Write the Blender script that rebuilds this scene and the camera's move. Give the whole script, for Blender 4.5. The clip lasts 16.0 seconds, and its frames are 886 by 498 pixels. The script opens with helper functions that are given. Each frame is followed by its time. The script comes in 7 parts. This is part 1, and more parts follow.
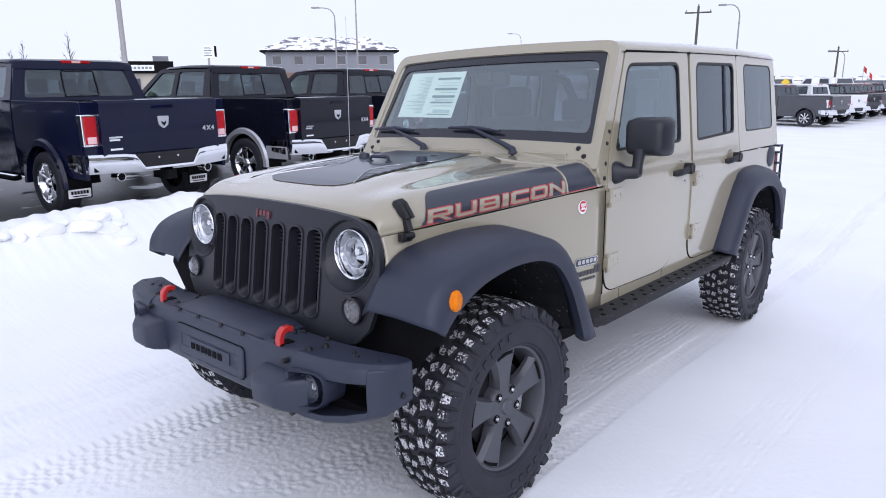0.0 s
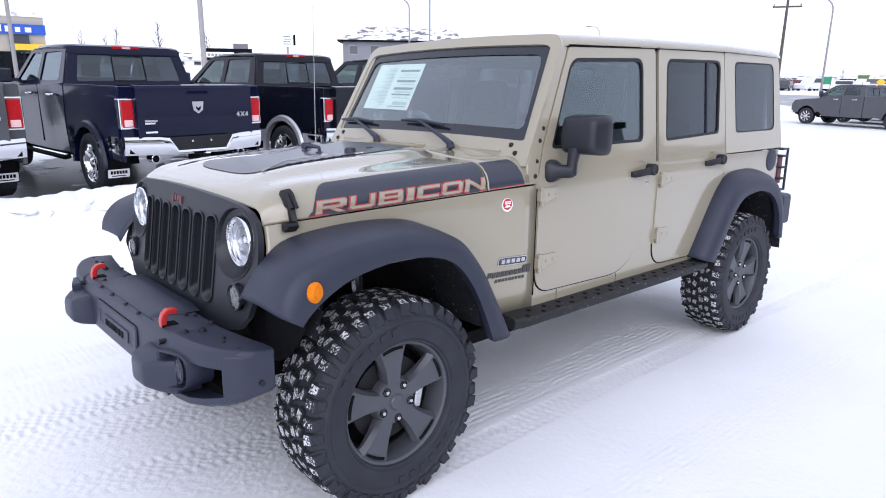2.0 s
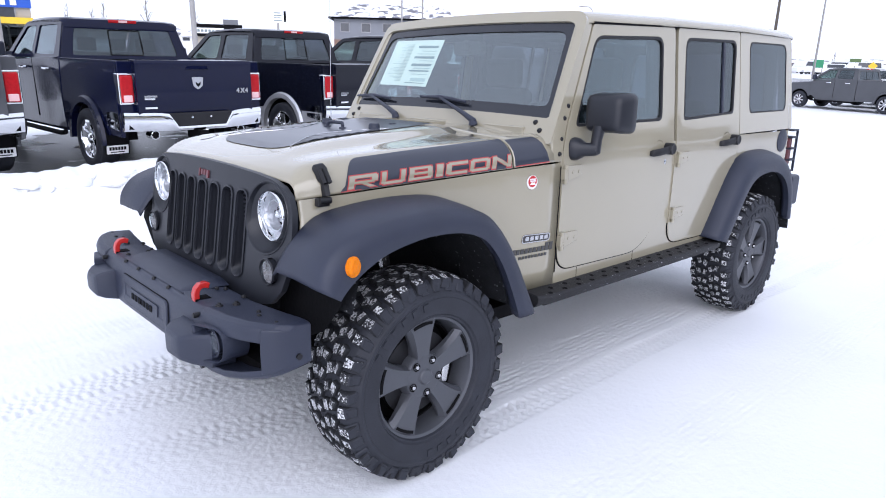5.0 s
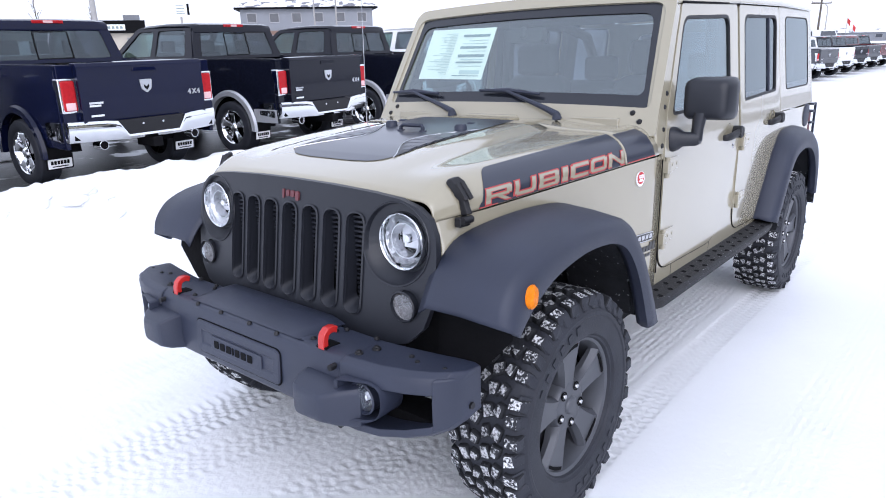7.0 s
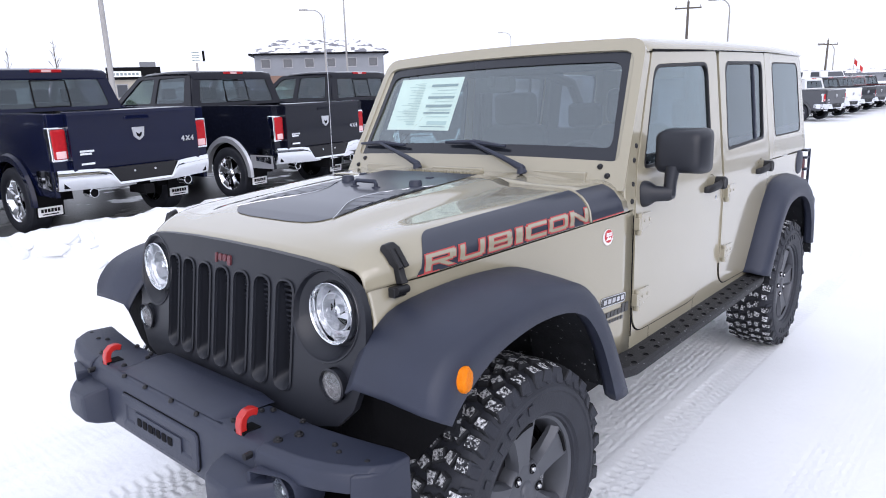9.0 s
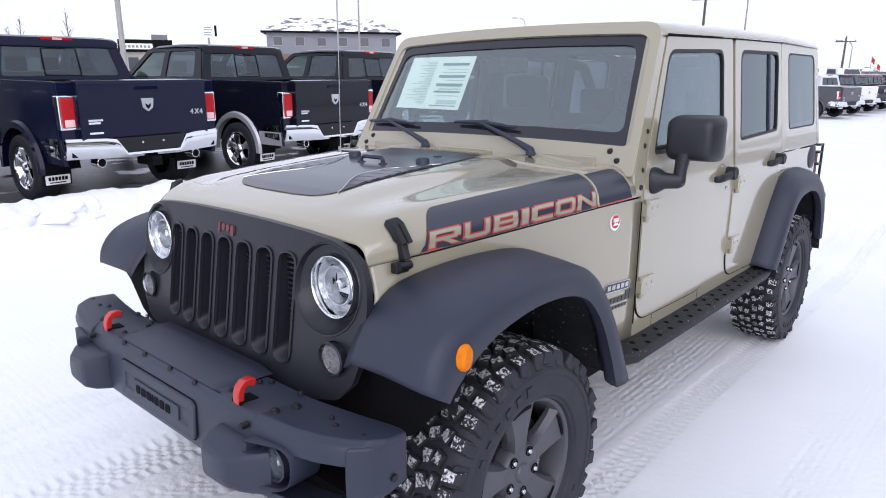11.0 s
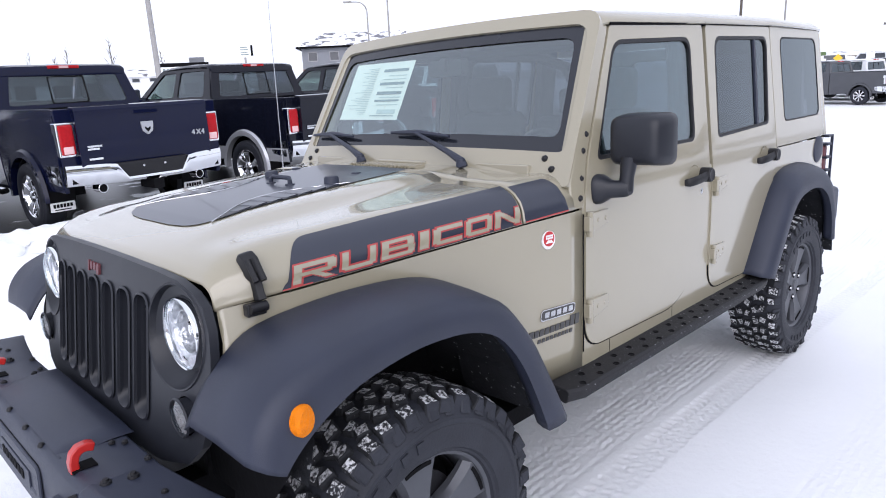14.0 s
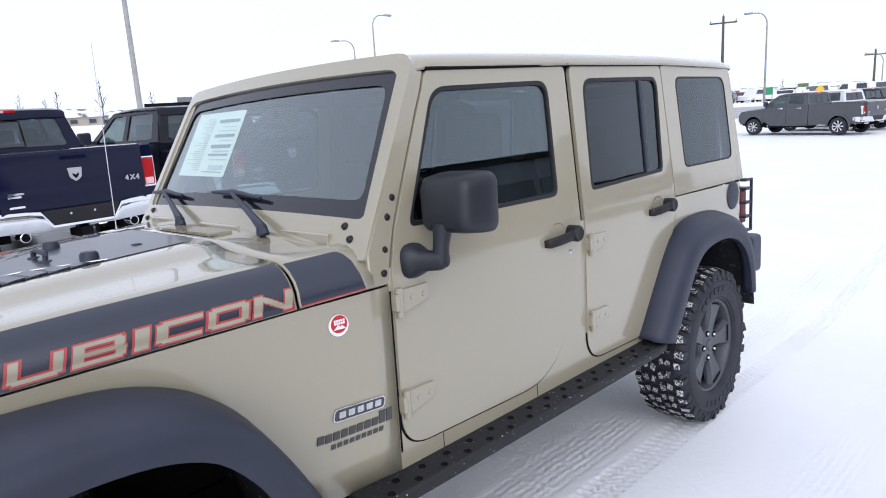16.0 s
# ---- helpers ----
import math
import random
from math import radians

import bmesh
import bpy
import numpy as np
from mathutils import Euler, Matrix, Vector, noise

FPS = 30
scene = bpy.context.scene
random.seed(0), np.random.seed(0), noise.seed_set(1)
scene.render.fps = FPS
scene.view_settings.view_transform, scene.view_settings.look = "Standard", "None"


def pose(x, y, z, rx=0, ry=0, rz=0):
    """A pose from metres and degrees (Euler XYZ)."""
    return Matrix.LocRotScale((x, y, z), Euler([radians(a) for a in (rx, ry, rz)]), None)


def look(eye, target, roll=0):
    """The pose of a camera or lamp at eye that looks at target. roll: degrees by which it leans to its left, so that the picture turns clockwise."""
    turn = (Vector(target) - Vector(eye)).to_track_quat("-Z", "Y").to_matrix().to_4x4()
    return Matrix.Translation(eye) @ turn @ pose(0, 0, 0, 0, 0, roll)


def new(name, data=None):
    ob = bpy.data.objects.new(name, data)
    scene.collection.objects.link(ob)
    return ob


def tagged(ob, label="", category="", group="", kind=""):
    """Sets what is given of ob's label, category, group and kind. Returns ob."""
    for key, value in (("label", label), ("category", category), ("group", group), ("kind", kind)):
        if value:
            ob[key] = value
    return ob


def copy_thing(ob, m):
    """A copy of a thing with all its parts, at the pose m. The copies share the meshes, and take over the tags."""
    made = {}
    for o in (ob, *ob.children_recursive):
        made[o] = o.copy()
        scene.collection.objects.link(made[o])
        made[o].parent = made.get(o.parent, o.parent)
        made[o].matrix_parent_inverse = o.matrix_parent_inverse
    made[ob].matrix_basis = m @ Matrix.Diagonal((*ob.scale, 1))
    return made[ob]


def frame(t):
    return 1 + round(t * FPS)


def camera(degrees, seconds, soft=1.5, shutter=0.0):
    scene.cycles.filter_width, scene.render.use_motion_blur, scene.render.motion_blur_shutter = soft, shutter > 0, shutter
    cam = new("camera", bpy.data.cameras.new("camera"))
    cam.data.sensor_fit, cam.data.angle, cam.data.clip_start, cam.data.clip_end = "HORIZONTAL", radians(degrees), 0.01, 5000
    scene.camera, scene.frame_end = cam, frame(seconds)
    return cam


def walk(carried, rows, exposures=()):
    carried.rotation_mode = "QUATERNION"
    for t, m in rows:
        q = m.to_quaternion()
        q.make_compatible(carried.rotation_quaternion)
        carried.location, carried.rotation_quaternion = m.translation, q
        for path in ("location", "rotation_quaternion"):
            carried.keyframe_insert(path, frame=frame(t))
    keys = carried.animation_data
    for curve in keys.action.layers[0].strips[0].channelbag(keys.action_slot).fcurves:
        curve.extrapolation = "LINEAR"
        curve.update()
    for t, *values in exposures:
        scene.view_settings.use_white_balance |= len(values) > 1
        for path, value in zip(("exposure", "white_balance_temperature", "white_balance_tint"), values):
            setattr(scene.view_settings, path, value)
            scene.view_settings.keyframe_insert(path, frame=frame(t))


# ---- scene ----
cam = camera(67.5, 16.0, soft=1.0)
# The lot dips a little under the vehicle: its own frame leans by this slope.
GX, GY = 0.0233, 0.0249
DIP = Vector((-1.30, -1.39, 0.0))
SLOPE = Matrix.Translation(DIP) @ Matrix.Rotation(math.atan(math.hypot(GX, GY)), 4, Vector((-GY, GX, 0)).normalized()) @ Matrix.Translation(-DIP)
PATH = [
    (0, (-1.892, -2.227, 1.509), (-0.43, -0.928, 1.091), -0.7),
    (0.5, (-1.673, -2.273, 1.496), (-0.21, -0.97, 1.094), 3.5),
    (1, (-1.522, -2.412, 1.497), (-0.105, -1.059, 1.092), 0.2),
    (1.5, (-1.427, -2.64, 1.508), (-0.096, -1.211, 1.078), 2.0),
    (2, (-1.428, -2.676, 1.513), (-0.115, -1.232, 1.072), 0.7),
    (2.5, (-1.423, -2.722, 1.506), (-0.129, -1.268, 1.049), -0.4),
    (3, (-1.43, -2.75, 1.509), (-0.126, -1.296, 1.078), -1.5),
    (3.5, (-1.446, -2.74, 1.502), (-0.127, -1.289, 1.105), -1.1),
    (4, (-1.482, -2.723, 1.494), (-0.193, -1.269, 1.021), 0.1),
    (6.5, (-1.731, -2.066, 1.512), (-0.291, -0.77, 1.015), 0.5),
    (7, (-1.825, -1.845, 1.528), (-0.352, -0.603, 0.992), -1.4),
    (7.5, (-1.843, -1.76, 1.531), (-0.35, -0.557, 0.963), -0.8),
    (8, (-1.718, -1.81, 1.535), (-0.23, -0.599, 0.972), -4.9),
    (8.5, (-1.557, -1.881, 1.542), (-0.081, -0.622, 1.057), -0.7),
    (9, (-1.538, -1.888, 1.561), (-0.064, -0.603, 1.143), -1.8),
    (9.5, (-1.545, -1.883, 1.553), (-0.052, -0.606, 1.178), -1.9),
    (10, (-1.557, -1.885, 1.536), (-0.085, -0.609, 1.083), -0.0),
    (12.5, (-1.427, -1.831, 1.541), (0.015, -0.528, 1.07), -0.0),
    (13, (-1.372, -1.804, 1.527), (0.117, -0.569, 1.02), -0.3),
    (13.5, (-1.215, -1.943, 1.534), (0.221, -0.628, 1.077), -2.0),
    (14, (-1.028, -2.012, 1.529), (0.342, -0.624, 1.089), -2.8),
    (14.5, (-0.832, -1.953, 1.538), (0.536, -0.554, 1.124), -0.1),
    (15, (-0.671, -1.98, 1.543), (0.694, -0.575, 1.137), -2.5),
    (15.5, (-0.507, -2.123, 1.561), (0.859, -0.703, 1.215), -1.9),
    (16, (-0.341, -2.194, 1.562), (1.056, -0.805, 1.22), -3.6),
]
EXPOSURE = [(0, 0.00, 6080, 20), (1, 0.00, 6150, 21), (1.5, 0.12, 6180, 21), (2, 0.24, 6130, 20), (2.5, 0.29, 6070, 19), (4, 0.31, 6060, 19), (6.5, 0.30, 6060, 18), (7, 0.43, 6060, 18), (7.5, 0.45, 6120, 18), (8, 0.39, 6170, 17), (8.5, 0.40, 6230, 17), (9, 0.30, 6300, 18), (9.5, 0.08, 6370, 19), (10, 0.00, 6340, 19), (12.5, 0.38, 6200, 18), (13, 0.20, 6200, 18), (13.5, 0.34, 6200, 18), (14.5, 0.05, 6400, 19), (15, -0.05, 6440, 17), (15.5, 0.05, 6330, 17), (16, 0.15, 6220, 17)]
walk(cam, [(t, SLOPE @ look(eye, target, roll)) for t, eye, target, roll in PATH], [(t, e, kelvin, tint) for t, e, kelvin, tint in EXPOSURE])

# ---- light: a bright, even overcast over snow ----
world = bpy.data.worlds.new("overcast_sky")
scene.world = world
world.use_nodes = True
wn = world.node_tree
wn.nodes.clear()
sky = wn.nodes.new("ShaderNodeTexSky")
sky.sky_type, sky.sun_disc = "NISHITA", False
sky.sun_elevation, sky.sun_rotation = radians(32), radians(200)
sky_bg = wn.nodes.new("ShaderNodeBackground")
sky_bg.inputs[1].default_value = 0.06
cloud_bg = wn.nodes.new("ShaderNodeBackground")
cloud_noise = wn.nodes.new("ShaderNodeTexNoise")
cloud_noise.inputs["Scale"].default_value = 1.6
cloud_ramp = wn.nodes.new("ShaderNodeValToRGB")
cloud_ramp.color_ramp.elements[0].color = (0.80, 0.88, 1.0, 1)
cloud_ramp.color_ramp.elements[1].color = (0.87, 0.93, 1.0, 1)
wn.links.new(cloud_noise.outputs["Fac"], cloud_ramp.inputs[0])
wn.links.new(cloud_ramp.outputs[0], cloud_bg.inputs[0])
cloud_bg.inputs[1].default_value = 1.12
sky_mix = wn.nodes.new("ShaderNodeMixShader")
sky_mix.inputs[0].default_value = 0.93
world_out = wn.nodes.new("ShaderNodeOutputWorld")
wn.links.new(sky.outputs[0], sky_bg.inputs[0])
wn.links.new(sky_bg.outputs[0], sky_mix.inputs[1])
wn.links.new(cloud_bg.outputs[0], sky_mix.inputs[2])
wn.links.new(sky_mix.outputs[0], world_out.inputs[0])

sun_data = bpy.data.lights.new("sun", "SUN")
sun_data.energy, sun_data.angle, sun_data.color = 1.5, radians(60), (1.0, 0.98, 0.95)
sun = new("sun", sun_data)
sun.matrix_world = look((-11, -12, 8.5), (0, 0, 0))
scene.view_settings.exposure = 0.0


# ---- materials ----
def material(name, colour, rough=0.5, metal=0.0, vary=0.08, scale=3.0, grain=40.0, bump=0.0, bump_scale=80.0, coat=0.0, second=None, cover=0.5, spec=0.5, island=0.0, soft=0.06):
    """A surface with two scales of variation; second: a colour laid on in patches of noise."""
    m = bpy.data.materials.new(name)
    m.use_nodes = True
    t = m.node_tree
    b = t.nodes["Principled BSDF"]
    b.inputs["Roughness"].default_value, b.inputs["Metallic"].default_value = rough, metal
    b.inputs["Coat Weight"].default_value, b.inputs["Coat Roughness"].default_value = coat, 0.04
    b.inputs["Specular IOR Level"].default_value = spec
    tc = t.nodes.new("ShaderNodeTexCoord")
    n1, n2 = t.nodes.new("ShaderNodeTexNoise"), t.nodes.new("ShaderNodeTexNoise")
    n1.inputs["Scale"].default_value, n2.inputs["Scale"].default_value = scale, grain
    n1.inputs["Detail"].default_value = n2.inputs["Detail"].default_value = 4
    mix = t.nodes.new("ShaderNodeMath")
    mix.operation = "MULTIPLY_ADD"
    mix.inputs[1].default_value, mix.inputs[2].default_value = 0.4, 0.0
    add = t.nodes.new("ShaderNodeMath")
    add.operation = "ADD"
    for n in (n1, n2):
        t.links.new(tc.outputs["Object"], n.inputs["Vector"])
    t.links.new(n2.outputs["Fac"], mix.inputs[0])
    t.links.new(n1.outputs["Fac"], add.inputs[0])
    t.links.new(mix.outputs[0], add.inputs[1])
    ramp = t.nodes.new("ShaderNodeValToRGB")
    lo, hi = [max(0, c * (1 - vary)) for c in colour], [min(1, c * (1 + vary)) for c in colour]
    ramp.color_ramp.elements[0].position, ramp.color_ramp.elements[1].position = 0.4, 1.0
    ramp.color_ramp.elements[0].color, ramp.color_ramp.elements[1].color = (*lo, 1), (*hi, 1)
    t.links.new(add.outputs[0], ramp.inputs[0])
    out = ramp.outputs[0]
    if second:
        n3 = t.nodes.new("ShaderNodeTexNoise")
        n3.inputs["Scale"].default_value, n3.inputs["Detail"].default_value = scale * 2.3, 6
        t.links.new(tc.outputs["Object"], n3.inputs["Vector"])
        r3 = t.nodes.new("ShaderNodeValToRGB")
        r3.color_ramp.elements[0].position, r3.color_ramp.elements[1].position = 1 - cover, min(1, 1 + soft - cover)
        if island:
            geo, sc = t.nodes.new("ShaderNodeNewGeometry"), t.nodes.new("ShaderNodeMath")
            sc.operation = "MULTIPLY_ADD"
            sc.inputs[1].default_value = island
            t.links.new(geo.outputs["Random Per Island"], sc.inputs[0])
            t.links.new(n3.outputs["Fac"], sc.inputs[2])
            t.links.new(sc.outputs[0], r3.inputs[0])
        else:
            t.links.new(n3.outputs["Fac"], r3.inputs[0])
        mc = t.nodes.new("ShaderNodeMix")
        mc.data_type = "RGBA"
        t.links.new(r3.outputs[0], mc.inputs[0])
        t.links.new(out, mc.inputs[6])
        mc.inputs[7].default_value = (*second, 1)
        out = mc.outputs[2]
    t.links.new(out, b.inputs["Base Color"])
    if bump:
        bn, bu = t.nodes.new("ShaderNodeTexNoise"), t.nodes.new("ShaderNodeBump")
        bn.inputs["Scale"].default_value, bn.inputs["Detail"].default_value = bump_scale, 3
        bu.inputs["Strength"].default_value, bu.inputs["Distance"].default_value = bump, 0.01
        t.links.new(tc.outputs["Object"], bn.inputs["Vector"])
        t.links.new(bn.outputs["Fac"], bu.inputs["Height"])
        t.links.new(bu.outputs[0], b.inputs["Normal"])
    return m


def glass(name, tint, clear, rough=0.01, gloss=0.10):
    """Thin glazing: clear lets the view through, tinted by the film, with mirror gloss by Fresnel."""
    m = bpy.data.materials.new(name)
    m.use_nodes = True
    t = m.node_tree
    t.nodes.clear()
    tr, gl, fr, mx, o = (t.nodes.new(k) for k in ("ShaderNodeBsdfTransparent", "ShaderNodeBsdfGlossy", "ShaderNodeLayerWeight", "ShaderNodeMixShader", "ShaderNodeOutputMaterial"))
    power, ramp = t.nodes.new("ShaderNodeMath"), t.nodes.new("ShaderNodeMath")
    power.operation, ramp.operation = "POWER", "MULTIPLY_ADD"
    power.inputs[1].default_value, ramp.inputs[1].default_value, ramp.inputs[2].default_value = 4.0, 0.85, gloss
    tr.inputs[0].default_value = (*[c * clear for c in tint], 1)
    gl.inputs["Roughness"].default_value = rough
    gl.inputs["Color"].default_value = (0.87, 0.96, 0.99, 1)
    fr.inputs["Blend"].default_value = 0.5
    t.links.new(fr.outputs["Facing"], power.inputs[0])
    t.links.new(power.outputs[0], ramp.inputs[0])
    t.links.new(ramp.outputs[0], mx.inputs[0])
    t.links.new(tr.outputs[0], mx.inputs[1])
    t.links.new(gl.outputs[0], mx.inputs[2])
    t.links.new(mx.outputs[0], o.inputs[0])
    return m


PAINT = material("khaki_paint", (0.305, 0.277, 0.200), 0.20, 0.0, 0.03, 1.2, 220, 0, coat=1.0)
PLASTIC = material("textured_black_plastic", (0.0215, 0.0260, 0.044), 0.50, 0, 0.15, 6, 300, 0.10, 500, spec=0.42)
BUMPER = material("black_powder_coat", (0.0215, 0.0262, 0.045), 0.46, 0, 0.15, 5, 200, 0.12, 420, spec=0.45)
GRILLE = material("satin_black_paint", (0.014, 0.0155, 0.021), 0.42, 0, 0.1, 4, 150, spec=0.4)
# DARK colours black parts and gaps, and added stand-ins for deep shade
DARK = material("black_parts_and_shade", (0.005, 0.005, 0.006), 0.8, 0, 0.3, 5, 60, 0.2, 60, spec=0.1)
LINER = material("snow_flecked_liner", (0.016, 0.017, 0.020), 0.85, 0, 0.3, 22, 160, 0.4, 120, second=(0.24, 0.25, 0.26), cover=0.345, spec=0.15)
DARK_TRIM = material("black_rubber_trim", (0.010, 0.010, 0.012), 0.5, 0, 0.15, 8, 200, 0.1, 300, spec=0.35)
RUBBER = material("tyre_rubber", (0.0235, 0.0255, 0.033), 0.60, 0, 0.25, 9, 120, 0.15, 160, spec=0.27)
STEPM = material("snow_flecked_step", (0.014, 0.014, 0.016), 0.6, 0, 0.2, 40, 200, 0.2, 200, second=(0.42, 0.43, 0.45), cover=0.335, spec=0.35)
TREAD = material("tread_rubber", (0.015, 0.016, 0.019), 0.8, 0, 0.3, 16, 120, 0.3, 140, second=(0.45, 0.46, 0.48), cover=0.33, spec=0.3)
FROST = material("frosted_tread_face", (0.028, 0.030, 0.035), 0.75, 0, 0.3, 48, 320, 0.8, 260, second=(0.60, 0.61, 0.63), cover=0.55, island=0.10, spec=0.3, soft=0.22)
CAP = material("snow_capped_lug", (0.028, 0.030, 0.035), 0.75, 0, 0.3, 50, 300, 0.9, 150, second=(0.74, 0.75, 0.77), cover=0.50, island=0.10, spec=0.3, soft=0.16)
RIM = material("grey_painted_alloy", (0.076, 0.080, 0.092), 0.42, 0.35, 0.08, 6, 120)
PALE = material("pale_lamp_bowl", (0.22, 0.22, 0.23), 0.34, 0.3, 0.5, 90, 260, 0.8, 160)
STEEL = material("bright_steel", (0.55, 0.55, 0.56), 0.25, 1.0, 0.1, 8, 90)
CHROME = material("chrome", (0.80, 0.81, 0.83), 0.06, 1.0, 0.03, 2, 40)
RED = material("red_hook_paint", (0.45, 0.018, 0.014), 0.36, 0, 0.06, 6, 90, coat=0.3)
DECAL = material("charcoal_vinyl", (0.022, 0.026, 0.041), 0.32, 0, 0.08, 5, 200, coat=0.25)
DECAL_RED = material("red_vinyl", (0.38, 0.048, 0.045), 0.45, 0, 0.05, 5, 100)
BADGE_RED = material("badge_red", (0.45, 0.02, 0.025), 0.35)
BADGE_GREY = material("badge_graphite", (0.05, 0.05, 0.05), 0.4)
DULL_RED = material("dull_red_badge", (0.11, 0.028, 0.034), 0.4)
AMBER = material("amber_lens", (0.72, 0.19, 0.002), 0.4, 0, 0.15, 40, 150, 0.5, 160, spec=0.15)
LENS = glass("clear_lens", (1, 1, 1), 0.98, gloss=0.04)
GLASS = glass("windscreen_glass", (0.80, 0.97, 0.96), 0.84, gloss=0.19)
SIDE = glass("door_glass", (0.78, 0.90, 0.94), 0.68, gloss=0.10)
TINT = glass("privacy_glass", (0.84, 0.87, 0.97), 0.36, gloss=0.035)
FRIT = material("black_frit", (0.016, 0.018, 0.024), 0.10, 0, 0.05, 3, 60, coat=0.0)
REFLECTOR = material("lamp_reflector", (0.66, 0.67, 0.70), 0.28, 1.0, 0.10, 40, 160, 0.8, 45)
SEAT = material("dark_seat_cloth", (0.020, 0.020, 0.021), 0.85, 0, 0.2, 10, 200, 0.2, 300)
PAPER = material("pale_green_paper", (0.90, 0.87, 0.78), 0.6, 0, 0.04, 6, 60)
INK = material("printed_ink", (0.20, 0.25, 0.25), 0.6)
INK_PALE = material("faint_printed_ink", (0.56, 0.61, 0.58), 0.6)
WHITE = material("white_print", (0.80, 0.80, 0.80), 0.5)


# ---- helpers for shapes ----
def part(name, bm, mat, parent=None, label="", smooth=True, bevel=0.0, angle=35, segments=2, second=None):
    me = bpy.data.meshes.new(name)
    bmesh.ops.recalc_face_normals(bm, faces=bm.faces)
    bm.to_mesh(me)
    bm.free()
    me.materials.append(mat)
    if second:
        me.materials.append(second)
    if smooth:
        me.polygons.foreach_set("use_smooth", [True] * len(me.polygons))
        me.set_sharp_from_angle(angle=radians(angle))
    ob = new(name, me)
    if parent:
        ob.parent = parent
    if label:
        ob["label"] = label
    if bevel:
        b = ob.modifiers.new("edge", "BEVEL")
        b.width, b.segments, b.limit_method, b.angle_limit = bevel, segments, "ANGLE", radians(30)
        b.harden_normals = smooth
    return ob


def box(bm, x0, x1, y0, y1, z0, z1, m=None):
    v = [bm.verts.new(c) for c in ((x0, y0, z0), (x1, y0, z0), (x1, y1, z0), (x0, y1, z0), (x0, y0, z1), (x1, y0, z1), (x1, y1, z1), (x0, y1, z1))]
    for f in ((3, 2, 1, 0), (4, 5, 6, 7), (0, 1, 5, 4), (1, 2, 6, 5), (2, 3, 7, 6), (3, 0, 4, 7)):
        bm.faces.new([v[i] for i in f])
    if m:
        bmesh.ops.transform(bm, matrix=m, verts=v)
    return v


def boxed(*a, m=None):
    bm = bmesh.new()
    box(bm, *a, m=m)
    return bm


def loft(rings, closed=True, caps=True, bm=None):
    """Skin over rings of equally many points."""
    bm = bm or bmesh.new()
    rows = [[bm.verts.new(p) for p in r] for r in rings]
    n = len(rows[0])
    for a, b in zip(rows, rows[1:]):
        for i in range(n if closed else n - 1):
            j = (i + 1) % n
            bm.faces.new((a[i], a[j], b[j], b[i]))
    if caps and closed:
        bm.faces.new(rows[0][::-1])
        bm.faces.new(rows[-1])
    return bm


def disc_ring(r, depth, segs, c, axis="y", scale=(1, 1)):
    """A ring of points round an axis through c, set off along it by depth."""
    pts = []
    for i in range(segs):
        a = 2 * math.pi * i / segs
        u, v = r * math.cos(a) * scale[0], r * math.sin(a) * scale[1]
        pts.append({"y": (c[0] + u, c[1] + depth, c[2] + v), "x": (c[0] + depth, c[1] + u, c[2] + v), "z": (c[0] + u, c[1] + v, c[2] + depth)}[axis])
    return pts


def turned(profile, c, axis="y", segs=48, closed=False, caps=False, bm=None):
    """A turned body: (radius, depth) pairs round an axis through c."""
    rings = [disc_ring(r, d, segs, c, axis) for r, d in profile]
    if closed:
        rings.append(rings[0])
    return loft(rings, True, caps, bm)


def rod(points, r, segs=10, bm=None, caps=True):
    """A round bar along points."""
    bm = bm or bmesh.new()
    rings, pts = [], [Vector(p) for p in points]
    for i, p in enumerate(pts):
        d = (pts[min(i + 1, len(pts) - 1)] - pts[max(i - 1, 0)]).normalized()
        a = d.orthogonal().normalized() if i == 0 else (side - side.dot(d) * d).normalized()
        side, b = a, d.cross(a)
        rr = r[i] if isinstance(r, (list, tuple)) else r
        rings.append([p + rr * (math.cos(2 * math.pi * k / segs) * a + math.sin(2 * math.pi * k / segs) * b) for k in range(segs)])
    return loft(rings, True, caps, bm)


def rounded(points, r, n=4):
    """A polygon in the plane with its corners rounded."""
    out, m = [], len(points)
    for i, p in enumerate(points):
        rr = r[i] if isinstance(r, (list, tuple)) else r
        a, b, c = Vector(points[i - 1]), Vector(p), Vector(points[(i + 1) % m])
        u, v = (a - b), (c - b)
        rr = min(rr, u.length * 0.48, v.length * 0.48)
        if rr < 1e-4:
            out.append(tuple(b))
            continue
        p0, p1 = b + u.normalized() * rr, b + v.normalized() * rr
        for k in range(n + 1):
            s = k / n
            q = (1 - s) ** 2 * p0 + 2 * s * (1 - s) * b + s * s * p1
            out.append(tuple(q))
    return out


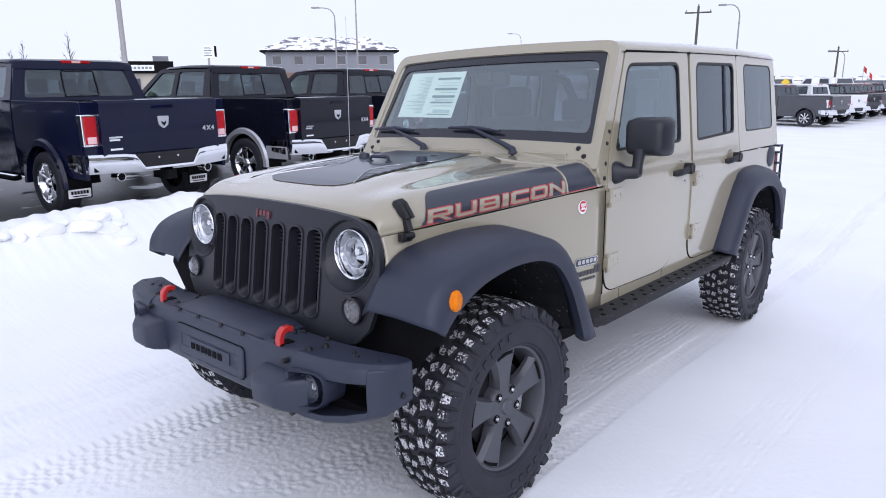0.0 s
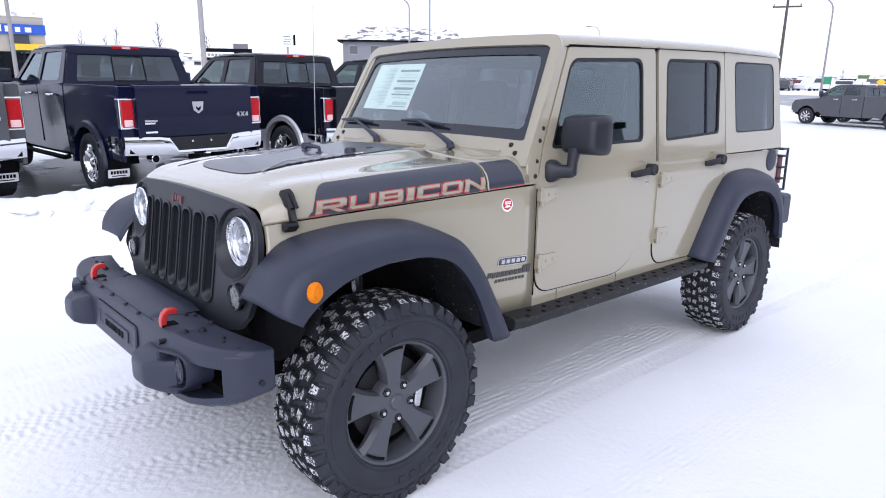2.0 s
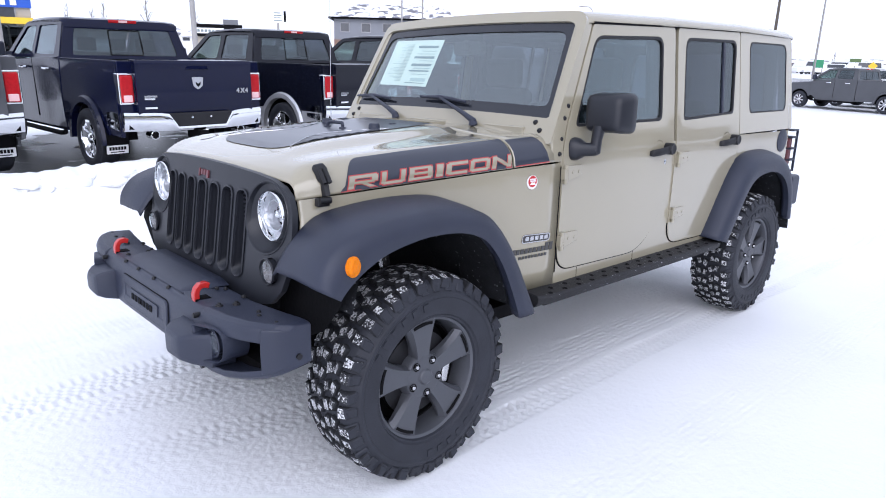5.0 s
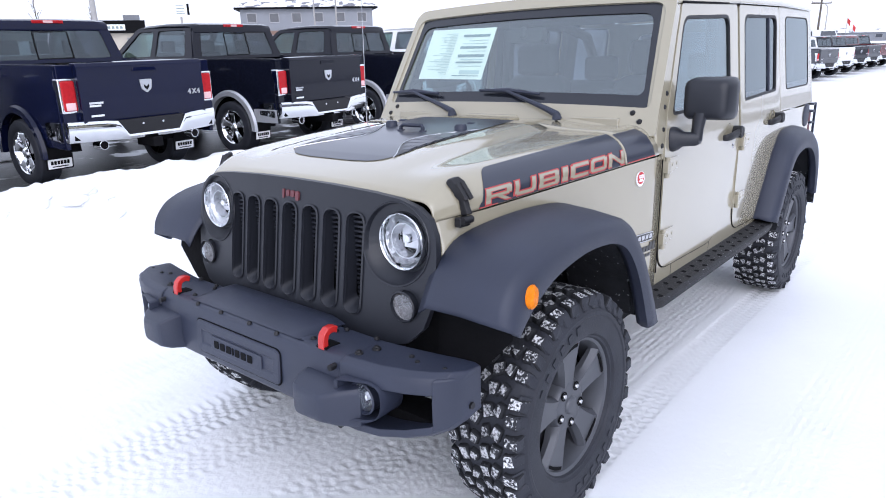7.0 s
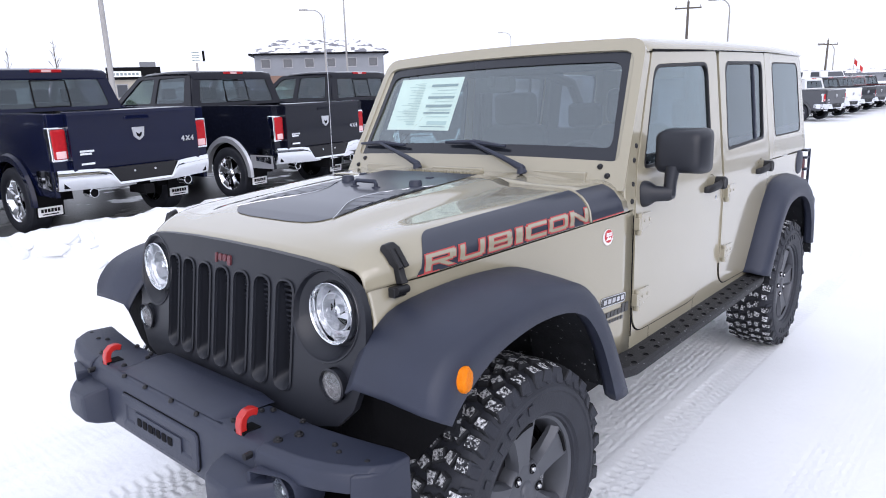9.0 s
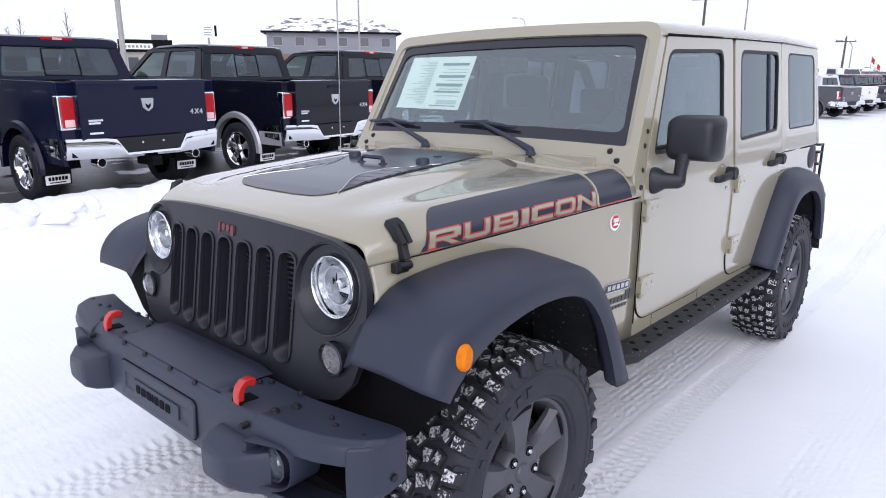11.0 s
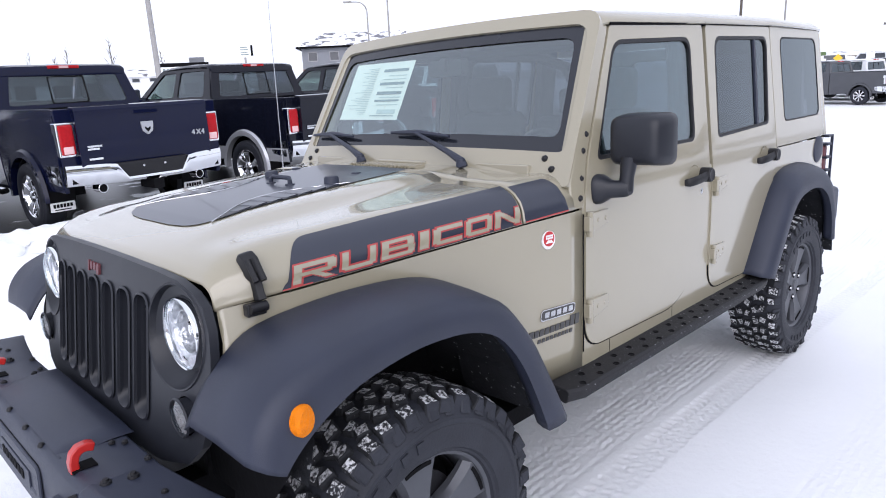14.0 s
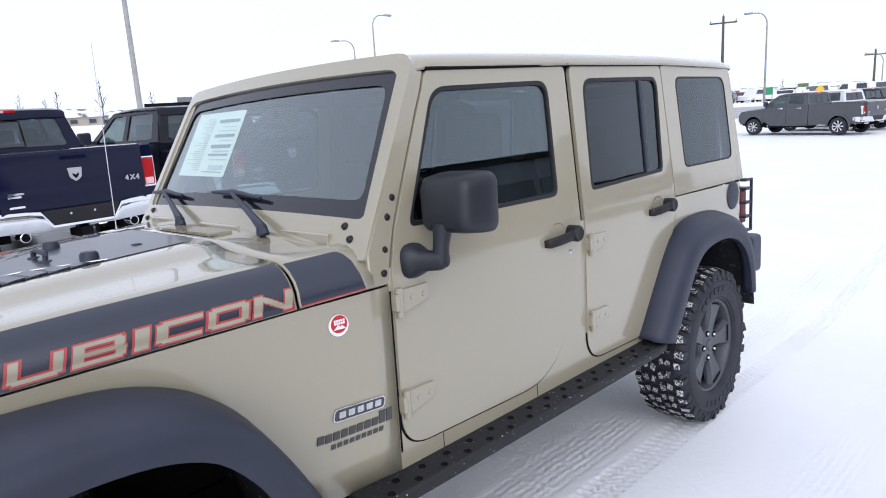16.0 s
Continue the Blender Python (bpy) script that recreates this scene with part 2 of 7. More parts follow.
def panel(outline, holes, lay, thick, bm=None, cuts=()):
    """A sheet with holes, laid into space by lay(u, v, depth), thick along depth."""
    bm = bm or bmesh.new()
    flat = bmesh.new()
    edges = []
    for loop in (outline, *holes):
        vs = [flat.verts.new((u, v, 0)) for u, v in loop]
        edges += [flat.edges.new((vs[i], vs[(i + 1) % len(vs)])) for i in range(len(vs))]
    bmesh.ops.triangle_fill(flat, use_beauty=True, edges=edges)
    for u in cuts:
        bmesh.ops.bisect_plane(flat, geom=flat.verts[:] + flat.edges[:] + flat.faces[:], plane_co=(u, 0, 0), plane_no=(1, 0, 0))
    flat.verts.index_update()
    tops = [bm.verts.new(lay(v.co.x, v.co.y, 0)) for v in flat.verts]
    backs = [bm.verts.new(lay(v.co.x, v.co.y, thick)) for v in flat.verts]
    for f in flat.faces:
        ids = [v.index for v in f.verts]
        bm.faces.new([tops[i] for i in ids])
        bm.faces.new([backs[i] for i in ids[::-1]])
    for e in flat.edges:
        if len(e.link_faces) == 1:
            a, b = (v.index for v in e.verts)
            bm.faces.new((tops[a], tops[b], backs[b], backs[a]))
    flat.free()
    if not cuts:
        bmesh.ops.dissolve_limit(bm, angle_limit=radians(0.5), verts=bm.verts, edges=bm.edges)
    return bm


def slab(outline, lay, thick):
    """A sheet without holes, as one face on each side."""
    bm = bmesh.new()
    a = [bm.verts.new(lay(u, v, 0)) for u, v in outline]
    b = [bm.verts.new(lay(u, v, thick)) for u, v in outline]
    n = len(a)
    bm.faces.new(a)
    bm.faces.new(b[::-1])
    for i in range(n):
        bm.faces.new((a[i], a[(i + 1) % n], b[(i + 1) % n], b[i]))
    return bm


def empty(name, m=None, label="", category="", group="", kind=""):
    e = new(name)
    e.empty_display_size = 0.1
    if m:
        e.matrix_basis = m
    return tagged(e, label, category, group, kind)


def smoothstep(a, b, v):
    s = np.clip((v - a) / (b - a), 0, 1)
    return s * s * (3 - 2 * s)


def lerp_table(rows, x):
    """Columns of rows, read at x by the first column."""
    xs = [r[0] for r in rows]
    return [float(np.interp(x, xs, [r[k] for r in rows])) for k in range(1, len(rows[0]))]


# ---- the off-road vehicle: x runs to its rear, y to its right, z up ----
car = empty("off_road_vehicle", SLOPE, "khaki four-door off-road vehicle with black flares, parked on packed snow", "vehicle")


def low(s, out=0.785):
    return lambda u, v, d: (u, s * (out - d), v)


def high(s, out=0.785):
    return lambda u, v, d: (u, s * (out - (v - 1.2) * 0.111 - d), v)


# -- wheels --
WHEEL_R, WHEEL_W = 0.403, 0.244


def build_wheel(parent):
    """A wheel at the origin with its face to -y."""
    h = WHEEL_W / 2
    rim = part("wheel", turned([(0.198, h - 0.03), (0.200, 0.0), (0.205, -h + 0.045), (0.214, -h + 0.020), (0.226, -h + 0.012), (0.230, -h + 0.020), (0.224, -h + 0.05), (0.214, h - 0.03), (0.226, h - 0.012), (0.20, h - 0.02), (0.198, h - 0.03)], (0, 0, 0), segs=64), RIM, parent, "dark grey five-spoke alloy wheel")
    r = WHEEL_R - 0.012
    side = [(0.236, -h + 0.02), (0.243, -h + 0.004), (0.250, -h + 0.002), (0.256, -h - 0.006), (0.285, -h - 0.012), (0.318, -h - 0.011), (0.324, -h - 0.015), (0.336, -h - 0.014), (0.342, -h - 0.008), (0.372, -h + 0.004), (r - 0.006, -h + 0.022), (r - 0.004, -0.05)]
    prof = side + [(a, -b) for a, b in side[::-1]]
    part("tyre", turned(prof, (0, 0, 0), segs=80), RUBBER, rim, "black mud-terrain tyre sidewall")
    # tread: staggered shoulder lugs that run down the sidewall, and rows of centre blocks, frosted on their outer faces
    bm = bmesh.new()
    rng = random.Random(4)
    n = 38
    for i in range(n):
        a = 2 * math.pi * i / n
        for sgn in (-1, 1):
            for row, (y0, y1, z0, z1, wd, shift) in enumerate(((0.082, 0.125, -0.034, 0.014, 0.046, 0.0), (0.042, 0.079, -0.012, 0.015, 0.050, 0.45), (0.003, 0.040, -0.012, 0.015, 0.049, 0.95))):
                aa = a + (shift + (0.5 if sgn > 0 else 0) + rng.uniform(-0.05, 0.05)) * 2 * math.pi / n
                long = row == 0 and i % 2 == 0
                m = Matrix.Rotation(-aa, 4, "Y") @ Matrix.Translation((0, 0, WHEEL_R - 0.016)) @ Matrix.Rotation(rng.uniform(-0.12, 0.12) + sgn * (0.34 if row == 1 else -0.30 if row == 2 else 0.08), 4, "Z")
                lo, hi = (y0, y1 + (0.008 if long else 0)) if sgn > 0 else (-y1 - (0.008 if long else 0), -y0)
                v = box(bm, -wd / 2, wd / 2, lo, hi, z0, z1)
                top = [f for f in v[4].link_faces if all(w in v[4:] for w in f.verts)]
                for f in top:
                    f.material_index = 3 if row == 0 else 1
                if row == 0:
                    for f in v[0 if sgn < 0 else 2].link_faces:
                        if all(abs(w.co.y - (lo if sgn < 0 else hi)) < 1e-6 for w in f.verts):
                            f.material_index = 2
                for w in v:
                    if w.co.z > 0:
                        w.co.x = w.co.x * 0.84 + rng.uniform(-0.006, 0.006)
                        w.co.y += (0.5 * (lo + hi) - w.co.y) * 0.08 + rng.uniform(-0.006, 0.006)
                        if row == 0 and abs(w.co.y) > 0.1:
                            w.co.z -= 0.010
                bmesh.ops.transform(bm, matrix=m, verts=v)
        # ribs on the upper sidewall
        for sgn in (-1, 1):
            m = Matrix.Rotation(-a, 4, "Y")
            v = box(bm, -0.018, 0.018, -0.006, 0.006, 0.345, 0.392)
            for w in v:
                w.co.y += sgn * (h + 0.007 - (w.co.z - 0.345) * 0.36)
            for f in {f for w in v for f in w.link_faces}:
                f.material_index = 2
            bmesh.ops.transform(bm, matrix=m, verts=v)
    tr = part("tread", bm, TREAD, rim, "chunky tyre tread with frosted lugs", smooth=False, second=FROST, bevel=0.004, segments=1)
    tr.data.materials.append(RUBBER)
    tr.data.materials.append(CAP)
    # raised ring of lettering on the sidewall as plain bars
    for i in list(range(6)) + list(range(17, 24)):
        bm = boxed(-0.012, 0.012, -h - 0.0155, -h - 0.008, 0.285, 0.312, m=Matrix.Rotation(-2 * math.pi * (i + 2) / 36, 4, "Y"))
        part("sidewall_bar", bm, RUBBER, rim, smooth=False)
    f = -h + 0.026
    for i in range(5):
        m = Matrix.Rotation(-2 * math.pi * (i + 0.25) / 5, 4, "Y")
        rings = []
        for z, w, d, t in ((0.035, 0.030, 0.012, 0.05), (0.075, 0.034, 0.008, 0.045), (0.10, 0.037, 0.005, 0.045), (0.13, 0.043, 0.002, 0.04), (0.175, 0.058, -0.002, 0.035), (0.205, 0.074, -0.003, 0.03), (0.221, 0.082, 0.0, 0.03)):
            rings.append([(-w, f + d + 0.020, z), (-w * 0.76, f + d, z), (0, f + d + 0.003, z), (w * 0.76, f + d, z), (w, f + d + 0.020, z), (w, f + d + t, z), (-w, f + d + t, z)])
        bm = loft(rings)
        bmesh.ops.transform(bm, matrix=m, verts=bm.verts)
        spoke = part("spoke", bm, RIM, rim, angle=25)
        bm = loft([[(r0 * math.sin(a), f - 0.0045, r0 * math.cos(a)) for r0 in (0.198, 0.208)] + [(r0 * math.sin(a), f + 0.004, r0 * math.cos(a)) for r0 in (0.208, 0.198)] for a in np.linspace(-0.21, 0.21, 7)])
        bmesh.ops.transform(bm, matrix=m, verts=bm.verts)
        part("spoke_slot", bm, DARK, spoke, smooth=False)
        m2 = Matrix.Rotation(-2 * math.pi * (i + 0.75) / 5, 4, "Y")
        bm = turned([(0.0155, 0.004), (0.0145, 0.001), (0.0125, 0.004), (0.0125, 0.03)], (0, f + 0.001, 0.0635), segs=14)
        bmesh.ops.transform(bm, matrix=m2, verts=bm.verts)
        part("nut_well", bm, DARK, rim)
        bm = turned([(0.0, -0.002), (0.0065, -0.0015), (0.0085, 0.002), (0.0095, 0.03)], (0, f - 0.001, 0.0635), segs=10)
        bmesh.ops.transform(bm, matrix=m2, verts=bm.verts)
        part("lug_nut", bm, STEEL, rim)
    part("hub", turned([(0.0, 0.006), (0.062, 0.006), (0.080, 0.010), (0.088, 0.024), (0.090, 0.06), (0.0, 0.06)], (0, f, 0), segs=30), RIM, rim)
    part("centre_cap", turned([(0.0, -0.004), (0.024, -0.003), (0.028, 0.001), (0.029, 0.004), (0.032, 0.005), (0.033, 0.012)], (0, f, 0), segs=30), RIM, rim)
    part("brake_disc", turned([(0.0, 0.055), (0.155, 0.055), (0.155, 0.075), (0.0, 0.075)], (0, f, 0), segs=40), DARK_TRIM, rim, "dark brake disc behind the spokes")
    # black disc added behind the spokes: the shade in the openings is its colour
    part("barrel_shade", turned([(0.0, 0.0), (0.198, 0.0), (0.196, -0.05), (0.190, -0.05), (0.190, -0.004), (0.0, -0.004)], (0, 0.03, 0), segs=40), DARK, rim, "black disc added as the shade inside the wheel")
    bm = bmesh.new()
    box(bm, 0.115, 0.155, f + 0.040, f + 0.10, -0.05, 0.05)
    part("brake_caliper", bm, STEEL, rim, "grey brake caliper", bevel=0.012)
    # the seventeen-inch rim fills the tyre's inner edge
    wide = Matrix.Diagonal((1.07, 1, 1.07, 1))
    for ob in [rim] + [c for k in rim.children for c in (k, *k.children)]:
        if ob.name.split(".")[0] not in ("tyre", "tread", "sidewall_bar"):
            ob.data.transform(wide)
    return rim


wheel = build_wheel(car)
wheel.matrix_basis = pose(0, -0.766, 0.40, 0, 12, 0)
copy_thing(wheel, pose(2.946, -0.738, 0.40, 0, 33, 0))
copy_thing(wheel, pose(0, 0.766, 0.40, 0, 33, 180))
copy_thing(wheel, pose(2.946, 0.750, 0.40, 0, 60, 180))

# -- hood --
HOOD = [(-0.430, 1.156, 0.594, 1.076, 0.042), (-0.415, 1.172, 0.599, 1.080, 0.058), (-0.36, 1.189, 0.616, 1.086, 0.084), (-0.20, 1.212, 0.652, 1.098, 0.097), (0.1, 1.238, 0.696, 1.116, 0.10), (0.35, 1.256, 0.730, 1.130, 0.10), (0.565, 1.270, 0.756, 1.141, 0.10)]


def hood_at(x, t):
    """Half the hood's section at x: t from 0 at the seam by 1 at the side's top and 2 at the shoulder to 3 on the middle line."""
    zc, ye, zs, r = lerp_table(HOOD, x)
    zsh = zs + 0.018 + r
    if t <= 1:
        y, z = ye - 0.004 * t, zs + 0.018 * t
    elif t <= 2:
        a = (t - 1) * math.pi / 2
        y, z = ye - 0.004 - r * 1.15 * (1 - math.cos(a)), zs + 0.018 + r * math.sin(a)
    else:
        y0 = ye - 0.004 - r * 1.15
        y = y0 * (3 - t)
        z = zsh + (zc - zsh) * (1 - (y / y0) ** 2)
        dome = float(smoothstep(0.0, 1.0, np.array((0.43 - y) / 0.10))) * float(smoothstep(-0.40, -0.05, np.array(x)))
        z += 0.024 * dome
    return y, z


def hood_point(x, t, s, off=0.0):
    y, z = hood_at(x, t)
    y2, z2 = hood_at(x, t + 0.02)
    n = Vector((0, z2 - z, y - y2))
    n = n.normalized() if n.length > 1e-9 else Vector((0, 1, 0))
    # the front edge is set back behind the bowed grille
    back = (0.022 + 0.030 * (y / 0.6) ** 2) * float(smoothstep(0.0, 1.0, np.array((-0.24 - x) / 0.19)))
    return (x + back, s * (y + off * n.y), z + off * n.z)


xs = [-0.430, -0.425, -0.415, -0.40, -0.38, -0.33, -0.28, -0.2, -0.1, 0, 0.1, 0.2, 0.3, 0.4, 0.5, 0.562]
ts = [0, 0.5, 1] + [1 + k / 8 for k in range(1, 9)] + [2 + k / 14 for k in range(1, 15)]
rings = []
for x in xs:
    rings.append([hood_point(x, t, -1) for t in ts] + [hood_point(x, t, 1) for t in ts[-2::-1]])
bm = loft(rings, closed=False)
hood = part("hood", bm, PAINT, car, "khaki hood with a raised centre", angle=50)
hood.modifiers.new("thickness", "SOLIDIFY").thickness = 0.012


def hood_patch(x0, x1, tlo, thi, s, off, nx=14, nt=10, bm=None):
    """A film on the hood between x0 and x1 and the two edges tlo(x), thi(x)."""
    bm = bm or bmesh.new()
    rows = []
    for i in range(nx + 1):
        x = x0 + (x1 - x0) * i / nx
        a, b = tlo(x), thi(x)
        rows.append([bm.verts.new(hood_point(x, a + (b - a) * k / nt, s, off)) for k in range(nt + 1)])
    for r0, r1 in zip(rows, rows[1:]):
        for k in range(nt):
            bm.faces.new((r0[k], r0[k + 1], r1[k + 1], r1[k]))
    return bm


def across(x, y):
    """The hood's t at the distance y from its middle line."""
    zc, ye, zs, r = lerp_table(HOOD, x)
    return 3 - y / (ye - 0.004 - r * 1.15)


# centre film on the dome, both halves one piece
bm = bmesh.new()
for s in (-1, 1):
    def inner(x):
        edge = 0.276 - 0.021 * (x + 0.25) / 0.84
        if x < -0.08:
            edge *= max(0.0, 1 - ((-0.08 - x) / 0.181) ** 4) ** 0.25
        return across(x, edge)
    hood_patch(-0.260, 0.550, inner, lambda x: 3.0, s, 0.0025, 96, 10, bm)
bmesh.ops.remove_doubles(bm, verts=bm.verts, dist=0.0008)
part("hood_film", bm, DECAL, hood, "matt charcoal film on the hood centre")
# louvred vents at both sides of the dome
def vent_out(x):
    return 0.271 - 0.022 * (x + 0.25) / 0.84


def vent_in(x):
    return vent_out(x) - 0.125 * max(0.0, math.sin(math.pi * min(1.0, max(0.0, (x + 0.205) / 0.50))) ** 1.3)


for s in (-1, 1):
    vent = part("hood_vent", hood_patch(-0.205, 0.290, lambda x: across(x, vent_out(x)), lambda x: across(x, vent_in(x) - 0.001), s, 0.0036, 24, 6), GRILLE, hood, "black hood vent with louvres")
    for k in range(7):
        x = -0.125 + 0.054 * k
        a0, a1 = vent_out(x) - 0.006, vent_in(x) + 0.012
        strip = [(x + 0.010, a0, 0.0042), (x + 0.050, a0, 0.0066), (x + 0.028, a1, 0.0066), (x - 0.006, a1, 0.0042)]
        bm = bmesh.new()
        top = [bm.verts.new(hood_point(u, across(u, v), s, o)) for u, v, o in strip]
        low_ = [bm.verts.new(v.co - Vector((0, 0, 0.004))) for v in top]
        bm.faces.new(top)
        bm.faces.new(low_[::-1])
        for i in range(4):
            bm.faces.new((top[i], top[(i + 1) % 4], low_[(i + 1) % 4], low_[i]))
        part("louvre", bm, DECAL, vent, smooth=False)
    part("vent_lip", rod([hood_point(x, across(x, vent_in(x)), s, 0.003) for x in np.linspace(-0.205, 0.290, 41)], 0.0028, 8), STEEL, hood)

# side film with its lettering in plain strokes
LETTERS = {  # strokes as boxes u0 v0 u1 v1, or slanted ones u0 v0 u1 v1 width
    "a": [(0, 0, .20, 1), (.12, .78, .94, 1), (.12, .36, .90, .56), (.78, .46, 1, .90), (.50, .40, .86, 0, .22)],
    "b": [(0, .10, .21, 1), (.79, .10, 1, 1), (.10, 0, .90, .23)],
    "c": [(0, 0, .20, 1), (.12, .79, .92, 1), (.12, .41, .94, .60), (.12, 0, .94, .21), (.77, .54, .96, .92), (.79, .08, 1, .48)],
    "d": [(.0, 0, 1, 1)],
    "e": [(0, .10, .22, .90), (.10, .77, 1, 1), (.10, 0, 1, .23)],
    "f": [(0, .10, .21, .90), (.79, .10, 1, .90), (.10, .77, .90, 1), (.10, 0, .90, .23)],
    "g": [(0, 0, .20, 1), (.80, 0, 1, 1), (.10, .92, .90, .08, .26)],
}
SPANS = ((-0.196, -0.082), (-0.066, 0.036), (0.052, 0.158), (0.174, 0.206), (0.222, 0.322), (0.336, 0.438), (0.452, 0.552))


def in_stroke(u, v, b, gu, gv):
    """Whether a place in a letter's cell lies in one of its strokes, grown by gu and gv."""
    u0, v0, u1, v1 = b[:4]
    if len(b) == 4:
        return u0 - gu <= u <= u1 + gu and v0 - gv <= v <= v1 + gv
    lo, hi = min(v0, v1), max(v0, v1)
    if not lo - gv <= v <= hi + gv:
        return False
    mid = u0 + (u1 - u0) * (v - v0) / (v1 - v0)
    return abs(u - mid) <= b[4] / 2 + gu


def hood_at_m(x, m, s, off):
    return hood_point(min(0.556, x), t_of(m, x), s, off)


def t_of(m, x):
    """The hood's t at m metres up from the seam along the skin."""
    r = lerp_table(HOOD, x)[3]
    return m / 0.018 if m < 0.018 else 1 + (m - 0.018) / (1.6 * r)


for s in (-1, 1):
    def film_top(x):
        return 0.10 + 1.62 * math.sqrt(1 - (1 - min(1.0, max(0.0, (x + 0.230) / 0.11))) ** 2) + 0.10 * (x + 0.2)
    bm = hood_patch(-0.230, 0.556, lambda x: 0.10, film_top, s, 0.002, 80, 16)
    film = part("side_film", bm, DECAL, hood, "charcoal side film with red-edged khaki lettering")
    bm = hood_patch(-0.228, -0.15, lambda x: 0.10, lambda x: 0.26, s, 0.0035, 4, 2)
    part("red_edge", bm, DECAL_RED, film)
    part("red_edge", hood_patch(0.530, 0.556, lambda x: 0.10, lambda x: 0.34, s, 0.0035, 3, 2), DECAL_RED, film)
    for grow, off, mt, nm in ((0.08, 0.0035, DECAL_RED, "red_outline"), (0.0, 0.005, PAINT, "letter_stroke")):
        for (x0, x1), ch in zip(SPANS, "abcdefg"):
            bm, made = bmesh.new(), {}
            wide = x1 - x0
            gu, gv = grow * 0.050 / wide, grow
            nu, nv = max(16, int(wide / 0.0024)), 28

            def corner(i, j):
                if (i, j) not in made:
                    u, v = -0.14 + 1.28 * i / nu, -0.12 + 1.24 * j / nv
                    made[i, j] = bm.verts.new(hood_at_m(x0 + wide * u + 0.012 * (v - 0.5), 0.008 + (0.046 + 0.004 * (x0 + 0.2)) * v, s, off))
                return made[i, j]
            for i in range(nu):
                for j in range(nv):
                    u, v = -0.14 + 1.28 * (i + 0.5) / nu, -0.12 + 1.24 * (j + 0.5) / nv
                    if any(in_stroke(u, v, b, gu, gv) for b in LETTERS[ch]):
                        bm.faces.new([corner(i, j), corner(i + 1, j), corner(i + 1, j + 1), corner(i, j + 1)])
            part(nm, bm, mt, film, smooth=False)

# hood catches, footman loop, bumpers and washer nozzles
for s in (-1, 1):
    rows = [(1.64, 0.021, 0.016), (1.58, 0.028, 0.025), (1.45, 0.029, 0.030), (1.26, 0.028, 0.029), (1.18, 0.017, 0.022), (0.9, 0.016, 0.026), (-0.2, 0.017, 0.030)]
    bm = loft([[hood_point(-0.30 - w, t, s, 0.004), hood_point(-0.30 + w, t, s, 0.004), hood_point(-0.30 + w * 0.85, t, s, o), hood_point(-0.30 - w * 0.85, t, s, o)] for t, w, o in rows])
    catch = part("hood_catch", bm, DARK_TRIM, car, "black rubber hood catch", bevel=0.004)
    y, z = hood_at(-0.30, 0.0)
    part("catch_foot", rod([(-0.322, s * (y + 0.026), z - 0.012), (-0.278, s * (y + 0.026), z - 0.012)], 0.012, 12), DARK_TRIM, catch)
    part("catch_plate", boxed(-0.325, -0.275, min(s * (y - 0.004), s * (y + 0.022)), max(s * (y - 0.004), s * (y + 0.022)), z - 0.034, z - 0.004), DARK_TRIM, catch, bevel=0.005)
    for x in (-0.312, -0.288):
        part("catch_lug", rod([hood_point(x, 1.45, s, 0.028), hood_point(x, 1.15, s, 0.034)], 0.008, 8), DARK_TRIM, catch)
zt = hood_at(0.20, 3.0)[1]
part("hood_loop", rod([(0.19, 0.065, zt - 0.01), (0.19, 0.065, zt + 0.016), (0.195, 0.055, zt + 0.024), (0.195, -0.045, zt + 0.024), (0.19, -0.055, zt + 0.016), (0.19, -0.055, zt - 0.01)], 0.008, 8), PLASTIC, hood, "black tie-down loop")
for y in (-0.055, 0.065):
    part("loop_foot", turned([(0.0, 0.006), (0.016, 0.005), (0.020, -0.006)], (0.19, y, zt), "z", 14), PLASTIC, hood)
for x, y in ((0.265, -0.19), (0.275, 0.20)):
    part("hood_bumper", turned([(0.0, 0.030), (0.020, 0.029), (0.025, 0.022), (0.027, -0.02)], (x, y, zt), "z", 16), PLASTIC, hood, "black rubber stop")
for x, y in ((0.41, -0.12), (0.42, 0.28)):
    part("washer_nozzle", boxed(x, x + 0.028, y - 0.016, y + 0.016, zt - 0.01, zt + 0.022), PLASTIC, hood, bevel=0.006)

# -- grille --
gx = -0.467


def face(u, v, d):
    """The grille's face: bowed a little and leaning back towards the top."""
    return (gx + 0.034 * (u / 0.6) ** 2 + 0.14 * (v - 0.92) + d, u, v)


def arc(cx, cz, r, n=20, a0=0.0):
    return [(cx + r * math.cos(a0 + 2 * math.pi * k / n), cz + r * math.sin(a0 + 2 * math.pi * k / n)) for k in range(n)]


outline = [(0, 1.166), (-0.20, 1.163), (-0.38, 1.154), (-0.49, 1.143), (-0.56, 1.122), (-0.602, 1.092), (-0.627, 1.040), (-0.634, 0.99), (-0.636, 0.92), (-0.630, 0.84), (-0.605, 0.765), (-0.55, 0.71), (-0.42, 0.68)]
outline = outline + [(0, 0.675)] + [(-u, v) for u, v in outline[:0:-1]]
slots = [rounded([(0.1065 * k - 0.034, 0.766), (0.1065 * k + 0.034, 0.766), (0.1065 * k + 0.034, 1.082), (0.1065 * k - 0.034, 1.082)], 0.034, 6) for k in range(-3, 4)]
lamps = [arc(s * 0.482, 1.006, 0.126, 36) for s in (-1, 1)]
turns = [arc(s * 0.535, 0.826, 0.047, 20) for s in (-1, 1)]
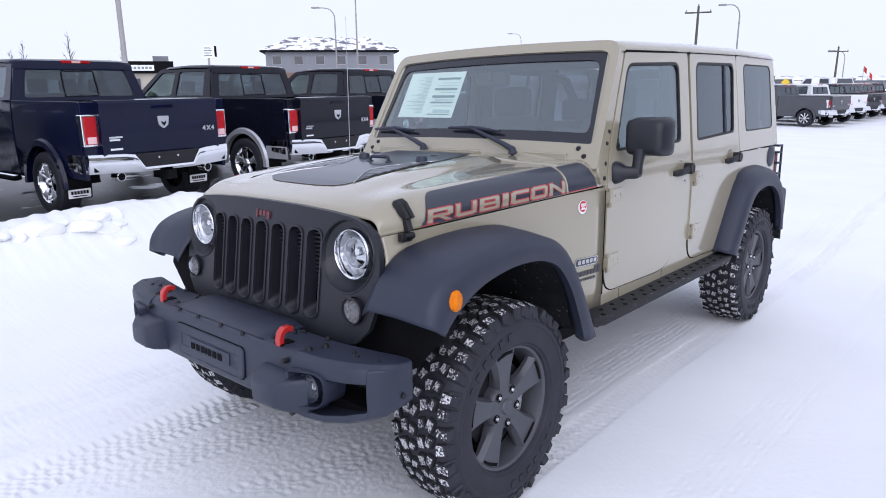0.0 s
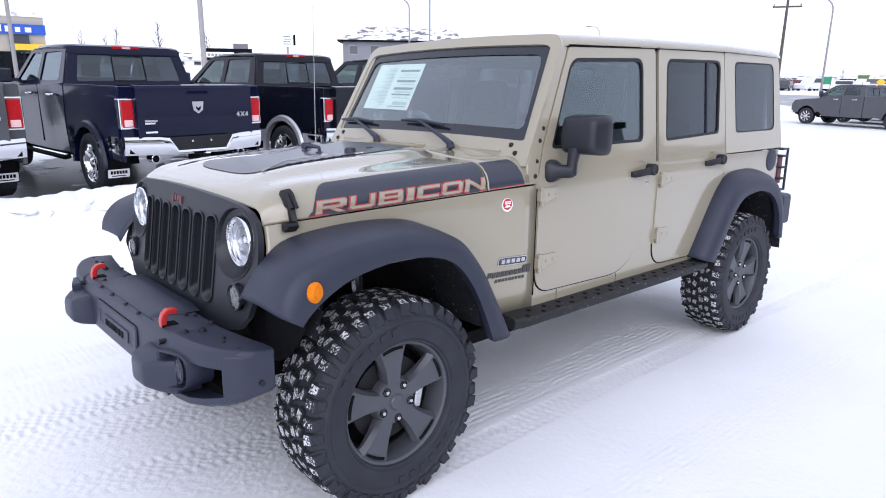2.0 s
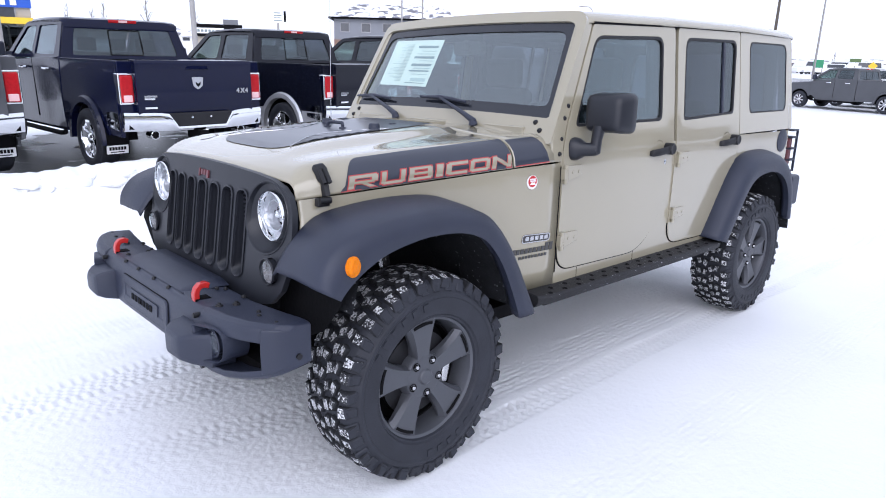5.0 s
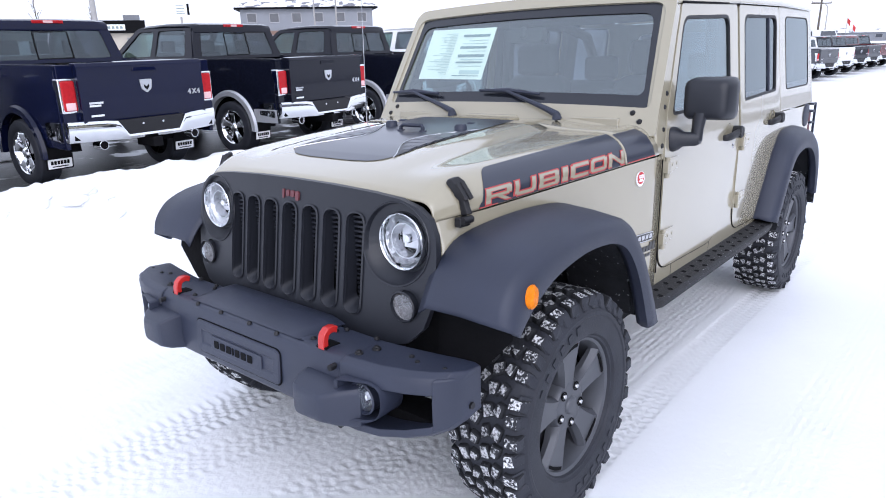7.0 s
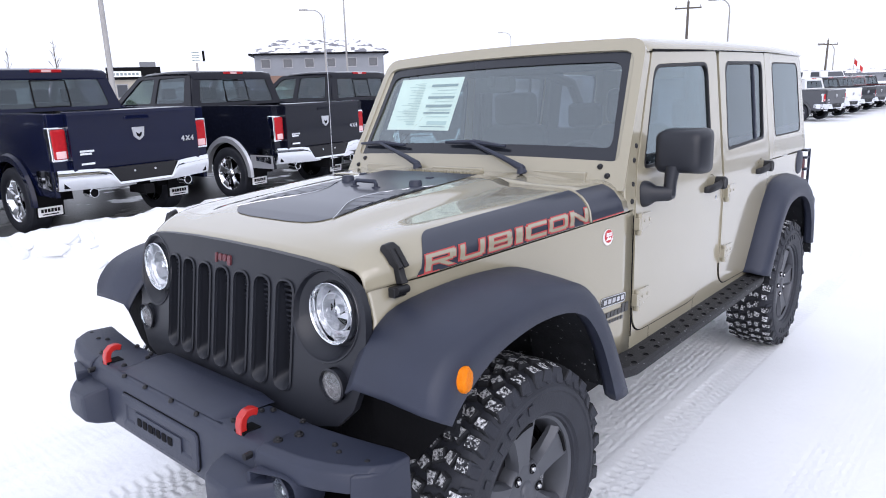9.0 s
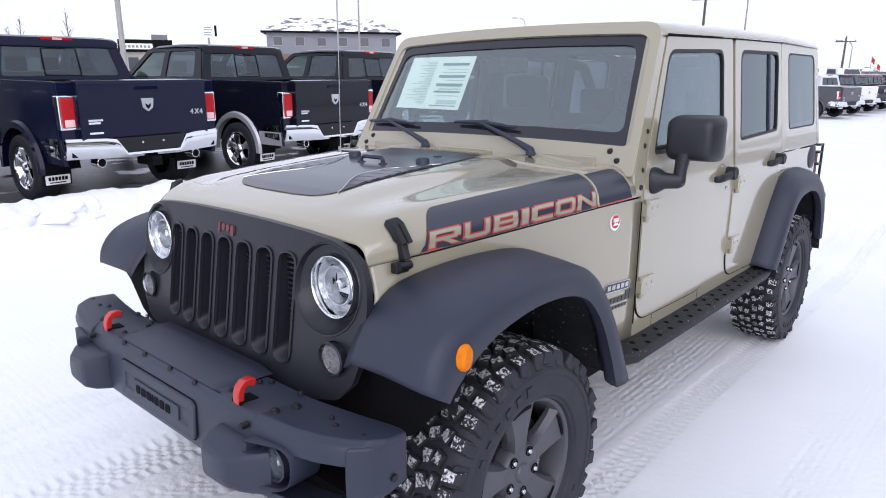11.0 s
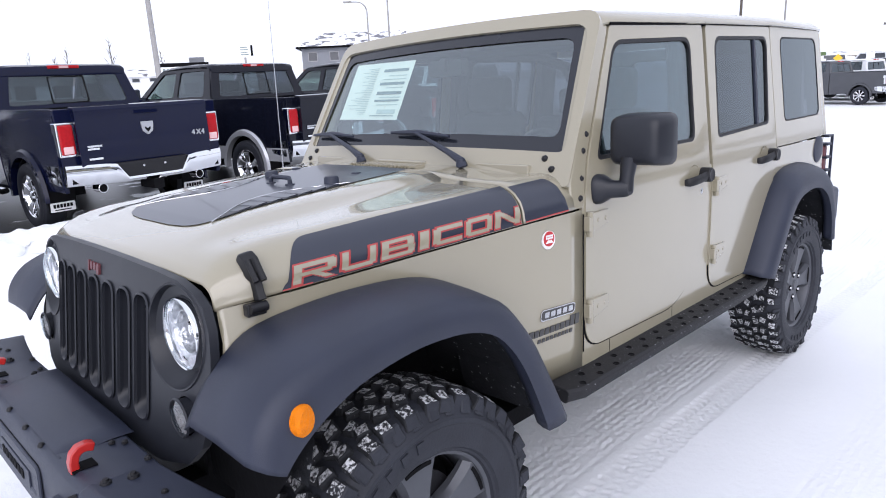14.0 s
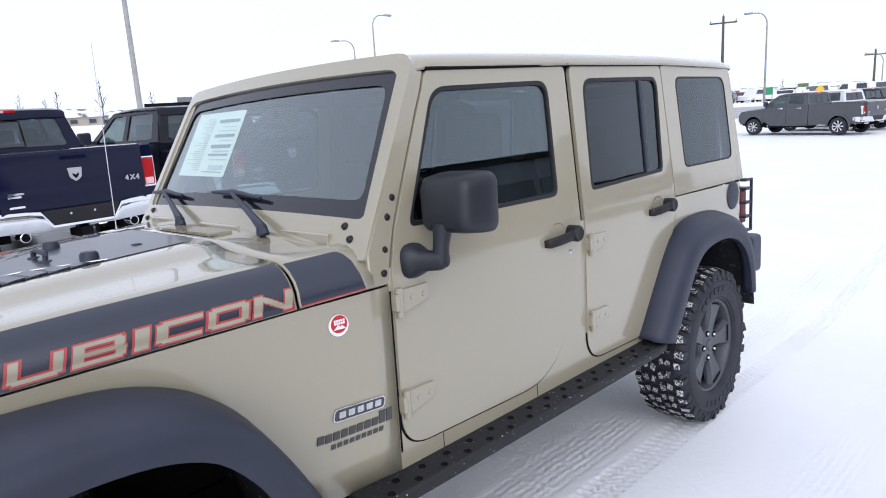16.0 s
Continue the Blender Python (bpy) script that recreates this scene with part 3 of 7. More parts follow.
grille = part("grille", panel(outline, [*slots, *lamps, *turns], face, 0.022, cuts=[s * u for s in (-1, 1) for u in (0.20, 0.365, 0.41, 0.46, 0.52, 0.57, 0.60)]), GRILLE, car, "satin black seven-slot grille panel", bevel=0.006, angle=40)
for k in range(-3, 4):
    c = 0.1065 * k
    rim_pts = rounded([(c - 0.036, 0.764), (c + 0.036, 0.764), (c + 0.036, 1.084), (c - 0.036, 1.084)], 0.036, 6)
    inn = rounded([(c - 0.030, 0.794), (c + 0.030, 0.794), (c + 0.030, 1.077), (c - 0.030, 1.077)], 0.030, 6)
    bm = loft([[face(u, v, -0.004) for u, v in rounded([(c - 0.041, 0.759), (c + 0.041, 0.759), (c + 0.041, 1.089), (c - 0.041, 1.089)], 0.041, 6)], [face(u, v, -0.007) for u, v in rim_pts], [face(u, v, 0.045) for u, v in inn]], caps=False)
    slot = part("grille_slot", bm, GRILLE, grille, "rounded vertical grille slot")
    bm = bmesh.new()
    for j in range(18):
        box(bm, gx + 0.045, gx + 0.060, c - 0.030, c + 0.030, 0.792 + 0.016 * j, 0.799 + 0.016 * j)
    part("slot_mesh", bm, GRILLE, slot, "black mesh behind the slot", smooth=False)
part("radiator", boxed(gx + 0.085, gx + 0.12, -0.45, 0.45, 0.60, 1.11), DARK, car, "black radiator behind the grille")
# badge above the slots as plain dull-red bars
for k, (w, h0, drop) in enumerate(((0.010, 0.032, 0.008), (0.018, 0.022, 0), (0.018, 0.022, 0), (0.018, 0.032, 0.010))):
    c = 0.036 - 0.025 * k
    part("badge_bar", slab(rounded([(c - w / 2, 1.104 - drop), (c + w / 2, 1.104 - drop), (c + w / 2, 1.104 - drop + h0), (c - w / 2, 1.104 - drop + h0)], 0.006, 2), lambda u, v, d: face(u, v, -0.006 + d), 0.008), DULL_RED, grille)
for s in (-1, 1):
    c = (-0.422, s * 0.498, 1.014)
    bm = loft([[face(u, v, dd) for u, v in arc(s * 0.482, 1.006, r0, 40)] for r0, dd in ((0.131, 0.0), (0.129, -0.004), (0.125, -0.002), (0.120, 0.014))] + [disc_ring(r0, dd, 40, c, "x") for r0, dd in ((0.099, 0.020), (0.091, 0.018), (0.086, 0.06))], caps=False)
    lamp = part("headlamp", bm, GRILLE, car, "round headlamp in a black bezel")
    part("trim_ring", turned([(0.090, 0.022), (0.090, -0.003), (0.0880, -0.006), (0.0855, -0.004), (0.083, 0.004), (0.083, 0.02)], c, "x", 40), CHROME, lamp, "chrome ring")
    part("reflector", turned([(0.085, 0.010), (0.078, 0.03), (0.060, 0.052), (0.03, 0.064), (0.0, 0.066)], c, "x", 36), REFLECTOR, lamp)
    part("bulb_shield", turned([(0.0, 0.020), (0.012, 0.022), (0.015, 0.030), (0.014, 0.06)], (c[0], c[1], c[2] + 0.004), "x", 20), CHROME, lamp)
    part("reflector_ring", turned([(0.058, 0.022), (0.056, 0.014), (0.053, 0.014), (0.048, 0.050)], c, "x", 32), REFLECTOR, lamp)
    ln = part("lens", turned([(0.086, 0.004), (0.078, -0.010), (0.055, -0.020), (0.028, -0.025), (0.0, -0.0265)], c, "x", 36), LENS, lamp, "clear bowed glass")
    ln.visible_shadow = False
    ct = (-0.467, s * 0.535, 0.826)
    tl = part("turn_lamp", turned([(0.050, -0.002), (0.046, -0.006), (0.043, 0.004), (0.043, 0.03)], ct, "x", 28), GRILLE, car, "small round clear turn lamp")
    part("reflector", turned([(0.043, 0.004), (0.034, 0.018), (0.0, 0.022)], ct, "x", 24), PALE, tl)
    ln = part("lens", turned([(0.043, 0.002), (0.030, -0.009), (0.0, -0.013)], ct, "x", 24), LENS, tl)
    ln.visible_shadow = False

# -- front flares and fenders --
FLARE = [  # inner edge x y z, shoulder x z, lip x z
    (-0.495, 0.655, 0.856, -0.495, 0.853, -0.430, 0.813),
    (-0.452, 0.650, 0.926, -0.487, 0.913, -0.405, 0.843),
    (-0.396, 0.640, 0.980, -0.430, 0.986, -0.345, 0.890),
    (-0.322, 0.640, 1.036, -0.310, 1.030, -0.240, 0.943),
    (-0.100, 0.690, 1.072, -0.080, 1.056, -0.060, 0.973),
    (0.116, 0.725, 1.072, 0.116, 1.045, 0.108, 0.964),
    (0.262, 0.745, 1.022, 0.274, 1.002, 0.232, 0.921),
    (0.390, 0.755, 0.912, 0.389, 0.872, 0.327, 0.812),
    (0.490, 0.765, 0.738, 0.478, 0.718, 0.398, 0.672),
    (0.594, 0.775, 0.560, 0.568, 0.552, 0.449, 0.552),
]


def flare(rows, s, y_out, lab, name):
    def at(k, j):
        return np.interp(k, range(len(rows)), [r[j] for r in rows])
    rings = []
    n = (len(rows) - 1) * 4
    for i in range(n + 1):
        k = i / 4
        ix, iy, iz, sx, sz, lx, lz = (float(at(k, j)) for j in range(7))
        mid = y_out - 0.036
        p = [(ix, iy - 0.03, iz - 0.02), (ix, iy, iz), (ix * 0.5 + sx * 0.5, (iy + mid) / 2, iz * 0.45 + sz * 0.55 + 0.004), (sx, mid, sz), (sx * 0.88 + lx * 0.12, y_out - 0.018, sz * 0.88 + lz * 0.12), (sx * 0.65 + lx * 0.35, y_out - 0.002, sz * 0.65 + lz * 0.35), (sx * 0.3 + lx * 0.7, y_out, sz * 0.3 + lz * 0.7), (lx, y_out - 0.006, lz), (lx + 0.004, y_out - 0.03, lz), (lx, y_out - 0.05, lz + 0.012)]
        rings.append([(x, s * y, z) for x, y, z in p])
    # soften the run along the arch
    arr = np.array(rings)
    for _ in range(3):
        arr[1:-1] = 0.25 * arr[:-2] + 0.5 * arr[1:-1] + 0.25 * arr[2:]
    bm = loft([[tuple(q) for q in r] for r in arr], closed=False)
    ob = part(name, bm, PLASTIC, car, lab, angle=60)
    sd = ob.modifiers.new("thickness", "SOLIDIFY")
    sd.thickness, sd.offset = 0.006, 0
    return ob


for s in (-1, 1):
    fl = flare(FLARE, s, 0.936, "wide matt black front wheel flare", "front_flare")
    # amber marker on the flare
    m = bmesh.new()
    turned([(0.032, 0.012), (0.031, -0.006), (0.024, -0.014), (0.0, -0.017)], (0, 0, 0), "y", 24, bm=m)
    bmesh.ops.transform(m, matrix=Matrix.Translation((-0.385, s * 0.938, 0.919)) @ Matrix.Rotation(0.25 * (1 if s < 0 else -1), 4, "Z") @ Matrix.Rotation(0 if s < 0 else math.pi, 4, "Z") @ Matrix.Diagonal((0.9, 1, 1.1, 1)), verts=m.verts)
    part("side_marker", m, AMBER, fl, "round amber marker lamp")
    # fender skin under the hood seam
    def fender(u, v, d, s=s):
        ye = float(np.interp(u, [-0.375, -0.2, 0.1, 0.35, 0.60, 0.85], [0.592, 0.650, 0.694, 0.728, 0.758, 0.785]))
        front = float(smoothstep(0.0, 1.0, np.array((-0.20 - u) / 0.17)))
        ye += 0.034 * front * float(smoothstep(0.0, 1.0, np.array((1.085 - v) / 0.09)))
        return (u + 0.13 * (v - 1.07) * front, s * (ye - d), v)
    bm = bmesh.new()
    cols = [-0.374, -0.36, -0.34, -0.3, -0.25, -0.2, -0.1, 0, 0.1, 0.2, 0.3, 0.4, 0.45, 0.5, 0.55, 0.60, 0.66, 0.72, 0.78, 0.8455]
    rings = []
    for x in cols:
        top = float(np.interp(x, [-0.374, -0.2, 0.1, 0.35, 0.6, 0.846], [1.078, 1.092, 1.110, 1.124, 1.137, 1.146]))
        bot = float(np.interp(x, [-0.445, 0.30, 0.40, 0.50, 0.56, 0.846], [0.86, 0.90, 0.80, 0.65, 0.580, 0.580]))
        rings.append([fender(x, bot + (top - bot) * k / 6, 0) for k in range(7)] + [fender(x, top, 0.03)])
    fn = part("fender", loft(rings, closed=False), PAINT, car, "khaki fender panel", angle=30)
    fn.modifiers.new("thickness", "SOLIDIFY").thickness = 0.008
    # inner liner of the wheel house
    pts = [(-0.36, 0.74), (-0.33, 0.86), (-0.26, 0.93), (-0.06, 0.97), (0.16, 0.96), (0.30, 0.88), (0.42, 0.72), (0.487, 0.575)]
    bm = loft([[(x, s * y, z) for x, z in pts] for y in (0.40, 0.60, 0.78, 0.895)], closed=False)
    part("wheel_liner", bm, LINER, car, "black wheel-house liner flecked with snow")
    # the next two are added black sheets, coloured as the wheel house's shade
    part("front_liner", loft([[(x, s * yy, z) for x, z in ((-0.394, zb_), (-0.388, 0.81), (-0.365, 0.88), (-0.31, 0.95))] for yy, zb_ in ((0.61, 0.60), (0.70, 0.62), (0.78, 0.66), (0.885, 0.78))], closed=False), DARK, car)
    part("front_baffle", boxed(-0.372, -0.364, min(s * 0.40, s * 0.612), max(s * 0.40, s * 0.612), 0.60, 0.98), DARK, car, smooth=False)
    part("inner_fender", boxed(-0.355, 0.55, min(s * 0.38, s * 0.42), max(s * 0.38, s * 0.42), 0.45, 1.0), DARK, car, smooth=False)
    part("splash_guard", slab(rounded([(s * 0.60, 0.60), (s * 0.86, 0.60), (s * 0.86, 0.80), (s * 0.60, 0.90)], 0.03), lambda u, v, d: (0.465 - (v - 0.5) * 0.25 + d, u, v), 0.012), LINER, car, "snow-flecked splash guard behind the wheel")

# -- tub, doors, windows --
bm = boxed(0.860, 2.48, -0.768, 0.768, 0.50, 1.19)
box(bm, 2.485, 3.50, -0.768, 0.768, 1.03, 1.19)
box(bm, 2.485, 3.50, -0.42, 0.42, 0.50, 1.025)
tub = part("inner_shell", bm, DARK, car, "dark inner body shell behind the panels", smooth=False)
DOOR_F = rounded([(0.862, 1.200), (0.856, 0.646), (1.600, 0.630), (1.828, 0.93), (1.834, 1.200)], [0, 0.11, 0.16, 0.14, 0], 9)
DOOR_R = rounded([(1.864, 1.200), (1.860, 0.622), (2.300, 0.612), (2.634, 1.07), (2.642, 1.200)], [0, 0.12, 0.05, 0.22, 0], 9)
RAKE = [(1.105, 1.757), (1.080, 1.695), (1.042, 1.620), (0.992, 1.515), (0.937, 1.397), (0.898, 1.312)]  # front edge of the door's upper half
UP_F = rounded([(0.862, 1.200), (1.834, 1.200), (1.846, 1.786)] + RAKE, [0, 0, 0.03, 0.025, 0, 0, 0, 0, 0])
WIN_F = rounded([(0.952, 1.304), (1.706, 1.312), (1.722, 1.727), (1.122, 1.700)], [0.03, 0.04, 0.06, 0.06], 5)
UP_R = rounded([(1.864, 1.200), (2.642, 1.200), (2.626, 1.812), (1.878, 1.788)], [0, 0, 0.04, 0.03])
WIN_R = rounded([(1.940, 1.308), (2.548, 1.334), (2.582, 1.754), (1.964, 1.737)], [0.03, 0.03, 0.06, 0.06], 5)
UP_Q = rounded([(2.652, 1.205), (3.49, 1.212), (3.435, 1.816), (2.636, 1.812)], [0, 0.02, 0.05, 0])
WIN_Q = rounded([(2.786, 1.332), (3.362, 1.340), (3.345, 1.766), (2.773, 1.757)], [0.04, 0.05, 0.06, 0.05], 5)


def grown(poly, d):
    cx, cz = sum(p[0] for p in poly) / len(poly), sum(p[1] for p in poly) / len(poly)
    wx, wz = max(abs(p[0] - cx) for p in poly), max(abs(p[1] - cz) for p in poly)
    return [(cx + (u - cx) * (1 + d / wx), cz + (v - cz) * (1 + d / wz)) for u, v in poly]


def ring_panel(outer, inner, lay, thick):
    return panel(outer, [inner], lay, thick)


def door_skin(lo, up, win, s):
    """Lower panel and window frame as one folded sheet."""
    bm, flat = bmesh.new(), bmesh.new()
    bm.faces.new([bm.verts.new((u, s * 0.781, v)) for u, v in lo])
    edges = []
    for loop in (up, win):
        vs = [flat.verts.new((u, v, 0)) for u, v in loop]
        edges += [flat.edges.new((vs[i], vs[(i + 1) % len(vs)])) for i in range(len(vs))]
    bmesh.ops.triangle_fill(flat, use_beauty=True, edges=edges)
    flat.verts.index_update()
    tops = [bm.verts.new((v.co.x, s * (0.781 - (v.co.y - 1.2) * 0.111), v.co.y)) for v in flat.verts]
    for f in flat.faces:
        bm.faces.new([tops[v.index] for v in f.verts])
    flat.free()
    bmesh.ops.remove_doubles(bm, verts=bm.verts, dist=0.0005)
    bmesh.ops.dissolve_limit(bm, angle_limit=radians(0.5), verts=bm.verts, edges=bm.edges)
    # the lower panel swells outwards a little
    for k in range(1, 12):
        bmesh.ops.bisect_plane(bm, geom=bm.verts[:] + bm.edges[:] + bm.faces[:], plane_co=(0, 0, 0.61 + 0.049 * k), plane_no=(0, 0, 1))
    for v in bm.verts:
        if v.co.z < 1.199:
            q = (v.co.z - 0.61) / 0.59
            v.co.y += s * 0.012 * q * (1 - q)
    return bm


for s in (-1, 1):
    for nm, lo, up, win, gl, hx, hz, hx2 in (("front_door", DOOR_F, UP_F, WIN_F, SIDE, 1.752, 1.160, 0.844), ("rear_door", DOOR_R, UP_R, WIN_R, TINT, 2.540, 1.174, 1.860)):
        door = part(nm, door_skin(lo, up, grown(win, 0.004), s), PAINT, car, "khaki " + nm.replace("_", " ") + " with outside hinges", angle=25)
        sd = door.modifiers.new("thickness", "SOLIDIFY")
        sd.thickness, sd.offset = 0.016, 0
        bv = door.modifiers.new("edge", "BEVEL")
        bv.width, bv.segments, bv.limit_method, bv.angle_limit = 0.004, 2, "ANGLE", radians(40)
        bv.harden_normals = True
        part("window_seal", ring_panel(grown(win, 0.005), grown(win, -0.011), high(s, 0.790), 0.03), DARK_TRIM, door, "black rubber window seal", bevel=0.003)
        pane = part("pane", slab(grown(win, -0.008), high(s, 0.781), 0.004), gl, door, "tinted glass" if gl is TINT else "lightly tinted glass", smooth=False)
        pane.visible_shadow = False
        if nm == "rear_door":
            part("glass_divider", slab([(2.398, 1.325), (2.420, 1.325), (2.436, 1.75), (2.414, 1.75)], high(s, 0.789), 0.02), PLASTIC, door)
        # paddle handle with its push button, over a dished cup
        yo = 0.789
        bm = turned([(0.052, -0.001), (0.050, 0.001), (0.040, 0.004), (0.0, 0.007)], (0, 0, 0), "y", 28)
        bmesh.ops.transform(bm, matrix=Matrix.Translation((hx - 0.075, s * (yo + 0.001), hz)) @ Matrix.Scale(1 if s < 0 else -1, 4, (0, 1, 0)), verts=bm.verts)
        part("handle_cup", bm, PAINT, door)
        bm = loft([[(x, s * (yo + d + k * 0.004), hz + o + q) for k, q in ((0, -h0), (1, -h0 * 0.7), (2, 0), (1, h0 * 0.7), (0, h0), (-4, h0 * 0.6), (-4, -h0 * 0.6))] for x, d, o, h0 in ((hx - 0.160, 0.006, -0.014, 0.014), (hx - 0.15, 0.022, -0.012, 0.018), (hx - 0.10, 0.030, -0.008, 0.019), (hx - 0.03, 0.034, 0.0, 0.020), (hx - 0.02, 0.034, 0.001, 0.020))])
        handle = part("door_handle", bm, DARK_TRIM, door, "black pull handle", angle=50)
        part("handle_button", turned([(0.0, -0.034), (0.018, -0.034), (0.026, -0.036), (0.031, -0.030), (0.031, 0.02)] if s < 0 else [(0.0, 0.034), (0.018, 0.034), (0.026, 0.036), (0.031, 0.030), (0.031, -0.02)], (hx + 0.005, s * (yo + 0.010), hz + 0.003), "y", 24), DARK_TRIM, handle)
        if nm == "front_door":
            part("lock_barrel", turned([(0.0, -0.004), (0.009, -0.004), (0.013, -0.002), (0.013, 0.01)] if s < 0 else [(0.0, 0.004), (0.009, 0.004), (0.013, 0.002), (0.013, -0.01)], (hx + 0.005, s * yo, hz - 0.068), "y", 18), STEEL, door)
        # strap hinges
        for z in (1.092, 0.785) if nm == "front_door" else (1.095, 0.786):
            big = 1.08
            x0 = hx2 + 0.018
            hinge = part("hinge", slab(rounded([(x0 + 0.022, z - 0.030 * big), (x0 + 0.118 * big, z - 0.008), (x0 + 0.118 * big, z + 0.036 * big), (x0 + 0.022, z + 0.036 * big)], 0.006, 2), low(s, 0.803), 0.016), PAINT, door, "khaki strap hinge", bevel=0.003)
            part("hinge_barrel", turned([(0.0, -0.040 * big), (0.012, -0.040 * big), (0.012, 0.040 * big), (0.0, 0.040 * big)], (x0 + 0.010, s * 0.800, z + 0.002), "z", 14), PAINT, hinge)
            part("hinge_leaf", boxed(x0 - 0.012, x0 + 0.004, min(s * 0.787, s * 0.812), max(s * 0.787, s * 0.812), z - 0.020, z + 0.030), PAINT, hinge, bevel=0.003)
            for xx in (0.052, 0.095):
                part("hinge_bolt", turned([(0.0, -0.003), (0.006, -0.003), (0.008, 0.0), (0.008, 0.01)] if s < 0 else [(0.0, 0.003), (0.006, 0.003), (0.008, 0.0), (0.008, -0.01)], (x0 + xx * big, s * 0.803, z + 0.010), "y", 10), PAINT, hinge)
    # body side behind the doors, with dark shut lines; rear quarter over the arch; hard-top quarter
    side_line = [(0.8475, 1.198), (0.8475, 0.580), (2.37, 0.580), (2.41, 0.640), (2.53, 0.83), (2.6445, 0.985), (2.6445, 1.198)]
    part("body_side", slab(side_line, low(s, 0.7845), 0.012), PAINT, car, "khaki body side around the doors", smooth=False)
    for lo in (DOOR_F, DOOR_R):
        part("shut_line", rod([(u, s * 0.7848, v) for u, v in grown(lo, 0.003) if v < 1.199], 0.0042, 6), DARK, car, "dark gap round a door")
    for x in (1.027, 1.523):
        part("sill_joint", boxed(x - 0.0015, x + 0.0015, min(s * 0.78, s * 0.7852), max(s * 0.78, s * 0.7852), 0.5805, 0.634), DARK, car, smooth=False)
    quarter = [(2.647, 1.200), (2.647, 1.02), (2.67, 1.045), (2.72, 1.062), (2.95, 1.072), (3.14, 1.052), (3.25, 1.00), (3.33, 0.90), (3.375, 0.80), (3.39, 0.70), (3.395, 0.56), (3.435, 0.56), (3.435, 1.200)]
    part("rear_quarter", slab(quarter, low(s, 0.786), 0.02), PAINT, car, "khaki rear quarter panel", smooth=False)
    qt = part("hardtop_quarter", ring_panel(UP_Q, grown(WIN_Q, 0.004), high(s, 0.788), 0.03), PAINT, car, "khaki hard-top side", bevel=0.004)
    part("window_seal", ring_panel(grown(WIN_Q, 0.003), grown(WIN_Q, -0.004), high(s, 0.790), 0.02), DARK_TRIM, qt, bevel=0.002)
    pane = part("pane", slab(grown(WIN_Q, 0.0), high(s, 0.787), 0.004), TINT, qt, "dark tinted glass", smooth=False)
    pane.visible_shadow = False
    # rounded rear corners
    rings = []
    for z, o, xr in ((0.53, 0.786, 3.43), (1.200, 0.786, 3.43), (1.207, 0.788, 3.43), (1.812, 0.720, 3.40)):
        rings.append([(xr + 0.12 * math.sin(a), s * (o - 0.12 + 0.12 * math.cos(a)), z) for a in (0, 0.3, 0.6, 0.9, 1.2, 1.5708)])
    part("rear_corner", loft(rings, closed=False), PAINT, car, angle=50)

# windshield frame: raked, with rounded glass opening
WS0, WS1 = Vector((0.768, 0, 1.232)), Vector((1.074, 0, 1.806))
rake = (WS1 - WS0).normalized()
wn_ = Vector((-rake.z, 0, rake.x))


def screen(u, v, d):
    """v runs up the raked frame, d goes in behind it; the glass bows forward a little in the middle."""
    p = WS0 + rake * v - wn_ * d + wn_ * 0.035 * (1 - (u / 0.76) ** 2)
    return (p.x, u, p.z)


L = (WS1 - WS0).length
outer = rounded([(-0.780, 0.0), (0.780, 0.0), (0.722, L), (-0.722, L)], [0.02, 0.02, 0.07, 0.07], 5)
inner_ws = rounded([(-0.730, 0.118), (0.730, 0.118), (0.686, L - 0.054), (-0.686, L - 0.054)], [0.03, 0.03, 0.06, 0.06], 5)


def dense(poly, step=0.06):
    out = []
    for i, p in enumerate(poly):
        q = poly[(i + 1) % len(poly)]
        n = max(1, int(math.dist(p, q) / step))
        out += [(p[0] + (q[0] - p[0]) * k / n, p[1] + (q[1] - p[1]) * k / n) for k in range(n)]
    return out


def sheet(outline, lay, thick=0.0, nu=24, nv=8, hole=None):
    """A bowed sheet filled row by row between the left and right edges of a convex outline."""
    vs = [p[1] for p in outline]
    lo, hi = min(vs), max(vs)
    rows = []
    for j in range(nv + 1):
        v = lo + (hi - lo) * (0.002 + 0.996 * j / nv)
        cuts = []
        for i, p in enumerate(outline):
            q = outline[(i + 1) % len(outline)]
            if (p[1] - v) * (q[1] - v) <= 0 and abs(q[1] - p[1]) > 1e-9:
                cuts.append(p[0] + (q[0] - p[0]) * (v - p[1]) / (q[1] - p[1]))
        a, b = min(cuts), max(cuts)
        rows.append([lay(a + (b - a) * k / nu, v, 0) for k in range(nu + 1)])
    return loft(rows, closed=False)


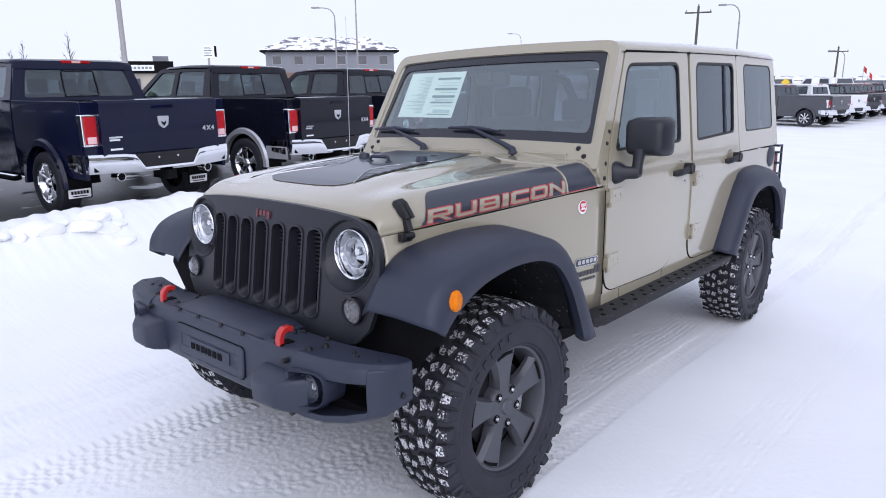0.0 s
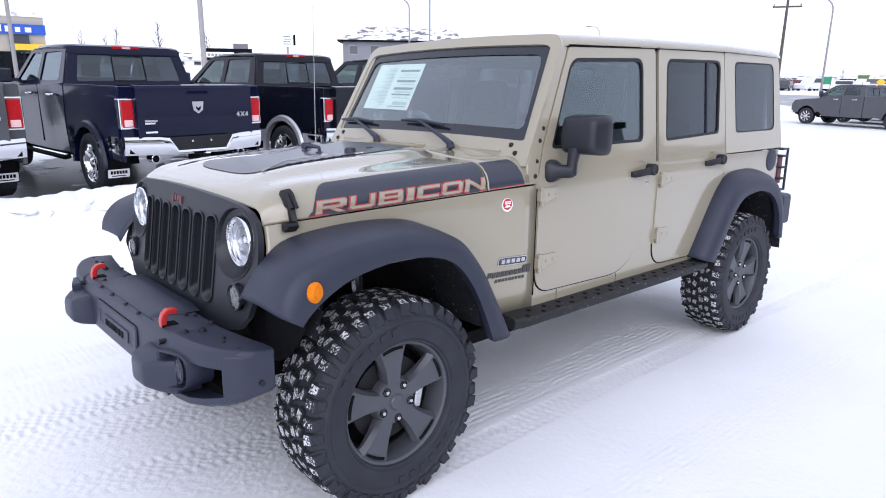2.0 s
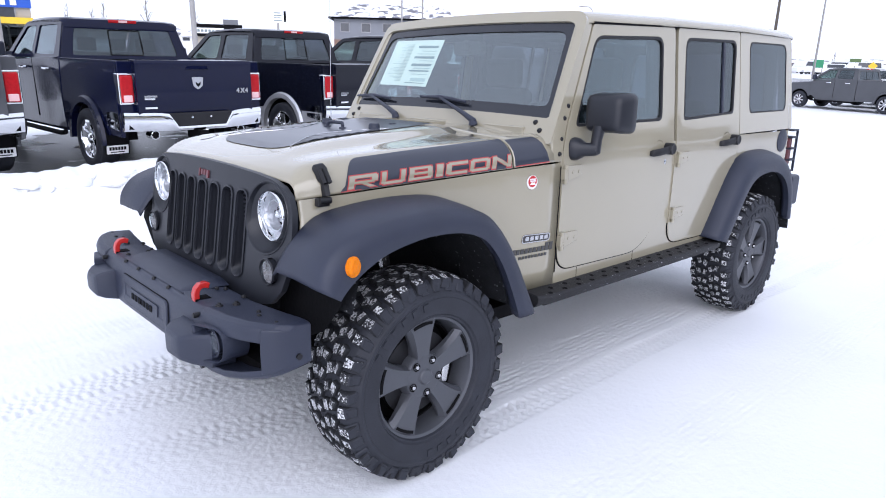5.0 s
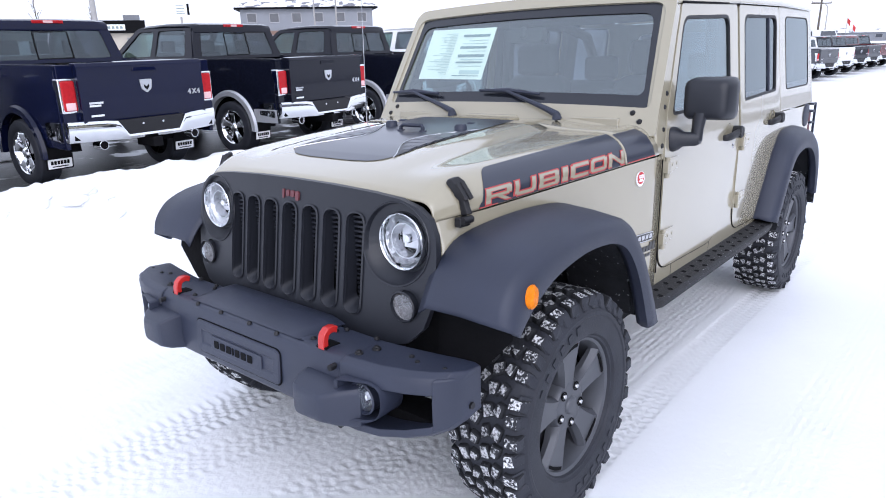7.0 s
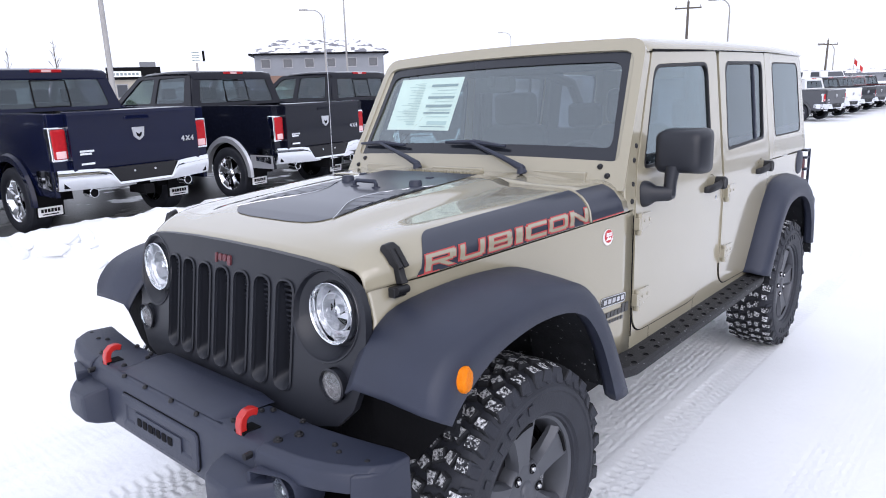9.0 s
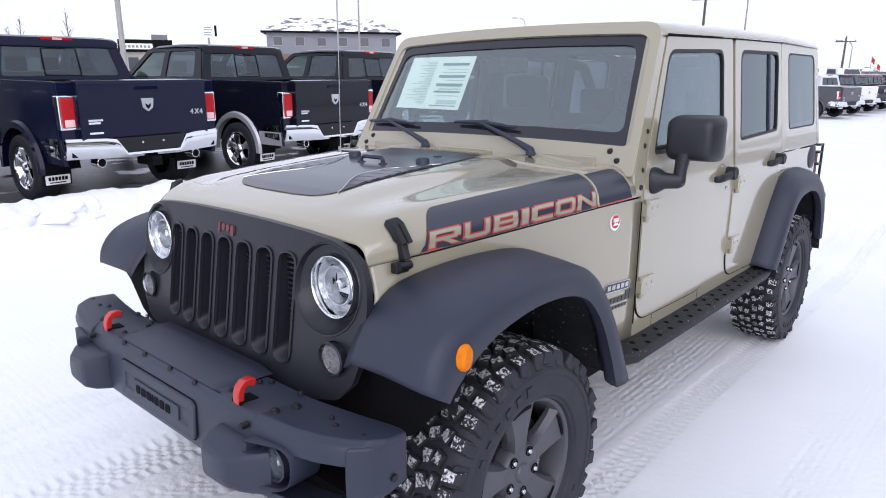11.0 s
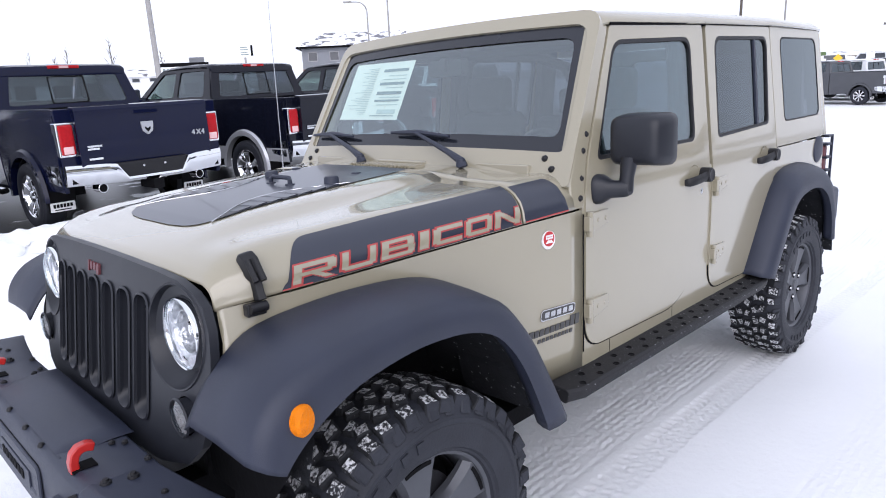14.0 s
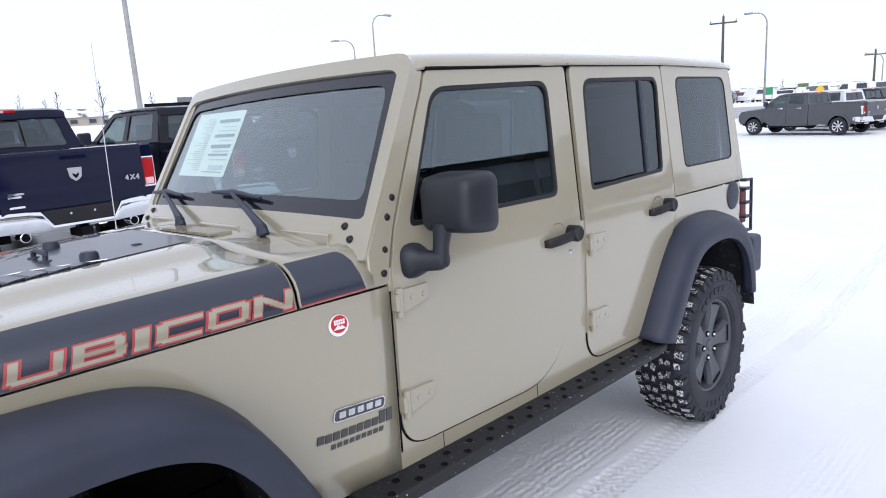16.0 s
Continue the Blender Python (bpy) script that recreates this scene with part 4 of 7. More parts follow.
ws = part("windshield_frame", panel(dense(outer), [dense(inner_ws)], screen, 0.05), PAINT, car, "khaki windshield frame", bevel=0.010, angle=40)
frit_in = rounded([(-0.686, 0.176), (0.686, 0.176), (0.640, L - 0.098), (-0.640, L - 0.098)], [0.04, 0.04, 0.05, 0.05], 5)
part("frit_border", panel(dense(inner_ws), [dense(frit_in)], lambda u, v, d: screen(u, v, 0.012 + d), 0.003), FRIT, ws, "black printed border of the glass", smooth=False)
pane = part("pane", sheet(inner_ws, lambda u, v, d: screen(u, v, 0.018), nv=30), GLASS, ws, "windshield glass", angle=80)
pane.visible_shadow = False
for s in (-1, 1):
    # frame side returns down to the door edge, with black bolts
    a = [(0.785, 1.150), (0.8525, 1.150), (0.8590, 1.205)] + [(u - 0.003, v - 0.002) for u, v in RAKE[::-1]] + [(1.045, 1.755), (0.785, 1.250)]
    bm = slab(a, lambda u, v, d, s=s: (u, s * (0.786 - max(0, v - 1.2) * 0.112 - d), v), 0.06)
    part("screen_pillar", bm, PAINT, ws, bevel=0.008)
    for x, z in ((0.884, 1.392), (0.856, 1.339), (0.829, 1.250), (0.816, 1.186)):
        part("frame_bolt", turned([(0.0, -0.009), (0.007, -0.009), (0.011, -0.004), (0.012, 0.004)] if s < 0 else [(0.0, 0.009), (0.007, 0.009), (0.011, 0.004), (0.012, -0.004)], (x + 0.02, s * (0.782 - max(0, z - 1.2) * 0.115), z), "y", 12), DARK_TRIM, ws, "black bolt")
    for u, v in ((0.665, 0.092), (0.702, 0.056)):
        bm = turned([(0.0, -0.009), (0.007, -0.009), (0.011, -0.004), (0.012, 0.004)], (0, 0, 0), "x", 12)
        bmesh.ops.transform(bm, matrix=Matrix.Translation(screen(s * u, v, 0.0)), verts=bm.verts)
        part("frame_bolt", bm, DARK_TRIM, ws, "black bolt")

# cowl with louvres, wipers, aerial
cts = [0, 0.5, 1] + [1 + k / 6 for k in range(1, 7)] + [2 + k / 8 for k in range(1, 9)]


def cowl_point(x, t, s, off=0.0):
    p = Vector(hood_point(0.565, t, s, off))
    k = (x - 0.565)
    p.x = x
    p.y *= 1 + 0.20 * k
    flat = 1.278 + 0.03 * k
    p.z = min(p.z + 0.03 * k, flat + 0.002) if t > 2 else p.z + 0.06 * k
    return p


cowl = part("cowl", loft([[cowl_point(x, t, -1) for t in cts] + [cowl_point(x, t, 1) for t in cts[-2::-1]] for x in (0.571, 0.62, 0.68, 0.74, 0.795)], closed=False), PAINT, car, "khaki cowl below the windshield", angle=50)
cowl.modifiers.new("thickness", "SOLIDIFY").thickness = 0.01
for s in (-1, 1):
    rows = []
    for i in range(25):
        x = 0.575 + 0.190 * i / 24
        hi_t = 0.3 + 1.42 * math.sqrt(1 - 0.98 * max(0.0, (i - 19) / 5) ** 2)
        rows.append([cowl_point(x, 0.1 + (hi_t - 0.1) * k / 8, s, 0.002) for k in range(9)])
    cf = part("cowl_film", loft(rows, closed=False), DECAL, cowl, "charcoal film on the cowl side")
    part("red_edge", loft([[cowl_point(x, 0.1, s, 0.0035), cowl_point(x, 0.32, s, 0.0035)] for x in (0.575, 0.67, 0.763)], closed=False), DECAL_RED, cf)
part("louvre_bed", boxed(0.628, 0.716, -0.178, 0.196, 1.270, 1.2830), DARK, cowl, smooth=False)
for k in range(20):
    y = -0.172 + 0.0183 * k
    part("cowl_louvre", boxed(0.632, 0.712, y, y + 0.0115, 1.278, 1.2920), PAINT, cowl, smooth=False)
bm = boxed(0.770, 0.790, -0.62, 0.62, 1.262, 1.297)
part("frame_rail", bm, PAINT, ws, bevel=0.006)
part("frame_pad", boxed(0.753, 0.775, -0.13, 0.16, 1.276, 1.298), PAINT, ws, bevel=0.008)
for y0, y1 in ((-0.36, -0.02), (0.22, 0.58)):
    base = Vector((0.715, y0, 1.288))
    foot = Vector(screen(y1 - 0.02, 0.165, -0.02))
    arm = part("wiper", rod([base + Vector((0, -0.01, 0.0)), base + Vector((0, 0, 0.022)), base.lerp(foot, 0.25) + Vector((0, 0, 0.02)), foot], [0.018, 0.016, 0.012, 0.007], 8), PLASTIC, car, "black windshield wiper")
    b0, b1 = Vector(screen(y1 - 0.20, 0.155, -0.012)), Vector(screen(y1 + 0.14, 0.170, -0.012))
    part("blade", rod([b0, b0.lerp(b1, 0.5) + Vector((0, 0, 0.008)), b1], [0.006, 0.012, 0.006], 8), PLASTIC, arm)
    part("pivot_nut", turned([(0.0, 0.03), (0.016, 0.028), (0.020, 0.0)], tuple(base), "z", 14), PLASTIC, arm)
part("aerial", rod([(0.680, 0.775, 1.20), (0.682, 0.78, 1.26), (0.690, 0.78, 2.02)], [0.012, 0.0022, 0.0012], 6), STEEL, car, "thin grey whip aerial")

# hard top: front panels and roof
ROOF = [(1.050, 1.762, 0.705), (1.073, 1.802, 0.712), (1.115, 1.822, 0.715), (1.29, 1.836, 0.718), (1.849, 1.857, 0.722), (1.856, 1.857, 0.722), (2.65, 1.876, 0.722), (3.35, 1.880, 0.718), (3.46, 1.866, 0.705), (3.515, 1.818, 0.685)]
rings = []
for x, z, y in ROOF:
    e = float(np.interp(x, [1.045, 1.105, 1.85, 2.65, 3.45], [1.750, 1.758, 1.790, 1.813, 1.817]))
    h = z - e
    half = [(y + 0.012, e - 0.002), (y + 0.014, e + 0.10 * h), (y + 0.006, e + 0.35 * h), (y - 0.02, e + 0.62 * h), (y - 0.07, e + 0.80 * h), (y - 0.18, e + 0.91 * h), (y - 0.40, e + 0.98 * h), (0, z)]
    rings.append([(x, -a, b) for a, b in half] + [(x, a, b) for a, b in half[-2::-1]])
roof = part("roof", loft(rings, closed=False), PAINT, car, "khaki hard-top roof", angle=40)
roof.modifiers.new("thickness", "SOLIDIFY").thickness = 0.02
for s in (-1, 1):
    part("gutter_seal", rod([(1.105, s * 0.728, 1.758), (1.845, s * 0.728, 1.790), (2.64, s * 0.727, 1.813)], 0.006, 6), DARK, roof, "black gutter seal")
part("panel_seam", rod([(1.853, -0.735, 1.792)] + [(1.853, y, 1.8485 - 0.04 * abs(y / 0.72) ** 5 + 0.001) for y in (-0.70, -0.6, -0.4, 0, 0.4, 0.6, 0.70)] + [(1.853, 0.735, 1.792)], 0.004, 6), DARK, roof)
part("tailgate", panel([(-0.67, 0.55), (0.67, 0.55), (0.61, 1.80), (-0.61, 1.80)], [rounded([(-0.56, 1.27), (0.56, 1.27), (0.53, 1.72), (-0.53, 1.72)], 0.06)], lambda u, v, d: (3.55 - d, u, v), 0.05), PAINT, car, "khaki tailgate with a rear window", smooth=False)

# rear flares, tail lamps with guards, rear bumper
REAR = [
    (2.277, 0.780, 0.606, 2.287, 0.598, 2.412, 0.566),
    (2.372, 0.780, 0.746, 2.384, 0.732, 2.492, 0.671),
    (2.482, 0.780, 0.906, 2.492, 0.886, 2.577, 0.791),
    (2.582, 0.780, 1.026, 2.592, 1.006, 2.652, 0.886),
    (2.712, 0.780, 1.088, 2.712, 1.062, 2.752, 0.946),
    (2.962, 0.780, 1.098, 2.962, 1.072, 2.952, 0.966),
    (3.160, 0.780, 1.076, 3.150, 1.051, 3.120, 0.941),
    (3.320, 0.775, 0.986, 3.310, 0.966, 3.250, 0.866),
    (3.400, 0.765, 0.826, 3.395, 0.811, 3.330, 0.746),
    (3.420, 0.760, 0.606, 3.420, 0.596, 3.350, 0.596),
]
for s in (-1, 1):
    flare(REAR, s, 0.900, "matt black rear wheel flare", "rear_flare")
    pts = [(2.42, 0.52), (2.50, 0.72), (2.60, 0.88), (2.76, 0.97), (2.95, 0.985), (3.14, 0.96), (3.28, 0.86), (3.37, 0.70), (3.40, 0.52)]
    part("wheel_liner", loft([[(x, s * y, z) for x, z in pts] for y in (0.42, 0.60, 0.78, 0.89)], closed=False), LINER, car, "black wheel-house liner flecked with snow")
    tl = part("tail_lamp", boxed(3.53, 3.59, min(s * 0.60, s * 0.77), max(s * 0.60, s * 0.77), 0.95, 1.14), DULL_RED, car, "red tail lamp behind a black guard", bevel=0.01)
    for z in (0.90, 0.98, 1.06, 1.14, 1.19):
        part("guard_bar", boxed(3.53, 3.615, min(s * 0.585, s * 0.79), max(s * 0.585, s * 0.79), z, z + 0.014), PLASTIC, tl, "black lamp guard bar", bevel=0.003)
    for yy in (0.585, 0.776):
        part("guard_post", boxed(3.616, 3.628, min(s * yy, s * (yy + 0.016)), max(s * yy, s * (yy + 0.016)), 0.90, 1.204), PLASTIC, tl, "black lamp guard post", bevel=0.003)
part("fuel_flap", turned([(0.0, -0.010), (0.055, -0.010), (0.075, -0.006), (0.082, 0.004)], (3.34, -0.786, 1.135), "y", 28), PLASTIC, car, "round black fuel filler cover")
part("rear_bumper", boxed(3.50, 3.66, -0.84, 0.84, 0.66, 0.88), BUMPER, car, "black rear bumper", bevel=0.025)

# side steps with punched tread plates
for s in (-1, 1):
    bm = loft([[(x, s * 0.760, 0.574), (x, s * 0.775, 0.586), (x, s * yo, 0.580), (x, s * (yo + 0.010), 0.570), (x, s * (yo + 0.006), 0.540), (x, s * 0.84, 0.528), (x, s * 0.79, 0.540)] for x, yo in ((0.66, 0.845), (0.72, 0.874), (2.28, 0.878), (2.38, 0.866))])
    step = part("side_step", bm, STEPM, car, "black steel side step with punched holes", bevel=0.004)
    for k in range(30):
        x = 0.74 + 0.053 * k
        y = 0.815 if k % 2 else 0.856
        z = 0.586 - 0.006 * (y - 0.775) / 0.10
        part("punched_hole", turned([(0.0, 0.0005), (0.010, 0.0005), (0.0115, 0.0014), (0.013, -0.001)], (x, s * y, z), "z", 12), DARK, step)
    for x in (0.72, 1.40, 2.08):
        part("step_bracket", boxed(x, x + 0.05, min(s * 0.55, s * 0.84), max(s * 0.55, s * 0.84), 0.52, 0.55), DARK, step)

# chassis below
part("floor_pan", boxed(0.10, 3.45, -0.72, 0.72, 0.46, 0.52), DARK, car, smooth=False)
part("engine_block", boxed(-0.36, 0.55, -0.38, 0.38, 0.42, 1.02), DARK, car, smooth=False)
for x in (0.0, 2.946):
    part("axle", rod([(x, -0.70, 0.40), (x, 0.70, 0.40)], 0.045, 14), DARK, car, "black solid axle")
    part("differential", turned([(0.0, -0.13), (0.09, -0.11), (0.13, 0.0), (0.09, 0.11), (0.0, 0.13)], (x, -0.12 if x == 0 else 0.0, 0.40), "x", 20), DARK, car)
for s in (-1, 1):
    part("chassis_rail", boxed(-0.55, 3.5, min(s * 0.36, s * 0.44), max(s * 0.36, s * 0.44), 0.46, 0.60), DARK, car, smooth=False)
    part("coil_spring", rod([(0.02 + 0.055 * math.cos(a), s * 0.47 + 0.055 * math.sin(a), 0.44 + 0.0075 * a * 1.6) for a in np.linspace(0, 12 * math.pi, 120)], 0.008, 6), DARK, car, "black coil spring")
    part("damper", rod([(0.10, s * 0.52, 0.40), (0.06, s * 0.50, 0.92)], 0.028, 10), STEEL, car, "grey damper")
part("tie_rod", rod([(-0.16, -0.66, 0.40), (-0.16, 0.66, 0.42)], 0.018, 8), DARK, car)

# -- front bumper: middle body, top cover, end wings with open pockets, tow hooks, fog lamps --
SECTION = [(-0.515, 0.742), (-0.668, 0.748), (-0.690, 0.738), (-0.702, 0.708), (-0.706, 0.600), (-0.696, 0.548), (-0.668, 0.524), (-0.540, 0.532)]
bump = part("front_bumper", loft([[(x + dx * (0 if x > -0.6 else 1), y, z) for x, z in SECTION] for y, dx in ((-0.520, 0.010), (-0.40, 0.002), (-0.26, 0.0), (0.26, 0.0), (0.40, 0.002), (0.520, 0.010))]), BUMPER, car, "black steel off-road front bumper", bevel=0.010)
part("bumper_top", loft([[(-0.500, y, 0.744), (-0.512, y, 0.766 - d), (-0.560, y, 0.768 - d), (-0.655, y, 0.758 - d), (-0.676, y, 0.747)] for y, d in ((-0.318, 0.021), (-0.308, 0.015), (-0.292, 0.005), (-0.270, 0.0), (0.270, 0.0), (0.292, 0.005), (0.308, 0.015), (0.318, 0.021))]), BUMPER, bump, "raised top cover", angle=70)


def bumper_face(u, v, d):
    return (-0.7115 + d - (0.63 - v) * 0.06, u, v)


part("front_plate", loft([[bumper_face(u, v, d) for u, v in rounded([(-0.236 + g, 0.585 + g), (0.236 - g, 0.585 + g), (0.236 - g, 0.700 - g), (-0.236 + g, 0.700 - g)], 0.022 - g * 0.6)] for g, d in ((0.0, 0.010), (0.0, 0.001), (0.004, -0.003), (0.030, -0.003), (0.036, 0.001))]), BUMPER, bump, "bolted cover plate", angle=30)
part("plate_gap", loft([[bumper_face(u, v, 0.004) for u, v in rounded([(-w, 0.585 - g), (w, 0.585 - g), (w, 0.700 + g), (-w, 0.700 + g)], 0.024)] for w, g in ((0.2405, 0.0045), (0.2362, 0.0002))], caps=False), DARK, bump, "dark gap round the plate", smooth=False)
part("name_plate", slab(rounded([(-0.146, 0.606), (0.146, 0.606), (0.146, 0.660), (-0.146, 0.660)], 0.008), lambda u, v, d: bumper_face(u, v, d - 0.0035), 0.008), BUMPER, bump, bevel=0.002)
for k, (c, w) in enumerate(((0.110, 0.013), (0.074, 0.013), (0.038, 0.013), (0.013, 0.005), (-0.012, 0.012), (-0.047, 0.013), (-0.083, 0.013))):
    part("name_bar", slab(rounded([(c - w, 0.621), (c + w, 0.621), (c + w, 0.646), (c - w, 0.646)], 0.004, 2), lambda u, v, d: bumper_face(u, v, d - 0.0055), 0.004), DARK, bump, smooth=False)
WING = ((0.500, -0.699, -0.520, 0.748, 0.526), (0.560, -0.697, -0.515, 0.749, 0.526), (0.640, -0.688, -0.505, 0.750, 0.532), (0.720, -0.668, -0.495, 0.752, 0.548), (0.785, -0.640, -0.485, 0.754, 0.566), (0.822, -0.606, -0.478, 0.752, 0.582), (0.840, -0.560, -0.474, 0.744, 0.600))
for s in (-1, 1):
    # wing: an upper and a lower rail round the pocket, closed by the tip
    wing = part("bumper_wing", loft([[(xb, s * y, zt_ - 0.006), (xf + 0.030, s * y, zt_), (xf + 0.008, s * y, zt_ - 0.012), (xf, s * y, zt_ - 0.034), (xf + 0.002, s * y, zt_ - 0.062), (xf + 0.040, s * y, zt_ - 0.060), (xb, s * y, zt_ - 0.024)] for y, xf, xb, zt_, zb_ in WING]), BUMPER, bump, "bolted bumper end wing", bevel=0.006, angle=40)
    part("wing_lower", loft([[(xf + 0.002, s * y, zb_ + 0.036), (xf, s * y, zb_ + 0.014), (xf + 0.026, s * y, zb_), (xb, s * y, zb_ + 0.012), (xb, s * y, zb_ + 0.022), (xf + 0.045, s * y, zb_ + 0.030)] for y, xf, xb, zt_, zb_ in WING]), BUMPER, wing, bevel=0.006)
    part("wing_tip", loft([[(xf + g, s * y, zt_ - 0.012), (xf - 0.001, s * y, (zt_ + zb_) / 2), (xf + g, s * y, zb_ + 0.014), (xb, s * y, zb_ + 0.012), (xb, s * y, zt_ - 0.008)] for y, xf, xb, zt_, zb_, g in ((0.792, -0.637, -0.484, 0.7535, 0.568, 0.001), (0.806, -0.623, -0.481, 0.753, 0.574, 0.0), (0.822, -0.607, -0.478, 0.752, 0.582, 0.0), (0.841, -0.561, -0.474, 0.742, 0.602, 0.004))]), BUMPER, wing, bevel=0.008, angle=40)
    # black box added low in the open pocket, for the shade inside it
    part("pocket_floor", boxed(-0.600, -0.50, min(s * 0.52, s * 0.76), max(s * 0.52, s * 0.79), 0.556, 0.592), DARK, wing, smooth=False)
    part("wing_bolt", rod([(-0.525, s * 0.836, 0.638), (-0.525, s * 0.848, 0.638)], 0.010, 12), DARK_TRIM, wing)
    # horn: the block between plate and fog lamp
    rings = []
    for x, y0, y1, z0, z1 in ((-0.62, 0.352, 0.590, 0.548, 0.690), (-0.700, 0.356, 0.585, 0.550, 0.686), (-0.745, 0.366, 0.540, 0.560, 0.680), (-0.772, 0.380, 0.505, 0.572, 0.668), (-0.778, 0.392, 0.494, 0.582, 0.656)):
        rings.append([(x, s * y, z) for y, z in rounded([(y0, z0), (y1, z0 + 0.006), (y1, z1 - 0.008), (y0, z1)], 0.018, 3)])
    part("bumper_horn", loft(rings), BUMPER, bump, "angular bumper horn", angle=28)
    c = (-0.690, s * 0.588, 0.650)
    fog = part("fog_lamp", turned([(0.050, -0.006), (0.046, -0.010), (0.041, 0.0), (0.041, 0.05)], c, "x", 28), PLASTIC, bump, "round fog lamp in the bumper")
    part("reflector", turned([(0.041, 0.0), (0.034, 0.020), (0.018, 0.030), (0.0, 0.032)], c, "x", 24), REFLECTOR, fog)
    part("bulb_shield", turned([(0.0, 0.002), (0.013, 0.004), (0.015, 0.03)], c, "x", 14), CHROME, fog)
    ln = part("lens", turned([(0.041, -0.002), (0.026, -0.010), (0.0, -0.013)], c, "x", 24), LENS, fog)
    ln.visible_shadow = False
    lip = rounded([(0.520, 0.580), (0.655, 0.588), (0.664, 0.712), (0.520, 0.706)], [0.01, 0.055, 0.055, 0.01], 7)
    part("fog_shroud", loft([[(x + 0.30 * (y - 0.60) * k, s * (0.600 + (y - 0.600) * q), 0.648 + (z - 0.648) * q) for y, z in lip] for x, q, k in ((-0.60, 0.96, 0.0), (-0.705, 1.0, 1.0), (-0.712, 0.98, 1.0), (-0.705, 0.90, 1.0), (-0.62, 0.84, 0.0))], caps=False), BUMPER, fog, angle=30)
    # red tow hook
    rp = [(-0.620, 0.789), (-0.636, 0.795), (-0.652, 0.793), (-0.663, 0.783), (-0.668, 0.766), (-0.668, 0.748), (-0.666, 0.720)]
    rings = []
    for i, (x, z) in enumerate(rp):
        a, b = Vector(rp[max(0, i - 1)]), Vector(rp[min(len(rp) - 1, i + 1)])
        d = (b - a).normalized()
        n = Vector((-d.y, d.x)) * 0.0105
        yc = s * 0.412 + 0.008
        rings.append([(x + n.x, yc - 0.014, z + n.y), (x + n.x, yc + 0.014, z + n.y), (x - n.x, yc + 0.014, z - n.y), (x - n.x, yc - 0.014, z - n.y)])
    part("tow_hook", loft(rings), RED, bump, "bright red tow hook", bevel=0.005, angle=50)
    # no hole is cut: a black block gives the slot its shade
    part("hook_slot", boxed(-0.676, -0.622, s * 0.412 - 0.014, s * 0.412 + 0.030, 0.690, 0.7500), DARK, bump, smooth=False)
    for x, y, r in ((-0.639, 0.526, 1.3), (-0.586, 0.544, 1.3), (-0.565, 0.663, 0.8), (-0.563, 0.343, 0.8), (-0.540, 0.366, 0.8), (-0.532, 0.490, 0.9), (-0.648, 0.336, 0.9), (-0.572, 0.790, 0.8), (-0.583, 0.700, 0.8)):
        part("bumper_bolt", turned([(0.0, 0.007 * r), (0.005 * r, 0.007 * r), (0.006 * r, 0.004), (0.0095 * r, 0.003), (0.0105 * r, -0.003)], (x, s * y, 0.7495), "z", 10), DARK_TRIM, bump)
    part("face_bolt", rod([(-0.690, s * 0.478, 0.716), (-0.712, s * 0.478, 0.716)], 0.0095, 10), DARK_TRIM, bump)
    part("face_bolt", rod([(-0.680, s * 0.494, 0.540), (-0.704, s * 0.494, 0.536)], 0.0105, 10), DARK_TRIM, bump)
for y in (-0.200, -0.055, 0.110, 0.255):
    part("bumper_bolt", turned([(0.0, 0.007), (0.006, 0.006), (0.009, 0.0), (0.009, -0.004)], (-0.684, y, 0.743), "z", 10), DARK_TRIM, bump)

for ob in [bump] + list(bump.children_recursive):
    ob.data.transform(Matrix.Translation((-0.006, 0, -0.012)))

